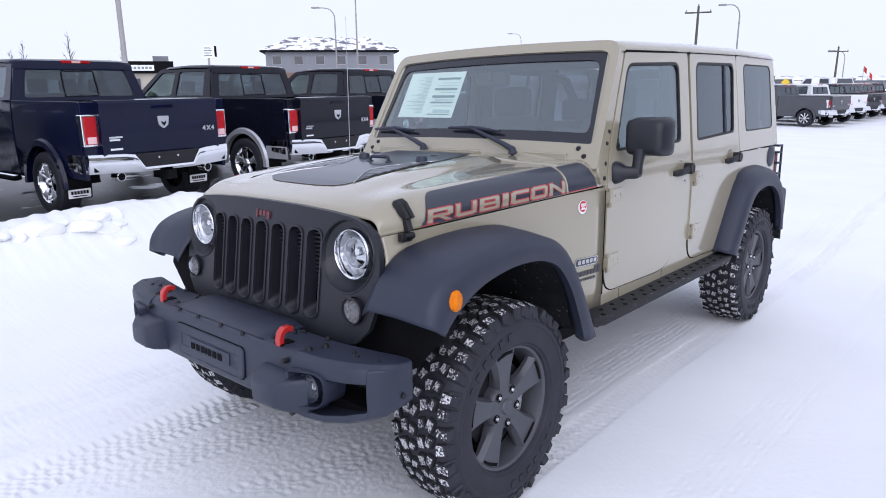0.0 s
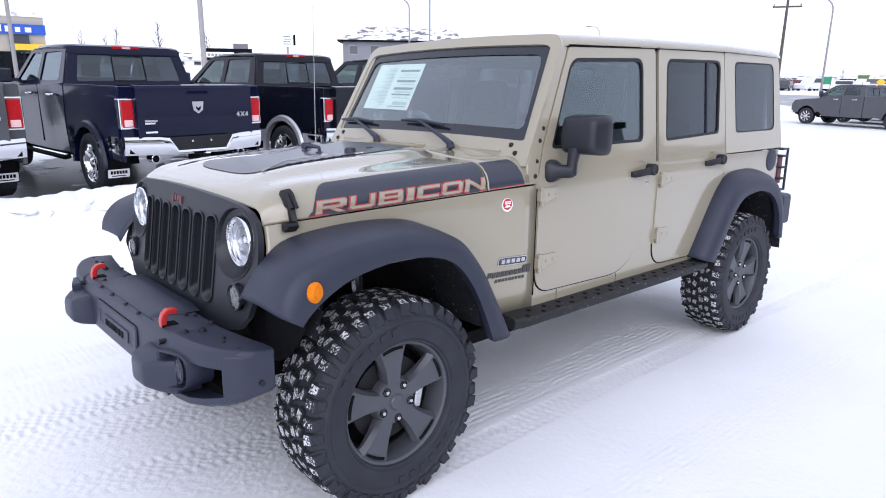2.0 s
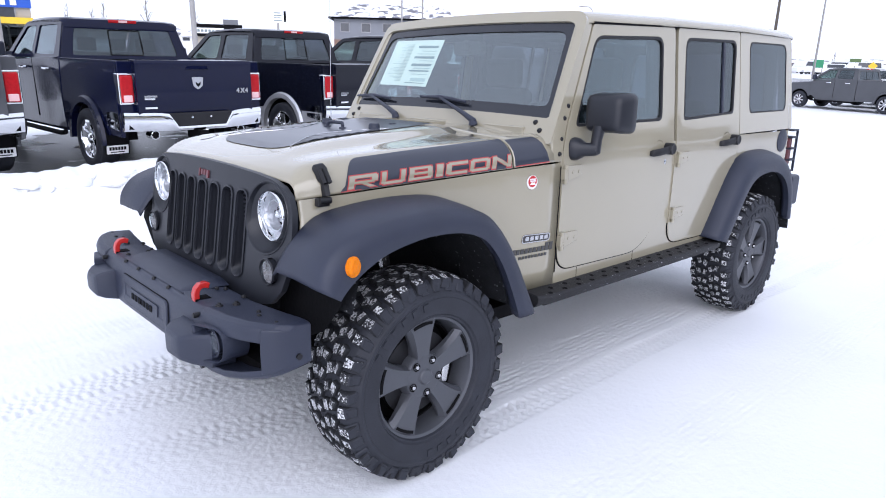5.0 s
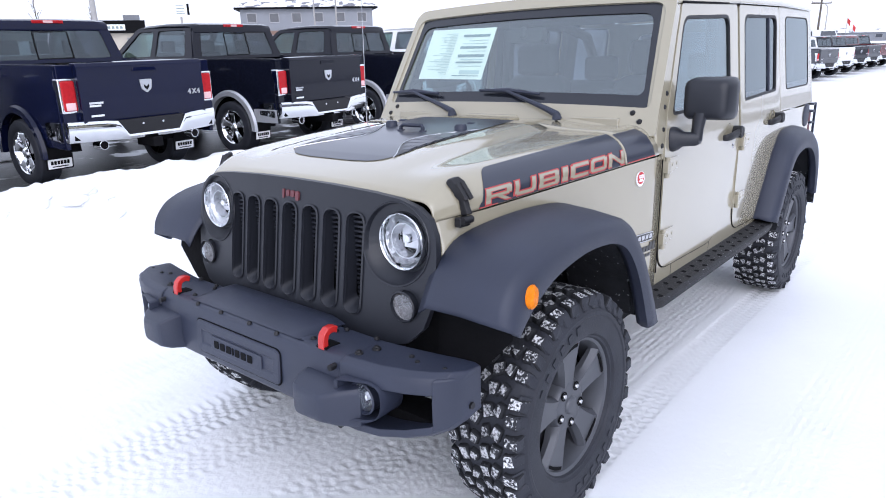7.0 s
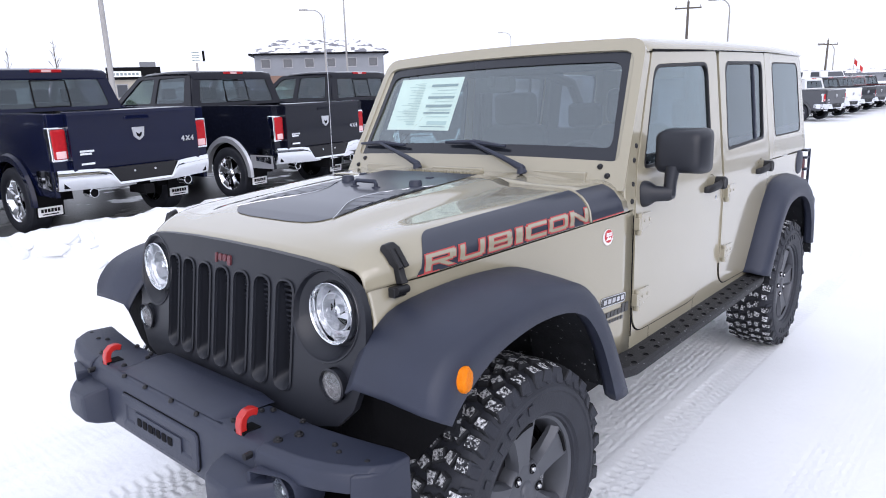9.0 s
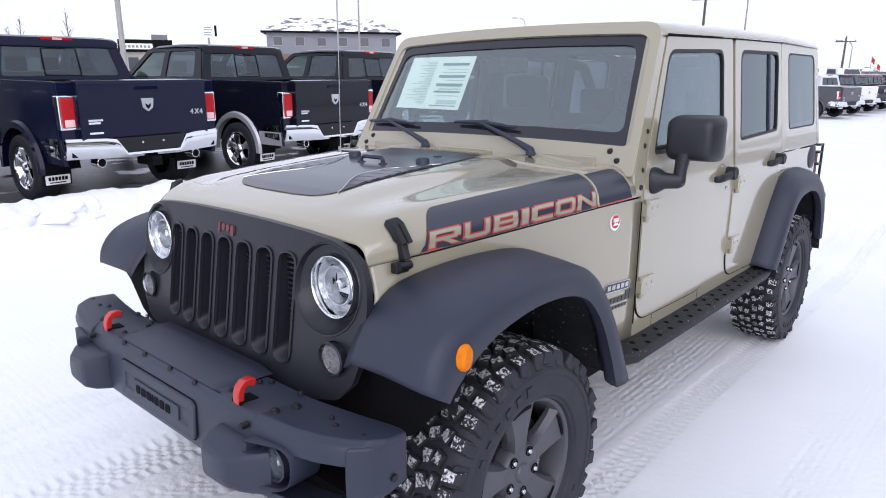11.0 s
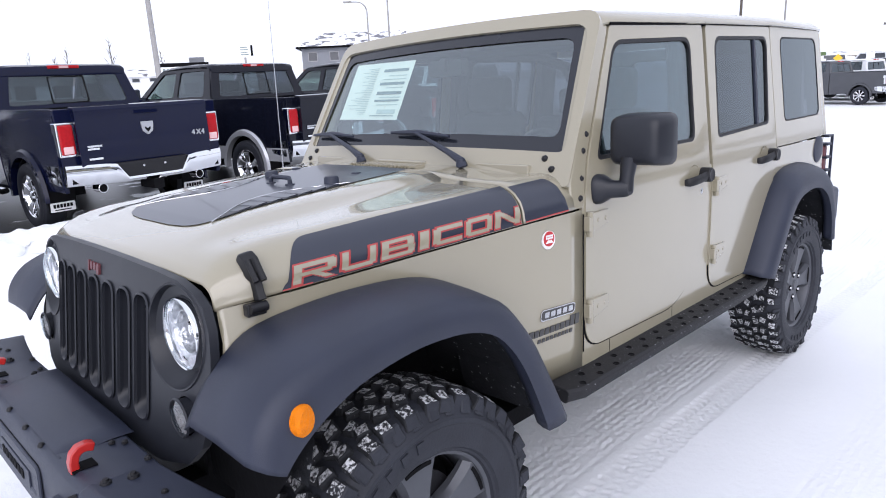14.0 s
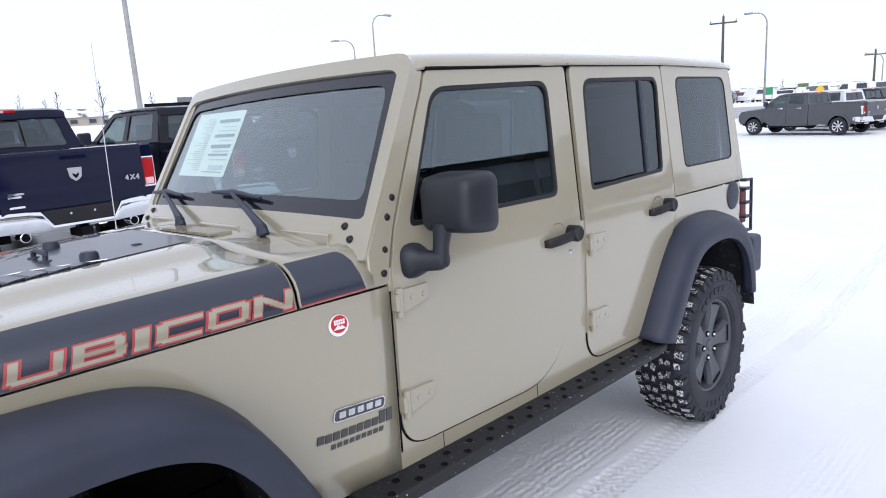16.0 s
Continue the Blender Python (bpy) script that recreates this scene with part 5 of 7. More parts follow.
# -- mirrors --
for s in (-1, 1):
    foot = part("door_mirror", loft([[(x + u * k, s * y, z + v * k) for u, v in rounded([(-0.050, -0.052), (0.050, -0.052), (0.050, 0.052), (-0.050, 0.052)], 0.045)] for x, y, z, k in ((0.945, 0.783, 1.203, 1.0), (0.945, 0.795, 1.203, 0.98), (0.950, 0.812, 1.203, 0.80), (0.956, 0.828, 1.204, 0.58), (0.972, 0.876, 1.206, 0.54), (0.976, 0.890, 1.208, 0.42))]), GRILLE, car, "black door mirror on a stub arm" if s < 0 else "black door mirror folded back", angle=50)
    part("mirror_neck", rod([(0.975, s * 0.872, 1.20), (0.980, s * 0.874, 1.25), (0.988, s * 0.878, 1.31)], [0.026, 0.024, 0.030], 14), GRILLE, foot)
    rings = []
    for x, gy, gz in ((0.966, 0.060, 0.050), (0.972, 0.078, 0.070), (0.990, 0.088, 0.080), (1.050, 0.095, 0.087), (1.085, 0.096, 0.088), (1.096, 0.091, 0.084)):
        rings.append([(x + 0.10 * u, s * (0.897 + u), 1.365 + v) for u, v in rounded([(-gy, -gz), (gy, -gz), (gy, gz), (-gy, gz)], 0.035, 5)])
    part("mirror_housing", loft(rings), GRILLE, foot, angle=60)
    part("mirror_glass", slab(rounded([(-0.080, -0.072), (0.080, -0.072), (0.080, 0.072), (-0.080, 0.072)], 0.03), lambda u, v, d, s=s: (1.098 + d + 0.10 * u, s * (0.897 + u), 1.365 + v), 0.003), CHROME, foot, "mirror glass", smooth=False)
    if s > 0:  # this one is folded back along the door
        fold = Matrix.Translation((0.945, 0.800, 0)) @ Matrix.Rotation(math.radians(-50), 4, "Z") @ Matrix.Translation((-0.945, -0.800, 0))
        for ob in [foot] + list(foot.children):
            ob.data.transform(fold)
    # shut line between fender and door
    part("door_seam", boxed(0.8486, 0.8524, min(s * 0.74, s * 0.7885), max(s * 0.74, s * 0.7885), 0.64, 1.130), DARK, car, smooth=False)

# -- badges on the fender --
for s in (-1, 1):
    def wall(u, v, d, s=s):
        return (u, s * (float(np.interp(u, [0.35, 0.60, 0.85], [0.728, 0.758, 0.785])) + 0.001 - d), v)
    rb_ = part("round_badge", slab(arc(0.676, 1.072, 0.030, 28), lambda u, v, d: wall(u, v, d - 0.004), 0.004), WHITE, car, "round red and white fender badge", smooth=False)
    part("badge_face", slab(arc(0.676, 1.076, 0.0245, 24), lambda u, v, d: wall(u, v, d - 0.0058), 0.002), BADGE_RED, rb_, smooth=False)
    part("badge_peaks", slab([(0.658, 1.062), (0.694, 1.062), (0.684, 1.073), (0.678, 1.068), (0.672, 1.075)], lambda u, v, d: wall(u, v, d - 0.0075), 0.002), WHITE, rb_, smooth=False)
    for row, (z, n0, w0) in enumerate(((1.086, 5, 0.0046), (1.0785, 5, 0.0046))):
        for k in range(n0):
            c = 0.676 + (k - (n0 - 1) / 2) * 0.0068
            part("badge_bar", slab([(c - w0 / 2, z - 0.003), (c + w0 / 2, z - 0.003), (c + w0 / 2, z + 0.003), (c - w0 / 2, z + 0.003)], lambda u, v, d: wall(u, v, d - 0.0075), 0.002), WHITE, rb_, smooth=False)
    rc = part("edition_badge", slab(rounded([(0.630, 0.804), (0.800, 0.800), (0.806, 0.836), (0.638, 0.842)], 0.014), lambda u, v, d: wall(u, v, d - 0.004), 0.004), STEEL, car, "dark edition badge with a silver rim", smooth=False)
    part("badge_inset", slab(rounded([(0.635, 0.808), (0.795, 0.804), (0.801, 0.832), (0.642, 0.838)], 0.011), lambda u, v, d: wall(u, v, d - 0.0055), 0.004), BADGE_GREY, rc, smooth=False)
    for k in range(5):
        c, zc = 0.660 + 0.0290 * k, 0.814 - 0.0007 * k
        part("badge_bar", slab(rounded([(c - 0.0110, zc), (c + 0.0100, zc), (c + 0.0120, zc + 0.018), (c - 0.0090, zc + 0.018)], 0.003, 2), lambda u, v, d: wall(u, v, d - 0.007), 0.003), STEEL, rc, smooth=False)
    nb = part("name_badge", slab([(0.578, 0.758), (0.598, 0.758), (0.602, 0.780), (0.582, 0.780)], lambda u, v, d: wall(u, v, d - 0.003), 0.003), BADGE_GREY, car, "dark lettering badge drawn as bars", smooth=False)
    for k in range(1, 10):
        c, hh = 0.588 + 0.0250 * k, 0.022 if k < 8 else 0.036
        part("badge_bar", slab([(c - 0.0105, 0.756), (c + 0.0090, 0.756), (c + 0.0130, 0.756 + hh), (c - 0.0065, 0.756 + hh)], lambda u, v, d: wall(u, v, d - 0.003), 0.003), BADGE_GREY, nb, smooth=False)
    for k in range(9):
        c = 0.627 + 0.0195 * k
        part("badge_bar", slab([(c - 0.0078, 0.732), (c + 0.0062, 0.732), (c + 0.0086, 0.745), (c - 0.0054, 0.745)], lambda u, v, d: wall(u, v, d - 0.002), 0.002), BADGE_GREY, nb, smooth=False)

# -- cabin --
part("dashboard", loft([[(0.80, y, 1.20), (0.84, y, 1.268), (1.02, y, 1.275), (1.10, y, 1.22), (1.10, y, 0.95), (0.80, y, 0.95)] for y in (-0.70, 0.70)]), SEAT, car, "dark dashboard", bevel=0.02)
part("steering_wheel", turned([(0.185, 0.0), (0.197, 0.012), (0.185, 0.024), (0.173, 0.012)], (1.20, -0.36, 1.20), "x", 36, closed=True), SEAT, car, "dark steering wheel")
for y in (-0.36, 0.36):
    st = part("front_seat", loft([[(x, y - w, z), (x, y + w, z), (x + 0.11, y + w * 0.9, z), (x + 0.11, y - w * 0.9, z)] for x, w, z in ((1.50, 0.22, 0.80), (1.56, 0.25, 1.0), (1.62, 0.25, 1.2), (1.68, 0.22, 1.40), (1.70, 0.17, 1.45))]), SEAT, car, "dark cloth front seat", bevel=0.03)
    part("seat_cushion", boxed(1.10, 1.56, y - 0.24, y + 0.24, 0.72, 0.90), SEAT, st, bevel=0.04)
    part("head_restraint", boxed(1.67, 1.77, y - 0.13, y + 0.13, 1.45, 1.63), SEAT, st, bevel=0.035)
rs = part("rear_bench", boxed(2.42, 2.56, -0.60, 0.60, 0.85, 1.40), SEAT, car, "dark rear bench seat", bevel=0.04)
for y in (-0.36, 0.36):
    part("head_restraint", boxed(2.50, 2.58, y - 0.12, y + 0.12, 1.40, 1.56), SEAT, rs, bevel=0.03)
for s in (-1, 1):
    part("sport_bar", rod([(1.12, s * 0.60, 1.72), (1.22, s * 0.62, 1.75), (1.75, s * 0.62, 1.76), (2.5, s * 0.62, 1.76), (2.8, s * 0.62, 1.70), (3.2, s * 0.62, 1.20)], 0.035, 10), SEAT, car, "padded black roll bar")
    part("bar_upright", rod([(1.80, s * 0.62, 1.76), (1.82, s * 0.66, 1.20)], 0.035, 10), SEAT, car)
for s in (-1, 1):  # inner pillars behind the door gaps
    for x0, x1 in ((1.792, 1.916), (2.600, 2.745)):
        part("inner_pillar", loft([[(x0, s * (y - 0.05), z), (x1, s * (y - 0.05), z), (x1, s * y, z), (x0, s * y, z)] for y, z in ((0.766, 1.17), (0.763, 1.20), (0.698, 1.80))]), SEAT, car, "dark inner door pillar", smooth=False)
part("bar_cross", rod([(1.78, -0.62, 1.76), (1.78, 0.62, 1.76)], 0.035, 10), SEAT, car)
part("cabin_mirror", loft([[(1.04, 0.02 + u, 1.655 + v) for u, v in rounded([(-0.10, -0.032), (0.10, -0.032), (0.10, 0.032), (-0.10, 0.032)], 0.02)], [(1.07, 0.02 + u, 1.655 + v) for u, v in rounded([(-0.11, -0.036), (0.11, -0.036), (0.11, 0.036), (-0.11, 0.036)], 0.02)]]), SEAT, car, "inside mirror")
part("mirror_sensor", boxed(1.008, 1.038, -0.006, 0.030, 1.640, 1.695), SEAT, car, bevel=0.012)
rg = part("rear_window", slab([(-0.57, 1.26), (0.57, 1.26), (0.54, 1.73), (-0.54, 1.73)], lambda u, v, d: (3.53 + d, u, v), 0.002), TINT, car, "tinted rear window", smooth=False)
rg.visible_shadow = False

# window sheet stuck behind the windshield
def stuck(u, v, d):
    return screen(u, v, 0.022 + d)
SH = [(0.160, 0.244), (0.592, 0.260), (0.586, 0.540), (0.155, 0.524)]
sheet_ = part("window_sheet", slab(SH, stuck, 0.001), PAPER, ws, "pale green printed price sheet behind the glass", smooth=False)
rng = random.Random(7)
def on_sheet(a, b):
    """a from the sheet's inner edge to its outer one, b from its top down, 0 to 1."""
    p = Vector(SH[3]).lerp(Vector(SH[2]), a)
    q = Vector(SH[0]).lerp(Vector(SH[1]), a)
    return tuple(p.lerp(q, b))
def print_bar(a0, a1, b0, b1, mt):
    part("print_bar", slab([on_sheet(a0, b0), on_sheet(a1, b0), on_sheet(a1, b1), on_sheet(a0, b1)], lambda u, v, d: stuck(u, v, d - 0.0015), 0.001), mt, sheet_, smooth=False)
for k in range(26):
    b = 0.10 + 0.032 * k
    print_bar(0.56, 0.56 + rng.uniform(0.10, 0.36), b, b + 0.009, INK_PALE)
for b, h0, mt in ((0.13, 0.045, INK), (0.24, 0.012, INK_PALE), (0.30, 0.012, INK_PALE), (0.36, 0.045, INK), (0.45, 0.012, INK_PALE), (0.52, 0.05, INK), (0.61, 0.02, INK_PALE), (0.66, 0.03, INK), (0.74, 0.015, INK_PALE), (0.83, 0.07, INK_PALE), (0.93, 0.012, INK)):
    print_bar(0.06, 0.46 if mt is INK else rng.uniform(0.3, 0.46), b, b + h0, mt)

# ---- pickup trucks: built nose to +y with the rear bumper's back at the origin ----
NAVY = material("dark_navy_paint", (0.004, 0.006, 0.024), 0.09, 0, 0.08, 2, 120, spec=0.26)
BLACKP = material("black_truck_paint", (0.005, 0.006, 0.012), 0.09, 0, 0.1, 2, 120, spec=0.30)
GREYP = material("dark_grey_truck_paint", (0.075, 0.078, 0.086), 0.14, 0, 0.08, 2, 120, spec=0.4)
WHITEP = material("white_truck_paint", (0.72, 0.73, 0.74), 0.3, 0, 0.03, 2, 80, coat=0.8)
MAROON = material("maroon_truck_paint", (0.10, 0.010, 0.014), 0.25, 0.1, 0.08, 2, 80, coat=0.9)
SILVERP = material("silver_flare_paint", (0.50, 0.51, 0.54), 0.30, 0.5, 0.05, 3, 90, coat=0.6)
TAIL = material("red_tail_lens", (0.40, 0.010, 0.014), 0.22, 0, 0.25, 30, 90, spec=0.3)
TAIL_CLEAR = material("clear_tail_lens", (0.78, 0.50, 0.50), 0.15)
TRUCK_GLASS = glass("truck_privacy_glass", (0.52, 0.55, 0.60), 0.80, gloss=0.07)
TRUCK_CLEAR = glass("truck_front_glass", (0.75, 0.85, 0.82), 0.75, gloss=0.06)


def truck(name, label, paint, m, flare_mat=None, lower=None, steel=False, group="parked pickup trucks", longer=0.0):
    """A crew-cab pickup; longer stretches the bed, steel gives it plain steel wheels."""
    flare_mat, lower = flare_mat or paint, lower or paint
    th = empty(name, m, label, "pickup truck", group)
    W = 0.985

    def side(s, off=0.0):
        return lambda u, v, d: (s * (W + off - d - 0.05 * max(0.0, v - 0.75) ** 2 - 0.10 * max(0, 0.72 - v)), u, v)
    cab_w = 0.93
    wy = 1.18  # rear axle behind the bumper's back
    for s in (-1, 1):
        arch = [(wy + 0.50 * math.cos(a), 0.40 + 0.50 * math.sin(a)) for a in np.linspace(math.pi, 0, 15)]
        bed = [(0.20, 1.42), (0.19, 1.30), (0.18, 0.62), (0.19, 0.50)] + [(u, max(v, 0.50)) for u, v in arch] + [(1.95, 0.44), (1.95, 1.42)]
        part("bed_side", panel(dense(bed, 0.2), [], side(s), 0.05), paint, th, angle=30, bevel=0.012)
        fr = [[(s * (W + o - 0.05 * max(0.0, v - 0.75) ** 2), u, v) for o, (u, v) in ((0.004, (wy + r0 * math.cos(a), 0.40 + r0 * math.sin(a))), (0.045, (wy + (r0 - 0.02) * math.cos(a), 0.40 + (r0 - 0.02) * math.sin(a))), (0.045, (wy + (r0 - 0.090) * math.cos(a), 0.40 + (r0 - 0.090) * math.sin(a))), (-0.03, (wy + (r0 - 0.100) * math.cos(a), 0.40 + (r0 - 0.100) * math.sin(a))))] for r0 in (0.565,) for a in np.linspace(math.pi * 1.02, -0.05, 19)]
        part("rear_flare", loft(fr, closed=False), flare_mat, th)
        if lower is not paint:  # two-tone lower body
            for low in ([(0.185, 0.70), (0.195, 0.505), (0.67, 0.505), (0.665, 0.70)], [(1.70, 0.70), (1.68, 0.505), (1.945, 0.490), (1.945, 0.70)], [(1.985, 0.70), (1.985, 0.505), (3.92, 0.485), (4.14, 0.62), (4.29, 0.63), (4.29, 0.70)]):
                part("lower_panel", slab(dense(low, 0.2), side(s, 0.004), 0.004), lower, th, "silver lower body panel", smooth=False)
        cab = [(1.98, 1.44), (1.98, 0.43), (3.92, 0.42), (4.15, 0.62), (4.30, 0.62), (4.30, 1.28), (3.95, 1.36)]
        part("cab_side", panel(dense(cab, 0.2), [], side(s), 0.05), paint, th, angle=30, bevel=0.012)
        farch = [(4.82 + 0.50 * math.cos(a), 0.40 + 0.50 * math.sin(a)) for a in np.linspace(math.pi, 0, 15)]
        fend = [(4.30, 0.62)] + [(u, max(v, 0.55)) for u, v in farch] + [(5.52, 0.55), (5.66, 0.70), (5.66, 0.98), (5.50, 1.16), (4.30, 1.27)]
        part("front_fender", panel(dense(fend, 0.2), [], side(s), 0.05), paint, th, angle=30, bevel=0.012)
        part("door_gap", boxed(min(s * (W - 0.03), s * (W + 0.0006 - 0.02)), max(s * (W - 0.03), s * (W + 0.0006 - 0.02)), 3.06, 3.075, 0.56, 1.40), DARK, th, smooth=False)
        # greenhouse
        lean = lambda u, v, d, s=s: (s * (0.945 - (v - 1.42) * 0.30 - d), u, v)
        up = rounded([(2.02, 1.42), (4.28, 1.38), (3.55, 1.91), (2.16, 1.945)], [0.02, 0.02, 0.10, 0.06])
        w1 = rounded([(2.22, 1.46), (3.00, 1.455), (2.98, 1.85), (2.28, 1.86)], 0.05)
        w2 = rounded([(3.12, 1.455), (4.02, 1.44), (3.50, 1.84), (3.10, 1.85)], 0.05)
        gh = part("cab_upper", panel(dense(up, 0.2), [w1, w2], lean, 0.05), paint, th, bevel=0.008, angle=30)
        for w, gm in ((w1, TRUCK_GLASS), (w2, TRUCK_CLEAR)):
            p = part("pane", slab(w, lambda u, v, d: lean(u, v, d + 0.015), 0.005), gm, gh, smooth=False)
            p.visible_shadow = False
        for y in (2.42, 3.36):
            part("door_handle", rod([(s * (W + 0.004), y - 0.11, 1.26), (s * (W + 0.03), y - 0.08, 1.262), (s * (W + 0.03), y + 0.08, 1.262), (s * (W + 0.004), y + 0.11, 1.26)], 0.016, 8), CHROME, th)
        part("door_mirror", boxed(min(s * 1.02, s * 1.22), max(s * 1.02, s * 1.22), 3.98, 4.10, 1.40, 1.62), PLASTIC, th, "black tow mirror", bevel=0.03)
        part("mirror_arm", boxed(min(s * 0.90, s * 1.06), max(s * 0.90, s * 1.06), 4.00, 4.06, 1.42, 1.47), PLASTIC, th)
        part("side_step", rod([(s * 1.0, 1.95, 0.42), (s * 1.03, 2.05, 0.40), (s * 1.03, 4.1, 0.40), (s * 1.0, 4.2, 0.42)], 0.035, 8), DARK, th)
        # tail lamp
        tl = part("tail_lamp", boxed(min(s * 0.778, s * 0.976), max(s * 0.778, s * 0.976), 0.115, 0.24, 0.896, 1.274), CHROME, th, "red tail lamp with a bright bezel", bevel=0.02)
        part("red_lens", boxed(min(s * 0.797, s * 0.958), max(s * 0.797, s * 0.958), 0.100, 0.20, 0.918, 1.252), TAIL, tl, bevel=0.025)
        part("clear_lens", boxed(min(s * 0.822, s * 0.934), max(s * 0.822, s * 0.934), 0.094, 0.14, 0.930, 1.015), TAIL_CLEAR, tl, bevel=0.012)
        part("corner_post", boxed(min(s * 0.775, s * 0.965), max(s * 0.775, s * 0.965), 0.135, 0.26, 0.62, 1.415), paint, th, bevel=0.012)
        # mud flap
        fl = part("mud_flap", slab(rounded([(s * 0.68, 0.20), (s * 0.99, 0.20), (s * 0.99, 0.56), (s * 0.68, 0.56)], 0.02), lambda u, v, d: (u, 0.66 + d + (0.5 - v) * 0.12, v + 0.025), 0.012), DARK, th, "black mud flap with a white plate", smooth=False)
        part("flap_plate", slab(rounded([(s * 0.70, 0.215), (s * 0.975, 0.215), (s * 0.975, 0.325), (s * 0.70, 0.325)], 0.012), lambda u, v, d: (u, 0.652 + d + (0.5 - v) * 0.12, v + 0.025), 0.006), WHITE, fl, "white plate with dark bars", smooth=False)
        for k in range(6):
            c = s * (0.745 + 0.037 * k)
            part("plate_bar", slab([(c - 0.014, 0.262), (c + 0.014, 0.262), (c + 0.014, 0.305), (c - 0.014, 0.305)], lambda u, v, d: (u, 0.649 + d + (0.5 - v) * 0.12, v + 0.025), 0.003), DARK, fl, smooth=False)
        part("plate_line", slab([(s * 0.75, 0.232), (s * 0.93, 0.232), (s * 0.93, 0.244), (s * 0.75, 0.244)], lambda u, v, d: (u, 0.649 + d + (0.5 - v) * 0.12, v + 0.025), 0.003), DARK, fl, smooth=False)
        # exhaust
        part("exhaust_tip", turned([(0.052, 0.16), (0.055, 0.0), (0.046, -0.004), (0.044, 0.0), (0.042, 0.15)], (s * 0.60, 0.075, 0.520), "y", 24), CHROME, th)
        part("exhaust_bore", turned([(0.043, 0.04), (0.0, 0.04)], (s * 0.60, 0.075, 0.520), "y", 20), DARK, th)
    # tailgate
    tg = part("tailgate", loft([[(x, 0.075, 0.70), (x, 0.055, 0.80), (x, 0.045, 1.05), (x, 0.050, 1.28), (x, 0.035, 1.39), (x, 0.055, 1.425), (x, 0.17, 1.435), (x, 0.17, 0.70)] for x in (-0.79, -0.77, 0.77, 0.79)]), paint, th, "painted tailgate", bevel=0.008)
    part("tailgate_handle", slab(rounded([(-0.16, 1.315), (0.16, 1.315), (0.14, 1.365), (-0.14, 1.365)], 0.02), lambda u, v, d: (u, 0.030 + d, v), 0.03), paint, tg, bevel=0.006)
    em = part("tailgate_emblem", slab(rounded([(0, 1.066), (0.062, 1.112), (0.078, 1.222), (-0.078, 1.222), (-0.062, 1.112)], 0.015), lambda u, v, d: (u, 0.030 + d, v), 0.019), SILVERP, tg, "plain silver shield emblem", bevel=0.004)
    part("emblem_inset", slab(rounded([(0, 1.098), (0.030, 1.13), (0.034, 1.165), (0, 1.140), (-0.034, 1.165), (-0.030, 1.13)], 0.005), lambda u, v, d: (u, 0.027 + d, v), 0.01), DARK, em, smooth=False)
    for k, (w0, z0) in enumerate(((0.16, 0.985), (0.13, 0.955), (0.15, 0.845))):
        part("tailgate_badge", boxed(-0.71, -0.71 + w0, 0.036, 0.046, z0, z0 + 0.022), CHROME, tg, smooth=False)
    for x0, kind in ((0.55, "4"), (0.61, "X"), (0.68, "4")):
        cu = bpy.data.curves.new("drive_badge", "FONT")
        cu.body, cu.size, cu.extrude, cu.offset = kind, 0.085, 0.004, 0.0025
        tmp = bpy.data.objects.new("tmp_text", cu)
        me = bpy.data.meshes.new_from_object(tmp)
        bpy.data.objects.remove(tmp)
        me.materials.append(SILVERP)
        ob = new("drive_badge", me)
        ob.parent = tg
        ob.matrix_basis = pose(x0, 0.036, 1.015, 90, 0, 0)
    # step bumper with its dropped middle
    rows = []
    for x, zt_, zb_, yb in [(k * x, zt_, zb_, yb) for k in (-1, 1) for x, zt_, zb_, yb in ((0.985, 0.79, 0.60, 0.34), (0.985, 0.80, 0.585, 0.22), (0.95, 0.81, 0.575, 0.10), (0.56, 0.80, 0.57, 0.0), (0.44, 0.785, 0.565, -0.02), (0.33, 0.622, 0.56, -0.03))[::-k]]:
        rows.append([(x, yb + 0.06, zt_), (x, yb + 0.01, zt_ - 0.005), (x, yb, zt_ - 0.03), (x, yb + 0.005, (zt_ + zb_) / 2), (x, yb + 0.03, zb_ + 0.02), (x, yb + 0.05, zb_), (x, yb + 0.20, zb_ + 0.02), (x, yb + 0.20, zt_)])
    bp = part("rear_bumper", loft(rows), CHROME, th, "chrome rear step bumper", angle=40)
    part("bumper_step", loft([[(x * 0.80, d, 0.616), (x, d + 0.006, 0.785), (x, 0.15, 0.785), (x * 0.80, 0.15, 0.616)] for x, d in ((-0.43, -0.002), (0.43, -0.002))]), DARK_TRIM, bp, "black step pad", bevel=0.01)
    for x in (-0.13, 0.13):
        part("step_bolt", rod([(x, 0.02, 0.725), (x, -0.004, 0.724)], 0.014, 10), STEEL, bp)
    part("tow_hitch", boxed(-0.06, 0.06, -0.05, 0.3, 0.44, 0.55), DARK, th)
    # bed, cab back, roof, hood
    part("bed_floor", boxed(-0.90, 0.90, 0.10, 1.95, 0.60, 0.72), DARK, th, smooth=False)
    back = rounded([(-0.93, 1.40), (0.93, 1.40), (0.80, 1.895), (-0.80, 1.895)], [0.02, 0.02, 0.09, 0.09])
    rwin = rounded([(-0.76, 1.450), (0.76, 1.450), (0.67, 1.845), (-0.67, 1.845)], 0.05)
    cb = part("cab_back", panel(dense(back, 0.2), [rwin], lambda u, v, d: (u, 2.0 + (v - 1.4) * 0.22 + d, v), 0.05), paint, th, bevel=0.01)
    p = part("rear_pane", slab(rwin, lambda u, v, d: (u, 2.012 + (v - 1.4) * 0.22 + d, v), 0.005), TRUCK_GLASS, cb, "dark rear window", smooth=False)
    p.visible_shadow = False
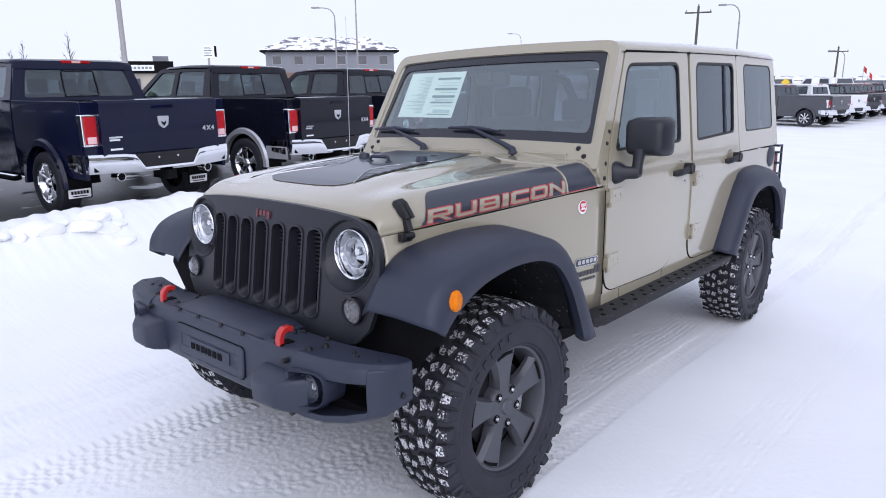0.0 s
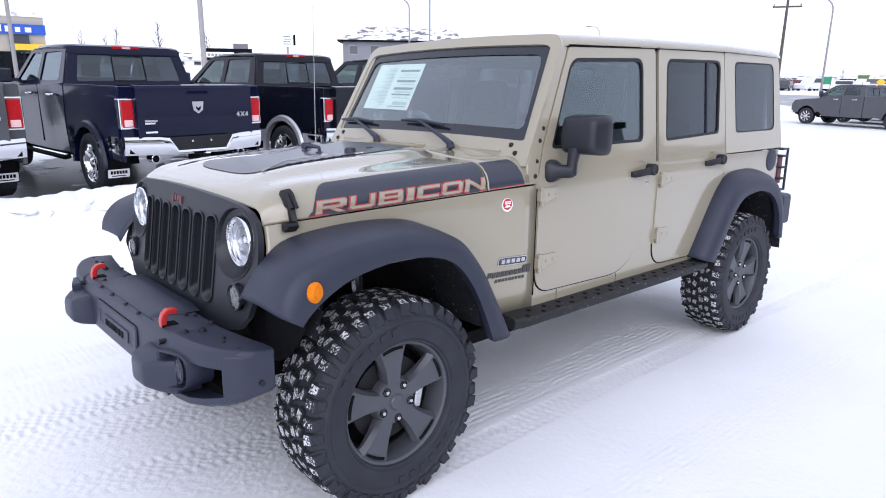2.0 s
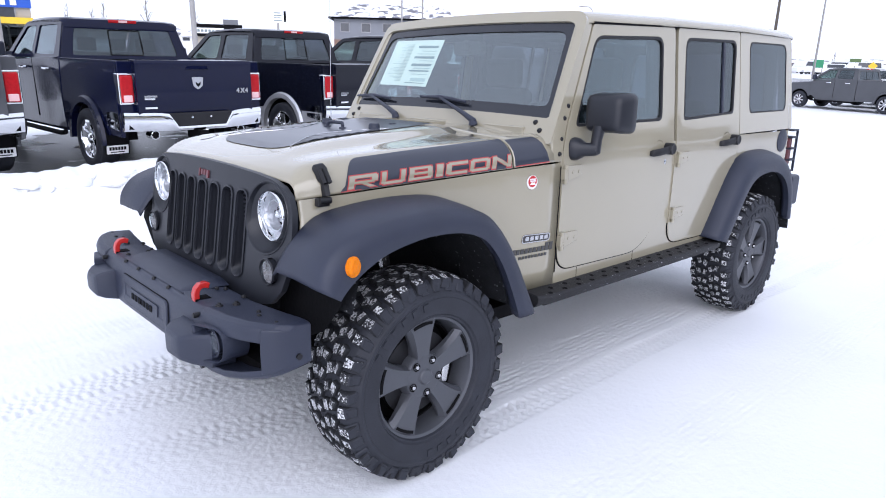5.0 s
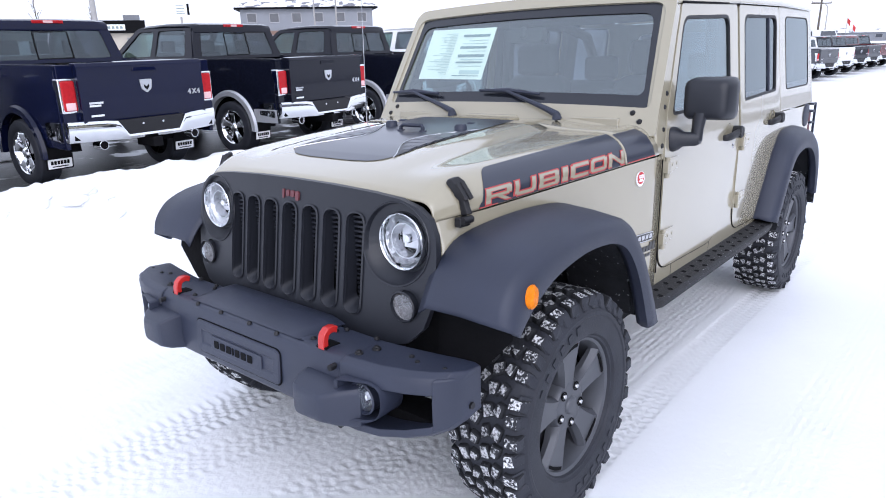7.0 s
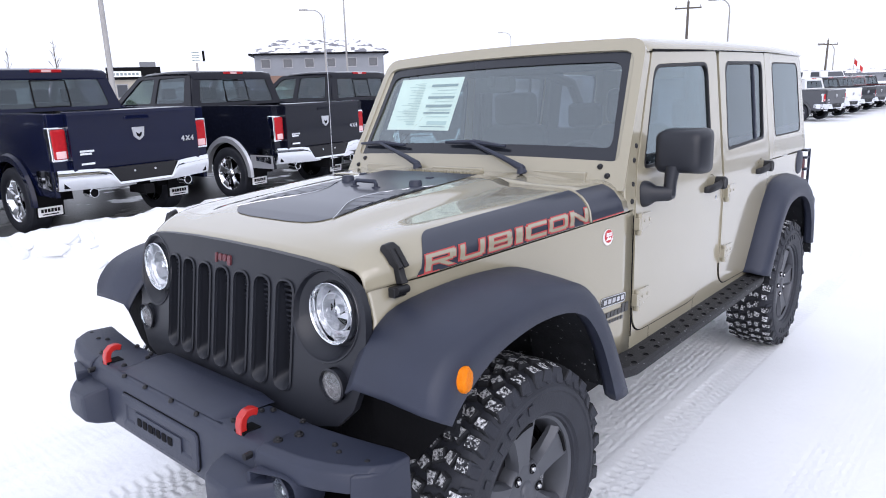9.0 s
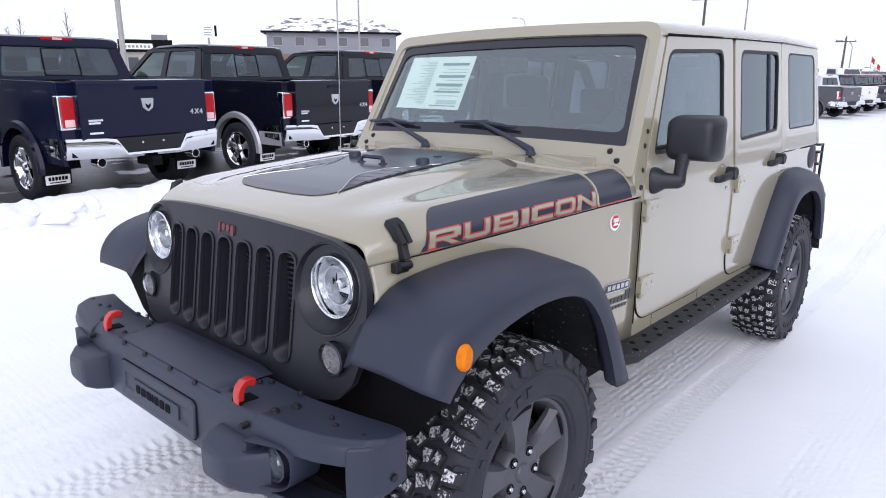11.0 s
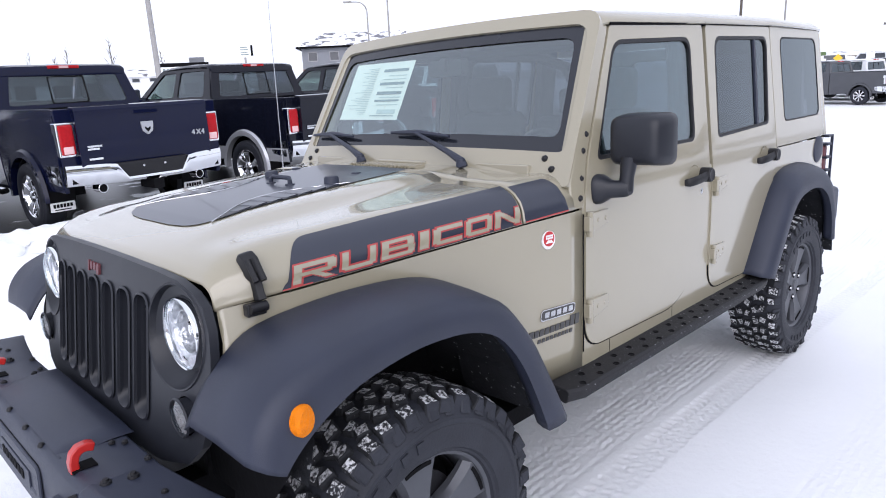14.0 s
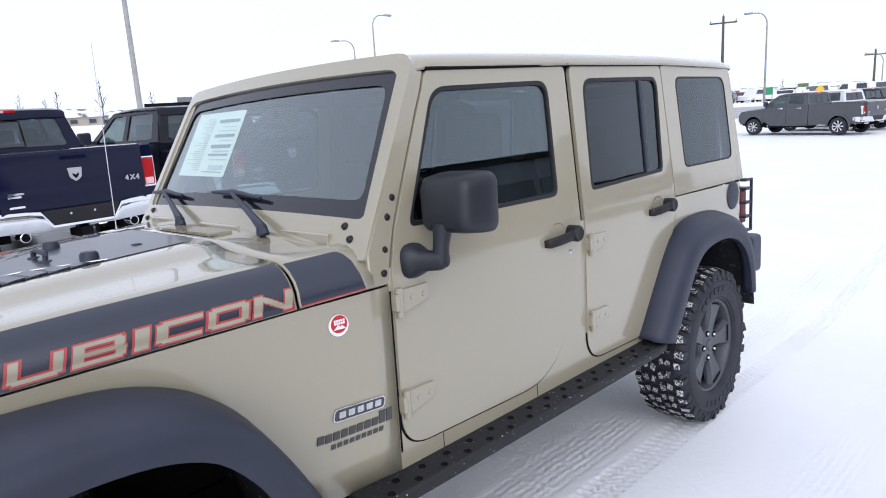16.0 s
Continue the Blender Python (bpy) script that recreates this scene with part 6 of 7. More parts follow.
    part("sliding_pane", panel(rounded([(-0.24, 1.452), (0.24, 1.452), (0.23, 1.805), (-0.23, 1.805)], 0.02), [rounded([(-0.226, 1.464), (0.226, 1.464), (0.216, 1.793), (-0.216, 1.793)], 0.02)], lambda u, v, d: (u, 2.005 + (v - 1.4) * 0.22 + d, v), 0.01), DARK, cb, smooth=False)
    rings = []
    for y, z, w0 in ((2.09, 1.895, 0.78), (2.11, 1.938, 0.79), (2.2, 1.962, 0.80), (2.8, 1.975, 0.80), (3.3, 1.958, 0.79), (3.52, 1.912, 0.77), (3.58, 1.885, 0.76)):
        rings.append([(-w0 - 0.03, y, z - 0.05), (-w0, y, z - 0.02), (-w0 * 0.8, y, z - 0.004), (0, y, z), (w0 * 0.8, y, z - 0.004), (w0, y, z - 0.02), (w0 + 0.03, y, z - 0.05), (w0, y, z - 0.08), (-w0, y, z - 0.08)])
    part("cab_roof", loft(rings), paint, th, angle=50)
    bl = part("brake_lamp", boxed(-0.20, 0.20, 2.085, 2.12, 1.902, 1.944), TAIL, th, "red high brake lamp", bevel=0.008)
    part("lamp_centre", boxed(-0.06, 0.06, 2.08, 2.09, 1.908, 1.938), TAIL_CLEAR, bl, smooth=False)
    part("windshield", slab([(-0.88, 0), (0.88, 0), (0.72, 1), (-0.72, 1)], lambda u, v, d: (u, 4.28 - 0.70 * v, 1.36 + 0.52 * v - d), 0.005), TRUCK_CLEAR, th, smooth=False).visible_shadow = False
    part("hood", loft([[(-0.93, y, z - 0.06), (-0.75, y, z), (0, y, z + 0.03), (0.75, y, z), (0.93, y, z - 0.06)] for y, z in ((4.28, 1.33), (5.0, 1.26), (5.5, 1.18), (5.66, 1.05))], closed=False), paint, th, angle=60)
    part("front_end", boxed(-0.93, 0.93, 5.58, 5.74, 0.50, 1.05), CHROME, th, "truck grille and front bumper", bevel=0.05)
    part("cab_floor", boxed(-0.88, 0.88, 2.0, 5.5, 0.46, 0.62), DARK, th, smooth=False)
    part("engine_bay", boxed(-0.55, 0.55, 4.3, 5.55, 0.6, 1.15), DARK, th, smooth=False)
    part("dashboard", boxed(-0.85, 0.85, 4.0, 4.28, 1.0, 1.36), SEAT, th, smooth=False)
    for x in (-0.42, 0.42):
        for y in (2.35, 3.30):
            st = part("seat", boxed(x - 0.25, x + 0.25, y, y + 0.14, 0.8, 1.50), SEAT, th, bevel=0.04)
            part("head_restraint", boxed(x - 0.13, x + 0.13, y, y + 0.09, 1.51, 1.70), SEAT, st, bevel=0.03)
    for s in (-1, 1):
        part("wheel_house", loft([[(s * x, wy + 0.48 * math.cos(a), 0.40 + 0.48 * math.sin(a)) for a in np.linspace(math.pi, 0, 13)] for x in (0.55, 0.93)], closed=False), DARK, th)
        part("wheel_house", loft([[(s * x, 4.82 + 0.48 * math.cos(a), 0.40 + 0.48 * math.sin(a)) for a in np.linspace(math.pi, 0, 13)] for x in (0.55, 0.93)], closed=False), DARK, th)
    first = None
    for yy in (wy, 4.82):
        for s in (-1, 1):
            if first is None:
                first = truck_wheel(th, not steel)
                first.matrix_basis = pose(s * 0.87, yy, 0.40, 0, 0, -90 if s < 0 else 90)
            else:
                copy_thing(first, pose(s * 0.87, yy + (longer if yy > 2 else 0), 0.40, 0, 30 * yy, -90 if s < 0 else 90))
    if longer:  # a long bed: all ahead of the wheel arch moves on
        for ob in th.children_recursive:
            if ob.parent is th and ob.name.startswith("wheel") and not ob.name.startswith("wheel_house") or ob.parent.name.startswith("wheel") or ob.name.startswith("drive_badge"):
                continue
            for v in ob.data.vertices:
                if v.co.y > 1.75:
                    v.co.y += longer
    return th


def truck_wheel(parent, chrome):
    """Face to -y, centred."""
    mt = CHROME if chrome else STEEL
    w = part("wheel", turned([(0.20, 0.03), (0.235, -0.10), (0.255, -0.125), (0.262, -0.12), (0.255, 0.12), (0.20, 0.03)], (0, 0, 0), segs=40), mt, parent, "bright alloy wheel")
    part("tyre", turned([(0.252, -0.12), (0.275, -0.138), (0.33, -0.142), (0.375, -0.130), (0.395, -0.105), (0.40, 0.0), (0.395, 0.105), (0.375, 0.130), (0.275, 0.138), (0.252, 0.12)], (0, 0, 0), segs=48), RUBBER, w, "black road tyre")
    for i in range(5 if chrome else 8):
        n = 5 if chrome else 8
        k = 1.0 if chrome else 0.6
        bm = loft([[(-a * k, -0.115 + d, z), (a * k, -0.115 + d, z), (a * k, -0.05 + d, z), (-a * k, -0.05 + d, z)] for z, a, d in ((0.03, 0.04, 0.02), (0.12, 0.038, 0.012), (0.20, 0.055, 0.0), (0.25, 0.085, 0.0))])
        bmesh.ops.transform(bm, matrix=Matrix.Rotation(2 * math.pi * i / n, 4, "Y"), verts=bm.verts)
        part("spoke", bm, mt, w, bevel=0.008)
    part("hub_cap", turned([(0.0, -0.125), (0.05, -0.122), (0.07, -0.10), (0.07, -0.04)], (0, 0, 0), segs=24), mt, w)
    part("wheel_dark", turned([(0.0, 0.0), (0.24, 0.0), (0.24, 0.02), (0.0, 0.02)], (0, 0, 0), segs=24), DARK, w)
    return w


LOT = -0.09
navy = truck("pickup_truck", "dark navy crew-cab pickup with chrome bumper, parked on wet asphalt", NAVY, pose(2.168, 6.02, -0.041, 0, 0, 4.97))
copy_a = truck("pickup_truck", "black crew-cab pickup with silver wheel flares and chrome bumper", BLACKP, pose(5.197, 6.27, -0.075, 0, 0, 6.46), SILVERP, SILVERP)
gz = truck("pickup_truck", "dark grey crew-cab pickup with chrome bumper, beside the snow bank", GREYP, pose(-0.73, 6.08, -0.01, 0, 0, 5))
copy_thing(copy_a, pose(8.30, 6.55, LOT, 0, 0, 6))["label"] = "black crew-cab pickup parked in a row with others"
truck("pickup_truck", "white crew-cab pickup at the far end of the row", WHITEP, pose(11.5, 6.85, LOT, 0, 0, 6))
# the second row, across the lot, which falls away a little
FAR_ROW = (34.5, 4.87)
for k, (p, lab) in enumerate(((GREYP, "dark grey heavy pickup with steel wheels, parked on snow"), (WHITEP, "white crew-cab pickup in a row across the snow"), (BLACKP, "black crew-cab pickup in a far row"), (GREYP, "dark grey crew-cab pickup in a far row"), (MAROON, "maroon pickup in a far row"), (BLACKP, "black pickup at the end of a far row"))):
    truck("pickup_truck", lab, p, pose(FAR_ROW[0] + 3.2 * k, FAR_ROW[1] - 0.14 * k, -0.62, 0, 0, -16.4), steel=k == 0, group="far row of pickups", longer=0.65 if k == 0 else 0.0)
# the row along the dealership, behind the walk
for k in range(8):
    copy_thing((gz, copy_a, navy, copy_a)[k % 4], pose(4.0 + 3.6 * k, -13.0, 0, 0, 0, 180))["label"] = "dark crew-cab pickup parked before the dealership"

# ---- ground: one sheet of snow, packed and rutted near the vehicle ----
def lean_z(x, y):
    return -(GX * (x - DIP.x) + GY * (y - DIP.y))


def waves(x, y, seed, size, octaves=3):
    """Smooth random relief on the plane."""
    r = np.random.RandomState(seed)
    out, amp = np.zeros_like(x), 1.0
    for o in range(octaves):
        for _ in range(5):
            a, ph = r.uniform(0, 2 * np.pi), r.uniform(0, 2 * np.pi)
            k = 2 * np.pi / (size / 2 ** o) * r.uniform(0.6, 1.4)
            out += amp * np.sin(k * (x * np.cos(a) + y * np.sin(a)) + ph)
        amp *= 0.5
    return out / 8


def ground_z(x, y):
    dx = np.maximum(np.maximum(-0.9 - x, x - 3.8), 0)
    dy = np.maximum(np.maximum(-1.1 - y, y - 1.1), 0)
    d = np.hypot(dx, dy)
    w = 1 - smoothstep(0.9, 4.0, d)
    z = lean_z(x, y) * w
    # ploughed bank between the vehicle and the first row
    line = 4.95 + 0.25 * np.sin(x * 0.7) + 0.06 * x
    bank = np.exp(-((y - line) / 0.75) ** 2) * (1 - smoothstep(3.2, 6.5, x)) * smoothstep(-30, -18, x)
    lumps = 0.5 + 0.5 * waves(x, y, 5, 0.9, 4)
    z = z + bank * (0.20 + 0.24 * lumps)
    far = smoothstep(2.5, 8, d)
    z = z - 0.09 * smoothstep(5.3, 6.2, y) * (1 - smoothstep(13, 17, y)) * (1 - smoothstep(14, 18, x)) * smoothstep(-16, -10, x)
    z = z + 0.012 * waves(x, y, 1, 1.6) + 0.03 * far * waves(x, y, 2, 5.0) * (1 - smoothstep(20, 60, np.hypot(x, y)))
    z = z + 2.3 * smoothstep(56, 80, y) * smoothstep(11, 19, x) * (1 - smoothstep(36, 50, x))
    return z - 0.64 * smoothstep(9, 30, x) * (1 - smoothstep(50, 75, x)) * (1 - smoothstep(16, 26, y))


def ruts(x, y):
    """Wheel tracks with a pressed tread pattern: depth below the snow."""
    out = np.zeros_like(x)
    # y at x = 0, slope, width, from x, to x, phase, lugs or ribs, strength
    for y0, slope, width, x0, x1, ph, lugs, force in ((-0.79, 0.0, 0.150, -0.2, 12, 0.0, 1, 0.62), (0.74, 0.0, 0.27, -9, 9, 0.3, 1, 0.6), (-0.50, 0.0, 0.24, -0.2, 9, 0.7, 0, 0.24), (-1.42, -0.012, 0.21, -9, 14, 0.2, 0, 0.14), (0.30, -0.21, 0.20, -1.5, 2.2, 0.5, 1, 0.33), (-0.15, -0.20, 0.20, -1.3, 1.8, 0.9, 1, 0.28), (1.08, -0.07, 0.22, -9, 2, 0.1, 0, 0.35), (1.5, 0.05, 0.25, -9, 3, 0.4, 0, 0.5), (-2.9, -0.05, 0.25, -9, 14, 0.6, 1, 0.35)):
        v = y - (y0 + slope * x + 0.02 * np.sin(x * 0.9 + ph * 6))
        inside = (1 - smoothstep(width * 0.45, width * 0.55, np.abs(v))) * smoothstep(x0, x0 + 0.6, x) * (1 - smoothstep(x1 - 2, x1, x))
        if lugs:
            outer = smoothstep(width * 0.20, width * 0.26, np.abs(v))
            shoulder = 0.5 + 0.5 * np.tanh(5 * np.sin(2 * np.pi * (x / 0.050 + 0.25 * np.sign(v))))
            middle = 0.5 + 0.5 * np.tanh(5 * np.sin(2 * np.pi * (x / 0.050 + 7 * v)) * np.cos(2 * np.pi * v / 0.075))
            tread = outer * shoulder + (1 - outer) * middle
            depth = 0.004 + 0.014 * tread
        else:
            depth = 0.005 + 0.013 * (0.5 + 0.5 * np.tanh(3 * np.cos(2 * np.pi * v / (width / 6.5))))
        edge = np.exp(-((np.abs(v) - width * 0.62) / 0.03) ** 2) * inside
        worn = force * (0.45 + 0.55 * np.clip(waves(x, y, 11 + int(ph * 10), 1.3) * 1.6 + 0.5, 0, 1))
        out = np.maximum(out, inside * depth * worn) - edge * 0.005 * worn
    return out


def axis(lo, hi, step, reach, growth=1.16):
    mid = list(np.arange(lo, hi + step / 2, step))
    s, v, left, right = step, 0, [], []
    a, b = lo, hi
    while b < reach:
        s *= growth
        a, b = a - s, b + s
        left.append(a)
        right.append(b)
    return np.array(left[::-1] + mid + right)


gxs, gys = axis(-1.8, 4.4, 0.0098, 2500, 1.07), axis(-1.75, 0.75, 0.0092, 2500, 1.07)
XX, YY = np.meshgrid(gxs, gys)
DEPTH = ruts(XX, YY)
ZZ = ground_z(XX, YY) - DEPTH
rough = np.random.RandomState(3).normal(0, 1, XX.shape)
near = 1 - smoothstep(4, 9, np.hypot(XX - 1.5, YY + 0.5))
under = smoothstep(-0.72, -0.52, YY) * (1 - smoothstep(0.5, 0.8, YY)) * smoothstep(-0.9, 0.2, XX)
ZZ = ZZ + near * (0.0006 + 0.0018 * np.clip(DEPTH / 0.012, 0, 1) + 0.0013 * under) * rough
nyv, nxv = XX.shape
gm = bpy.data.meshes.new("ground")
gm.vertices.add(nxv * nyv)
gm.vertices.foreach_set("co", np.stack([XX, YY, ZZ], -1).astype(np.float32).ravel())
idx = np.arange(nxv * nyv).reshape(nyv, nxv)
quads = np.stack([idx[:-1, :-1], idx[:-1, 1:], idx[1:, 1:], idx[1:, :-1]], -1).reshape(-1, 4)
gm.loops.add(quads.size)
gm.loops.foreach_set("vertex_index", quads.ravel().astype(np.int32))
gm.polygons.add(len(quads))
gm.polygons.foreach_set("loop_start", np.arange(0, quads.size, 4, dtype=np.int32))
gm.update(calc_edges=True)
gm.polygons.foreach_set("use_smooth", np.ones(len(quads), dtype=bool))
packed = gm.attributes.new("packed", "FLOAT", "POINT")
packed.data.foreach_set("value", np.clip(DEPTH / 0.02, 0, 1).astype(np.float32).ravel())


def snow_material():
    m = bpy.data.materials.new("packed_snow")
    m.use_nodes = True
    t = m.node_tree
    b = t.nodes["Principled BSDF"]
    tc = t.nodes.new("ShaderNodeTexCoord")

    def noise_node(scale, detail=5):
        n = t.nodes.new("ShaderNodeTexNoise")
        n.inputs["Scale"].default_value, n.inputs["Detail"].default_value = scale, detail
        t.links.new(tc.outputs["Object"], n.inputs["Vector"])
        return n.outputs["Fac"]

    def ramp(fac, *stops):
        r = t.nodes.new("ShaderNodeValToRGB")
        while len(r.color_ramp.elements) < len(stops):
            r.color_ramp.elements.new(0.5)
        for e, (p, c) in zip(r.color_ramp.elements, stops):
            e.position, e.color = p, (*c, 1)
        t.links.new(fac, r.inputs[0])
        return r.outputs[0]

    def math_node(op, a, bb):
        n = t.nodes.new("ShaderNodeMath")
        n.operation = op
        for i, v in enumerate((a, bb)):
            if isinstance(v, (int, float)):
                n.inputs[i].default_value = v
            else:
                t.links.new(v, n.inputs[i])
        return n.outputs[0]
    snow = ramp(noise_node(0.8), (0.3, (0.80, 0.815, 0.835)), (0.7, (0.86, 0.87, 0.885)))
    grit = ramp(noise_node(38, 3), (0.70, (0, 0, 0)), (0.78, (1, 1, 1)))
    mix = t.nodes.new("ShaderNodeMix")
    mix.data_type = "RGBA"
    t.links.new(math_node("MULTIPLY", grit, 0.10), mix.inputs[0])
    t.links.new(snow, mix.inputs[6])
    mix.inputs[7].default_value = (0.45, 0.44, 0.43, 1)
    # pressed snow in the tracks: the deeper the rut, the greyer its colour
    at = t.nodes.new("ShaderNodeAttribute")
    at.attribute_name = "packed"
    rut_grey = t.nodes.new("ShaderNodeMix")
    rut_grey.data_type = "RGBA"
    t.links.new(math_node("MULTIPLY", at.outputs["Fac"], math_node("MULTIPLY", noise_node(24, 4), 0.9)), rut_grey.inputs[0])
    t.links.new(mix.outputs[2], rut_grey.inputs[6])
    rut_grey.inputs[7].default_value = (0.56, 0.575, 0.60, 1)
    mix = rut_grey
    # bare wet asphalt under the first row of trucks
    sep = t.nodes.new("ShaderNodeSeparateXYZ")
    t.links.new(tc.outputs["Object"], sep.inputs[0])
    patch = noise_node(0.9, 4)

    def band(v, lo, hi, soft):
        a = math_node("DIVIDE", math_node("SUBTRACT", v, lo), soft)
        c = math_node("DIVIDE", math_node("SUBTRACT", hi, v), soft)
        return math_node("MINIMUM", a, c)
    reach = math_node("MINIMUM", band(sep.outputs[0], -5.0, 15.0, 1.0), band(sep.outputs[1], 6.1, 12.5, 0.8))
    wet = math_node("ADD", math_node("MINIMUM", reach, 1.0), math_node("MULTIPLY", math_node("SUBTRACT", noise_node(1.3, 6), 0.52), 4.2))
    # unseen dark band behind the walk, added for the doors to mirror
    mirror_lane = math_node("ADD", math_node("MINIMUM", band(sep.outputs[0], -14.0, 42.0, 2.0), band(sep.outputs[1], -16.5, -6.2, 0.8)), math_node("MULTIPLY", math_node("SUBTRACT", patch, 0.5), 4.0))
    wet = math_node("MAXIMUM", wet, mirror_lane)
    wetm = ramp(wet, (0.42, (0, 0, 0)), (0.58, (1, 1, 1)))
    road = math_node("MINIMUM", 1.0, math_node("MAXIMUM", 0.0, math_node("MULTIPLY", band(sep.outputs[1], 38.0, 54.0, 3.0), 1.0)))
    road = math_node("MAXIMUM", road, math_node("MINIMUM", 1.0, math_node("MAXIMUM", 0.0, math_node("MINIMUM", band(sep.outputs[0], 52.0, 74.0, 3.0), band(sep.outputs[1], -60.0, 40.0, 3.0)))))
    roadm = ramp(math_node("ADD", road, math_node("MULTIPLY", math_node("SUBTRACT", patch, 0.6), 2.0)), (0.3, (0, 0, 0)), (0.7, (1, 1, 1)))
    dark = math_node("MAXIMUM", wetm, math_node("MULTIPLY", roadm, 0.7))
    mix2 = t.nodes.new("ShaderNodeMix")
    mix2.data_type = "RGBA"
    t.links.new(dark, mix2.inputs[0])
    t.links.new(mix.outputs[2], mix2.inputs[6])
    mix2.inputs[7].default_value = (0.022, 0.022, 0.025, 1)
    t.links.new(mix2.outputs[2], b.inputs["Base Color"])
    rr = t.nodes.new("ShaderNodeMapRange")
    t.links.new(dark, rr.inputs[0])
    rr.inputs[3].default_value, rr.inputs[4].default_value = 0.62, 0.34
    b.inputs["Specular IOR Level"].default_value = 0.35
    t.links.new(rr.outputs[0], b.inputs["Roughness"])
    b.inputs["Subsurface Weight"].default_value = 0.0
    bu = t.nodes.new("ShaderNodeBump")
    bu.inputs["Strength"].default_value, bu.inputs["Distance"].default_value = 0.30, 0.012
    bn = math_node("ADD", noise_node(26, 8), math_node("MULTIPLY", noise_node(120, 4), 0.45))
    t.links.new(bn, bu.inputs["Height"])
    t.links.new(bu.outputs[0], b.inputs["Normal"])
    return m


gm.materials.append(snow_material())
ground = tagged(new("ground", gm), "packed white snow with wheel tracks and a patch of wet asphalt", "ground", kind="structure")

# broken slabs and lumps along the ploughed bank
chunk_rng = random.Random(21)
CHUNKS = (0.55, 4.72)
bm = bmesh.new()
for _ in range(16):
    x, y = chunk_rng.gauss(CHUNKS[0], 0.42), chunk_rng.gauss(CHUNKS[1], 0.10)
    r = chunk_rng.uniform(0.06, 0.19)
    z = float(ground_z(np.array([x]), np.array([y]))[0])
    made = bmesh.ops.create_icosphere(bm, subdivisions=3, radius=1.0)["verts"]
    turn = Matrix.Translation((x, y, z - r * 0.16)) @ Matrix.Rotation(chunk_rng.uniform(0, 6.3), 4, "Z") @ Matrix.Rotation(chunk_rng.uniform(-0.45, 0.45), 4, "X") @ Matrix.Diagonal((r * chunk_rng.uniform(1.0, 1.6), r, r * chunk_rng.uniform(0.45, 0.65), 1))
    cuts = [(Vector((chunk_rng.gauss(0, 1), chunk_rng.gauss(0, 1), chunk_rng.gauss(0, 1))).normalized(), chunk_rng.uniform(0.45, 0.8)) for _ in range(9)]
    for v in made:
        p = v.co.copy()
        for n, d in cuts:  # broken faces
            over = p.dot(n) - d
            if over > 0:
                p -= n * over * 0.9
        v.co = turn @ (p * (1 + chunk_rng.uniform(-0.02, 0.02)))
tagged(part("snow_lumps", bm, material("loose_snow", (0.86, 0.865, 0.87), 0.65, 0, 0.03, 4, 60, 0.4, 40), angle=70), "broken lumps of ploughed white snow along the bank", "snow", kind="stuff")

# ---- poles, lamps, far buildings ----
POLE = material("weathered_grey_pole", (0.30, 0.29, 0.28), 0.7, 0, 0.15, 2, 40)
WOOD = material("dark_pole_wood", (0.10, 0.085, 0.07), 0.8, 0, 0.2, 2, 40)
CLAD = material("grey_building_cladding", (0.20, 0.21, 0.23), 0.7, 0, 0.1, 0.4, 8)
BROWN = material("brown_building_brick", (0.20, 0.12, 0.09), 0.8, 0, 0.15, 0.5, 10)
BEIGE = material("pale_building_wall", (0.42, 0.38, 0.32), 0.8, 0, 0.1, 0.4, 8)
SNOWROOF = material("snowy_roof", (0.82, 0.83, 0.85), 0.7, 0, 0.04, 0.3, 5, second=(0.16, 0.16, 0.18), cover=0.48)
BLUE = material("blue_sign", (0.02, 0.09, 0.45), 0.4)
YELLOW = material("yellow_fascia", (0.75, 0.50, 0.03), 0.5)
GREEN = material("green_road_sign", (0.02, 0.22, 0.10), 0.5)
OLIVE = material("dull_green_sign", (0.10, 0.16, 0.06), 0.5)
TWIG = material("bare_twigs", (0.10, 0.085, 0.075), 0.9, 0, 0.2, 2, 30)
FRAME = material("dull_window_frame", (0.30, 0.30, 0.31), 0.6)
PANE = material("dark_window_pane", (0.05, 0.055, 0.065), 0.12, 0, 0.3, 0.5, 3)
DARKWIN = glass("building_glass", (0.2, 0.22, 0.25), 0.3)


def street_lamp(x, y, h, turn, reach=2.2):
    th = empty("street_lamp", pose(x, y, 0, 0, 0, turn), "tall grey street lamp with a curved arm", "street lamp", "street lamps")
    bend = [(reach * (1 - math.cos(a)) * 0.5, 0, h - 1.1 + 1.1 * math.sin(a)) for a in np.linspace(0, math.pi / 2, 7)]
    part("pole", rod([(0, 0, 0), (0, 0, h * 0.6)] + bend + [(reach * 0.8, 0, h + 0.02)], [0.10, 0.08] + [0.062] * 4 + [0.052] * 4, 10), POLE, th)
    part("lamp_head", boxed(reach * 0.72, reach + 0.25, -0.14, 0.14, h - 0.05, h + 0.12), POLE, th, bevel=0.04)
    return th


def power_pole(x, y, h, turn):
    th = empty("power_pole", pose(x, y, 0, 0, 0, turn), "dark wooden power pole with a crossarm", "power pole", "power poles")
    part("pole", rod([(0, 0, 0), (0, 0, h)], [0.17, 0.11], 10), WOOD, th)
    part("crossarm", boxed(-0.06, 0.06, -1.25, 1.25, h - 0.7, h - 0.56), WOOD, th)
    for y0 in (-1.15, 1.15, 0):
        part("insulator", turned([(0.0, 0.0), (0.05, 0.0), (0.06, 0.12), (0.03, 0.22), (0.0, 0.22)], (0, y0, h - 0.56 if y0 else h), "z", 8), POLE, th)
    return th


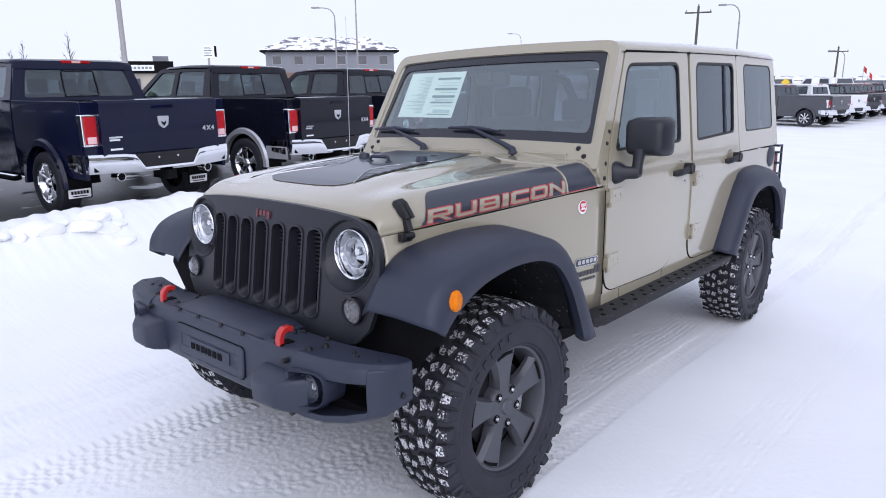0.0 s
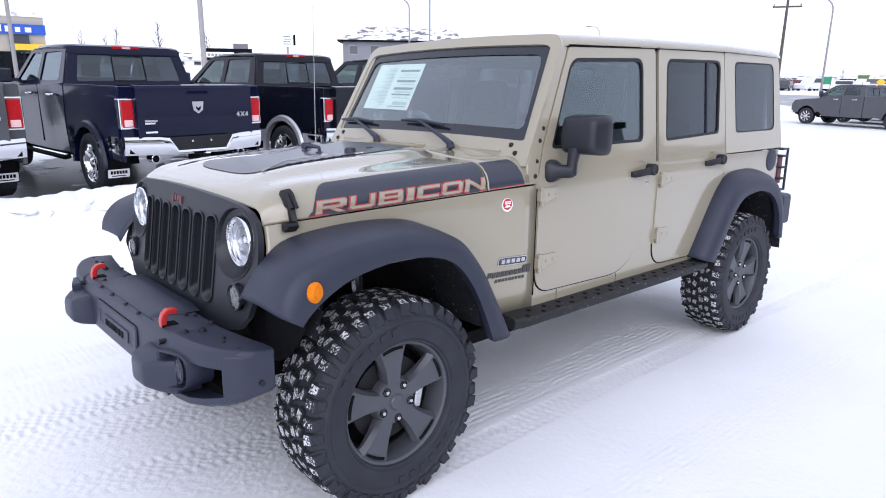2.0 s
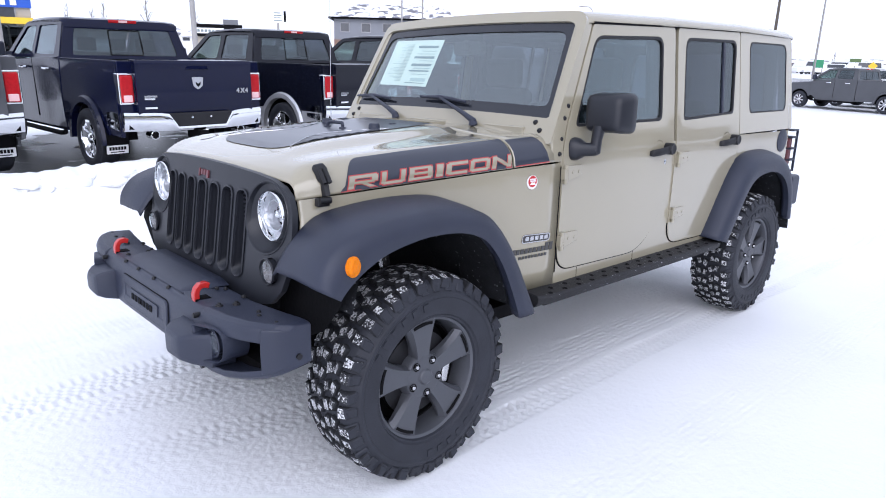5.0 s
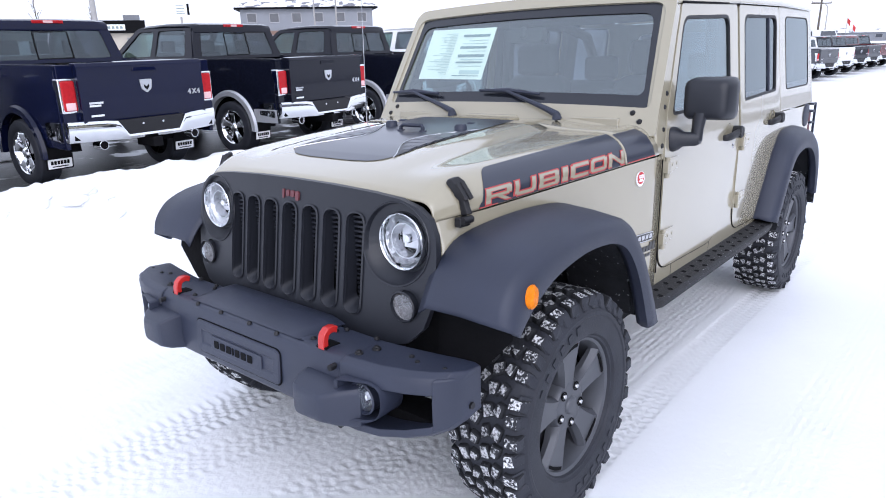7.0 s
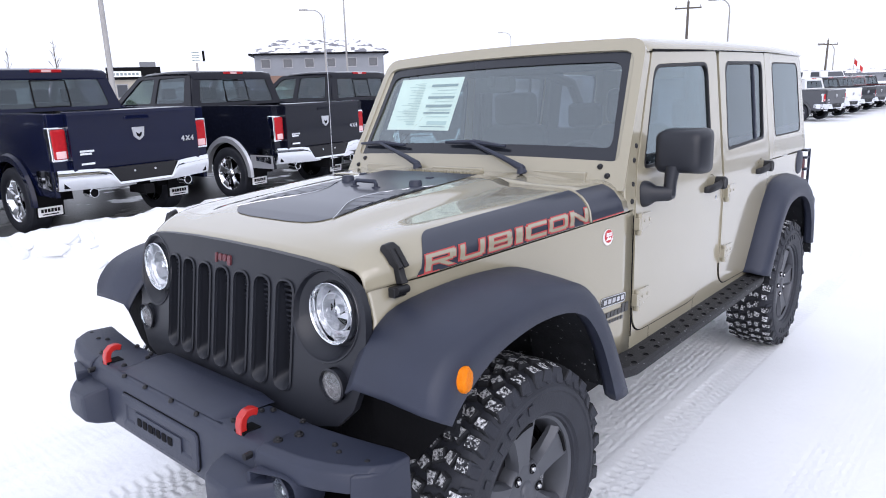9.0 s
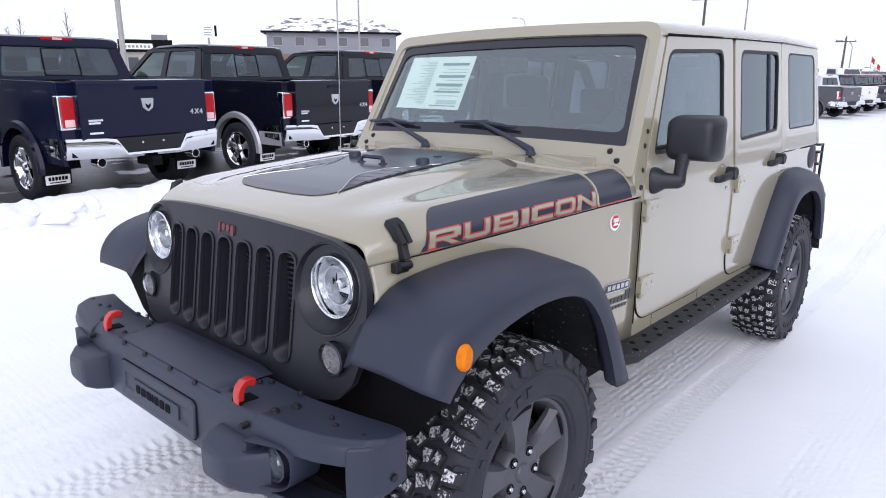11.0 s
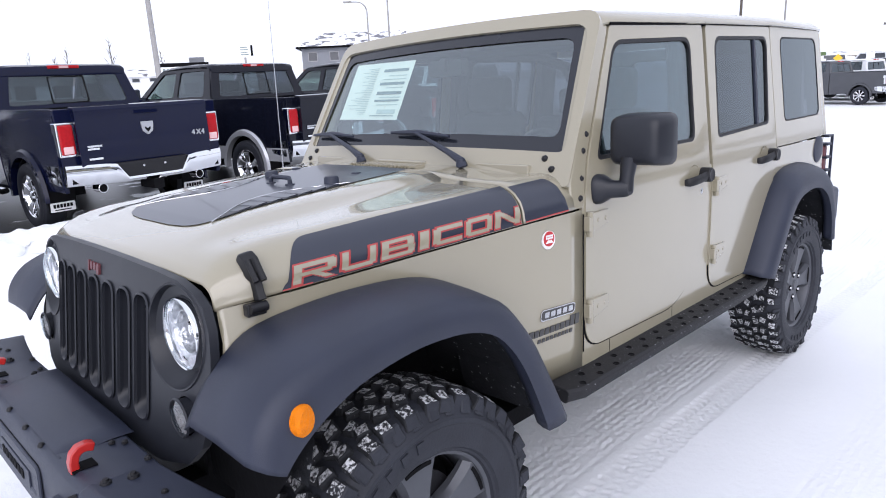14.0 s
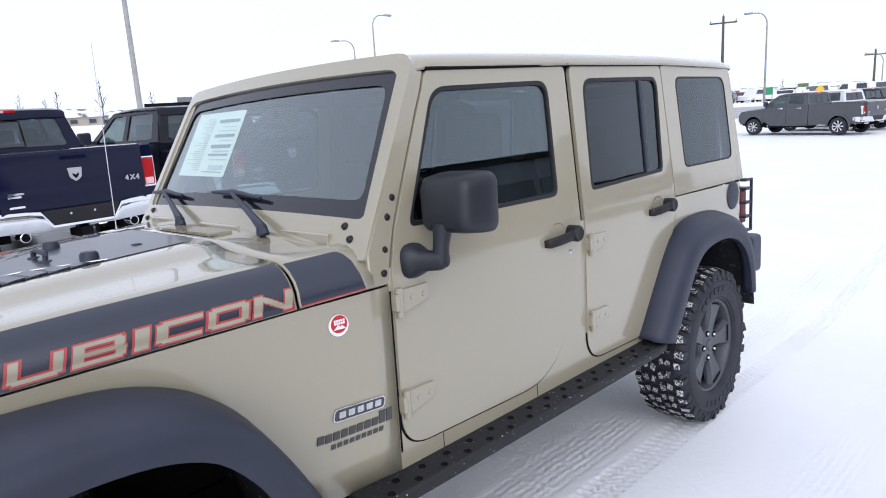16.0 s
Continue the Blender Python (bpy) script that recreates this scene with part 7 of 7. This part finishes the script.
def building(name, label, x, y, turn, w, d, storeys, sh, wall, lower=None, hip=1.2, eave=0.8, cols=9, ground=0.0):
    th = empty(name, pose(x, y, ground, 0, 0, turn), label, "building")
    H = storeys * sh
    part("wall", boxed(-w / 2, w / 2, 0, d, 0, H), wall, th, smooth=False)
    if lower:
        part("base_wall", boxed(-w / 2 - 0.05, w / 2 + 0.05, -0.05, d + 0.05, 0, sh), lower, th, smooth=False)
    rings = [[(-w / 2 - eave, -eave, H), (w / 2 + eave, -eave, H), (w / 2 + eave, d + eave, H), (-w / 2 - eave, d + eave, H)], [(-w / 2 - eave, -eave, H + 0.35), (w / 2 + eave, -eave, H + 0.35), (w / 2 + eave, d + eave, H + 0.35), (-w / 2 - eave, d + eave, H + 0.35)], [(-w / 2 + d * 0.3, d * 0.4, H + 0.35 + hip), (w / 2 - d * 0.3, d * 0.4, H + 0.35 + hip), (w / 2 - d * 0.3, d * 0.6, H + 0.35 + hip), (-w / 2 + d * 0.3, d * 0.6, H + 0.35 + hip)]]
    part("roof", loft(rings), SNOWROOF, th, smooth=False)
    if storeys > 1:
        part("eave", boxed(-w / 2 - eave - 0.03, w / 2 + eave + 0.03, -eave - 0.03, d + eave + 0.03, H - 0.12, H + 0.2), DARK, th, smooth=False)
    for st in range(storeys):
        for k in range(cols):
            c = -w / 2 + w * (k + 0.5) / cols
            wf = part("window", boxed(c - w / cols * 0.22, c + w / cols * 0.22, -0.10, 0.02, st * sh + sh * 0.35, st * sh + sh * 0.80), FRAME, th, smooth=False)
            part("pane", boxed(c - w / cols * 0.19, c + w / cols * 0.19, -0.12, -0.09, st * sh + sh * 0.39, st * sh + sh * 0.77), PANE, wf, smooth=False)
    return th


def tree(x, y, h, seed, ground=0.0):
    """A bare winter tree: trunk, limbs and twigs."""
    r = random.Random(seed)
    th = empty("bare_tree", pose(x, y, ground), "leafless winter tree far across the road", "tree", "bare trees")
    part("trunk", rod([(0, 0, 0), (r.uniform(-.1, .1), 0, h * 0.5), (r.uniform(-.2, .2), 0, h)], [h * 0.014, h * 0.009, h * 0.003], 6), TWIG, th)
    bm = bmesh.new()
    for _ in range(13):
        z = r.uniform(0.3, 0.92) * h
        a, l = r.uniform(0, 2 * math.pi), (1 - z / h) * h * 0.32 + 0.2
        p = Vector((0, 0, z))
        q = p + Vector((math.cos(a) * l * 0.5, math.sin(a) * l * 0.5, l * 0.8))
        rod([p, q], [h * 0.007, h * 0.002], 4, bm)
        for _ in range(2):
            s0 = p.lerp(q, r.uniform(0.3, 0.8))
            b = a + r.uniform(-0.9, 0.9)
            rod([s0, s0 + Vector((math.cos(b) * l * 0.25, math.sin(b) * l * 0.25, l * 0.4))], [h * 0.004, h * 0.0015], 4, bm)
    part("crown", bm, TWIG, th, smooth=False)


street_lamp(46.1, 55.4, 9.4, 128)
street_lamp(43.66, 49.26, 11.0, 0)
street_lamp(69.2, 21.5, 8.85, 100, 1.8)
street_lamp(116.2, 21.2, 5.8, 130)
street_lamp(104.8, 72.5, 10.4, 128)
power_pole(67.8, 25.1, 8.86, 20)
power_pole(106.0, 20.1, 6.0, 20)
light_pole = empty("light_pole", pose(15.5, 37.2, 0), "tall pale lot light pole", "light pole")
part("pole", rod([(0, 0, 0), (0, 0, 14.0)], [0.16, 0.11], 12), POLE, light_pole)
part("lamp_head", boxed(-0.7, 0.7, -0.2, 0.2, 14.0, 14.2), POLE, light_pole)
light_pole = empty("light_pole", pose(7.5, 46.6, 0), "thin pale light pole before a shop", "light pole")
part("pole", rod([(0, 0, 0), (0, 0, 11.0)], [0.14, 0.09], 10), POLE, light_pole)

building("apartment_building", "grey two-storey building with a snowy roof, far across the road", 80.1, 97.9, -39, 23.4, 14, 2, 3.75, CLAD, BROWN, 2.5, 0.9, 6)
shop = building("tyre_shop", "pale shop with a blue sign band and yellow fascia", 6.1, 71.2, -3, 17.0, 20, 1, 6.3, BEIGE, None, 0.05, 0.1, 4)
part("sign_band", boxed(-8.6, 8.55, -0.35, 0.0, 4.75, 5.62), BLUE, shop, "blue sign band with white bars", smooth=False)
part("yellow_fascia", boxed(5.6, 8.55, -0.5, 0.0, 3.35, 3.90), YELLOW, shop, smooth=False)
part("dark_front", boxed(-8.5, 8.5, -0.2, 0.0, 0, 3.2), DARKWIN, shop, smooth=False)
for k, (w, h0) in enumerate(((0.55, 0.42), (0.3, 0.5), (0.5, 0.6), (0.25, 0.5), (0.40, 0.42), (0.5, 0.42))):
    part("sign_bar", boxed(3.0 + 0.78 * k, 3.0 + 0.78 * k + w, -0.40, -0.35, 4.93, 4.93 + h0), WHITE, shop, smooth=False)
board = empty("sign_board", pose(47.9, 84.7, 0, 0, 0, -30), "white roadside sign board on a post", "sign")
part("panel", boxed(-0.75, 0.75, -0.15, 0.15, 5.2, 6.9), WHITE, board, smooth=False)
part("side_panel", boxed(0.80, 1.1, -0.15, 0.15, 5.4, 6.8), DARK, board, smooth=False)
part("post", boxed(-0.15, 0.15, -0.1, 0.1, 0, 5.2), POLE, board, smooth=False)
for k in range(4):
    part("sign_bar", boxed(-0.55, 0.5 - 0.12 * (k % 2), -0.17, -0.15, 5.5 + 0.33 * k, 5.62 + 0.33 * k), INK, board, smooth=False)
rng = random.Random(12)
for k, (x, y, turn, w, h0, mt) in enumerate(((30, 106, -16, 22, 4.6, WHITE), (52, 97, -28, 16, 4.2, BEIGE), (61, 92, -33, 10, 3.9, CLAD), (14, 128, -8, 12, 4.0, BEIGE), (38, 134, -16, 12, 4.6, CLAD), (46, 130, -18, 10, 4.4, BROWN), (104, 84, -50, 14, 4.2, CLAD), (118, 74, -58, 16, 4.2, BEIGE), (128, 58, -62, 14, 4.4, WHITE), (131, 46, -68, 14, 4.2, CLAD), (134, 34, -74, 13, 4.6, BEIGE), (136, 22, -80, 13, 4.2, CLAD), (138, 10, -84, 14, 4.4, WHITE), (140, -4, -90, 14, 4.2, BEIGE), (142, -18, -96, 16, 4.4, CLAD))):
    building("low_building", "low building with a snowy roof far across the road", x, y, turn, w, 9, 1, (h0 - 1.0) * 0.45, mt, None, 0.4, 0.4, 5)
shop2 = building("low_shop", "low shop with a dark fascia and a white sign", 28.0, 61.1, -25, 4.5, 8, 1, 2.9, BEIGE, None, 0.05, 0.2, 2)
part("fascia", boxed(-2.3, 2.3, -0.4, 8.1, 2.7, 3.8), DARK, shop2, "dark fascia board", smooth=False)
part("shop_sign", boxed(-2.0, 0.6, -0.5, -0.4, 2.95, 3.45), WHITE, shop2, "white sign with plain bars", smooth=False)
for k in range(7):
    part("sign_bar", boxed(-1.8 + 0.33 * k, -1.58 + 0.33 * k, -0.52, -0.5, 3.08, 3.30), INK, shop2, smooth=False)
part("roof_unit", boxed(0.6, 2.0, 2.0, 3.4, 3.8, 4.35), CLAD, shop2, smooth=False)
for x, y, z, w, h0, mt, lab in ((75.8, 20.0, 1.86, 0.50, 0.17, OLIVE, "green and white shop sign on a post"), (76.8, 15.8, 1.50, 0.36, 0.36, WHITE, "white roadside board on a post")):
    sg = empty("roadside_sign", pose(x, y, 0, 0, 0, -75), lab, "sign")
    part("panel", boxed(-w, w, -0.06, 0.06, z - h0, z + h0), mt, sg, smooth=False)
    part("post", boxed(-0.05, 0.05, 0.06, 0.14, -0.5, z), POLE, sg, smooth=False)
    if mt is OLIVE:
        part("lower_panel", boxed(-0.30, 0.30, -0.06, 0.06, z - h0 - 0.36, z - h0 - 0.03), WHITE, sg, smooth=False)
sg = empty("warning_sign", pose(76.2, 18.5, 0, 0, 0, -75), "yellow diamond road sign on a post", "sign")
part("panel", slab([(0, 0.95), (0.42, 1.37), (0, 1.79), (-0.42, 1.37)], lambda u, v, d: (u, d, v), 0.03), YELLOW, sg, smooth=False)
part("post", boxed(-0.04, 0.04, 0.03, 0.10, -0.5, 1.4), POLE, sg, smooth=False)
fg = empty("flag_pole", pose(87.5, 13.5, 0, 0, 0, -75), "red and white flag hanging from a thin pole", "flag")
part("pole", rod([(0, 0, 0), (0, 0, 3.1)], 0.03, 8), POLE, fg)
for k, mt in enumerate((RED, WHITE, RED)):
    part("flag_band", loft([[(0.03 + 0.30 * (k + a), 0.05 * math.sin(5 * (k + a)), 3.05 - 0.34 * (k + a)), (0.03 + 0.30 * (k + a), 0.05 * math.sin(5 * (k + a)), 2.50 - 0.34 * (k + a))] for a in (0.0, 0.33, 0.67, 1.0)], closed=False), mt, fg)
sg = empty("road_sign", pose(88.0, 27.5, 0, 0, 0, -70), "green road sign on posts", "sign")
part("panel", boxed(-0.55, 0.55, -0.1, 0.1, 1.0, 1.9), GREEN, sg, smooth=False)
for x in (-1.2, 1.2):
    part("post", boxed(x * 0.4 - 0.05, x * 0.4 + 0.05, 0.1, 0.2, 0, 1.9), POLE, sg, smooth=False)
for k, (x, y, h0) in enumerate(((16.5, 96.0, 6.0), (34.0, 112.0, 8.0), (27.0, 120.0, 7.0), (44.0, 128.0, 8.5), (12.0, 110.0, 7.0), (120.0, 36.0, 5.0), (124.0, 52.0, 5.5))):
    tree(x, y, h0 * 0.66, k)

for k, (x, y, h0) in enumerate(((30.9, 87.2, 5.8), (26.4, 88.7, 4.7), (36.3, 85.0, 4.1), (24.2, 86.0, 3.6), (22.6, 90.0, 4.2))):
    tree(x, y, h0, 20 + k, 2.2)
building("house", "low pale house with a snowy roof on a rise", 28.6, 91.0, -17, 6.4, 6, 1, 1.25, BEIGE, None, 0.8, 0.35, 3, 2.2)
building("house", "low grey house with a snowy roof on a rise", 23.2, 95.0, -14, 5.5, 6, 1, 1.2, CLAD, None, 0.8, 0.35, 3, 2.2)
building("house", "low white house with a snowy roof on a rise", 35.4, 92.0, -21, 6.5, 6, 1, 1.0, WHITE, None, 0.7, 0.35, 3, 2.2)


def far_vehicle(x, y, turn, size, mt, lab):
    """A van or car far off: body, cabin with windows, wheels."""
    l, w, h = size
    th = empty("far_vehicle", pose(x, y, 0, 0, 0, turn), lab, "vehicle", "vehicles far off")
    part("body", loft([[(u * l / 2, -w / 2 + o, z), (u * l / 2, w / 2 - o, z), (u * l / 2, w / 2 - o, 0.3), (u * l / 2, -w / 2 + o, 0.3)] for u, o, z in ((-1, 0.1, h * 0.5), (-0.94, 0, h * 0.55), (0.9, 0, h * 0.55), (1, 0.1, h * 0.45))]), mt, th, bevel=0.04)
    part("cabin", loft([[(x0, -w / 2 + 0.08, h * 0.54), (x0, w / 2 - 0.08, h * 0.54), (x1, w / 2 - 0.16, h), (x1, -w / 2 + 0.16, h)] for x0, x1 in ((-l * 0.46, -l * 0.42), (l * 0.28, l * 0.16))]), mt, th, bevel=0.04)
    for k in (-1, 1):
        part("side_window", slab([(-l * 0.40, h * 0.62), (l * 0.20, h * 0.62), (l * 0.13, h * 0.92), (-l * 0.38, h * 0.92)], lambda u, v, d: (u, k * (w / 2 - 0.02 - 0.17 * (v / h - 0.54) - d), v), 0.03), PANE, th, smooth=False)
        for u in (-0.31, 0.31):
            part("tyre", turned([(0.0, -0.1), (0.24, -0.1), (0.33, -0.08), (0.33, 0.08), (0.24, 0.1), (0.0, 0.1)], (u * l, k * (w / 2 - 0.1), 0.33), "y", 14), RUBBER, th)
    return th


lots = random.Random(31)
for k in range(16):
    az, far_off = radians(10.5 + 0.8 * k + lots.uniform(-0.3, 0.3)), lots.uniform(92, 118)
    pale = lots.random() < 0.6
    size = lots.choice(((4.4, 1.7, 1.35), (4.8, 1.8, 1.5), (5.4, 2.0, 1.85)))
    far_vehicle(far_off * math.cos(az), far_off * math.sin(az), lots.uniform(-30, 200), size, WHITEP if pale else lots.choice((GREYP, BLACKP, MAROON)), "pale vehicle parked far across the road" if pale else "dark vehicle parked far across the road")

# the dealership behind the walk, seen only as a reflection
deal = empty("dealership", pose(16.0, -24.0, 0, 0, 0, 180), "low dark dealership building behind the walk", "building")
part("wall", boxed(-22, 22, 0, 12, 0, 4.6), CLAD, deal, smooth=False)
part("parapet", boxed(-22.2, 22.2, -0.2, 12.2, 4.6, 5.0), DARK, deal, smooth=False)
part("entrance", boxed(-4, 4, -2.0, 0, 0, 6.4), CLAD, deal, smooth=False)
for k in range(10):
    part("shop_window", boxed(-21 + 4.3 * k, -17.4 + 4.3 * k, -0.06, 0.0, 0.6, 3.4), DARKWIN, deal, smooth=False)
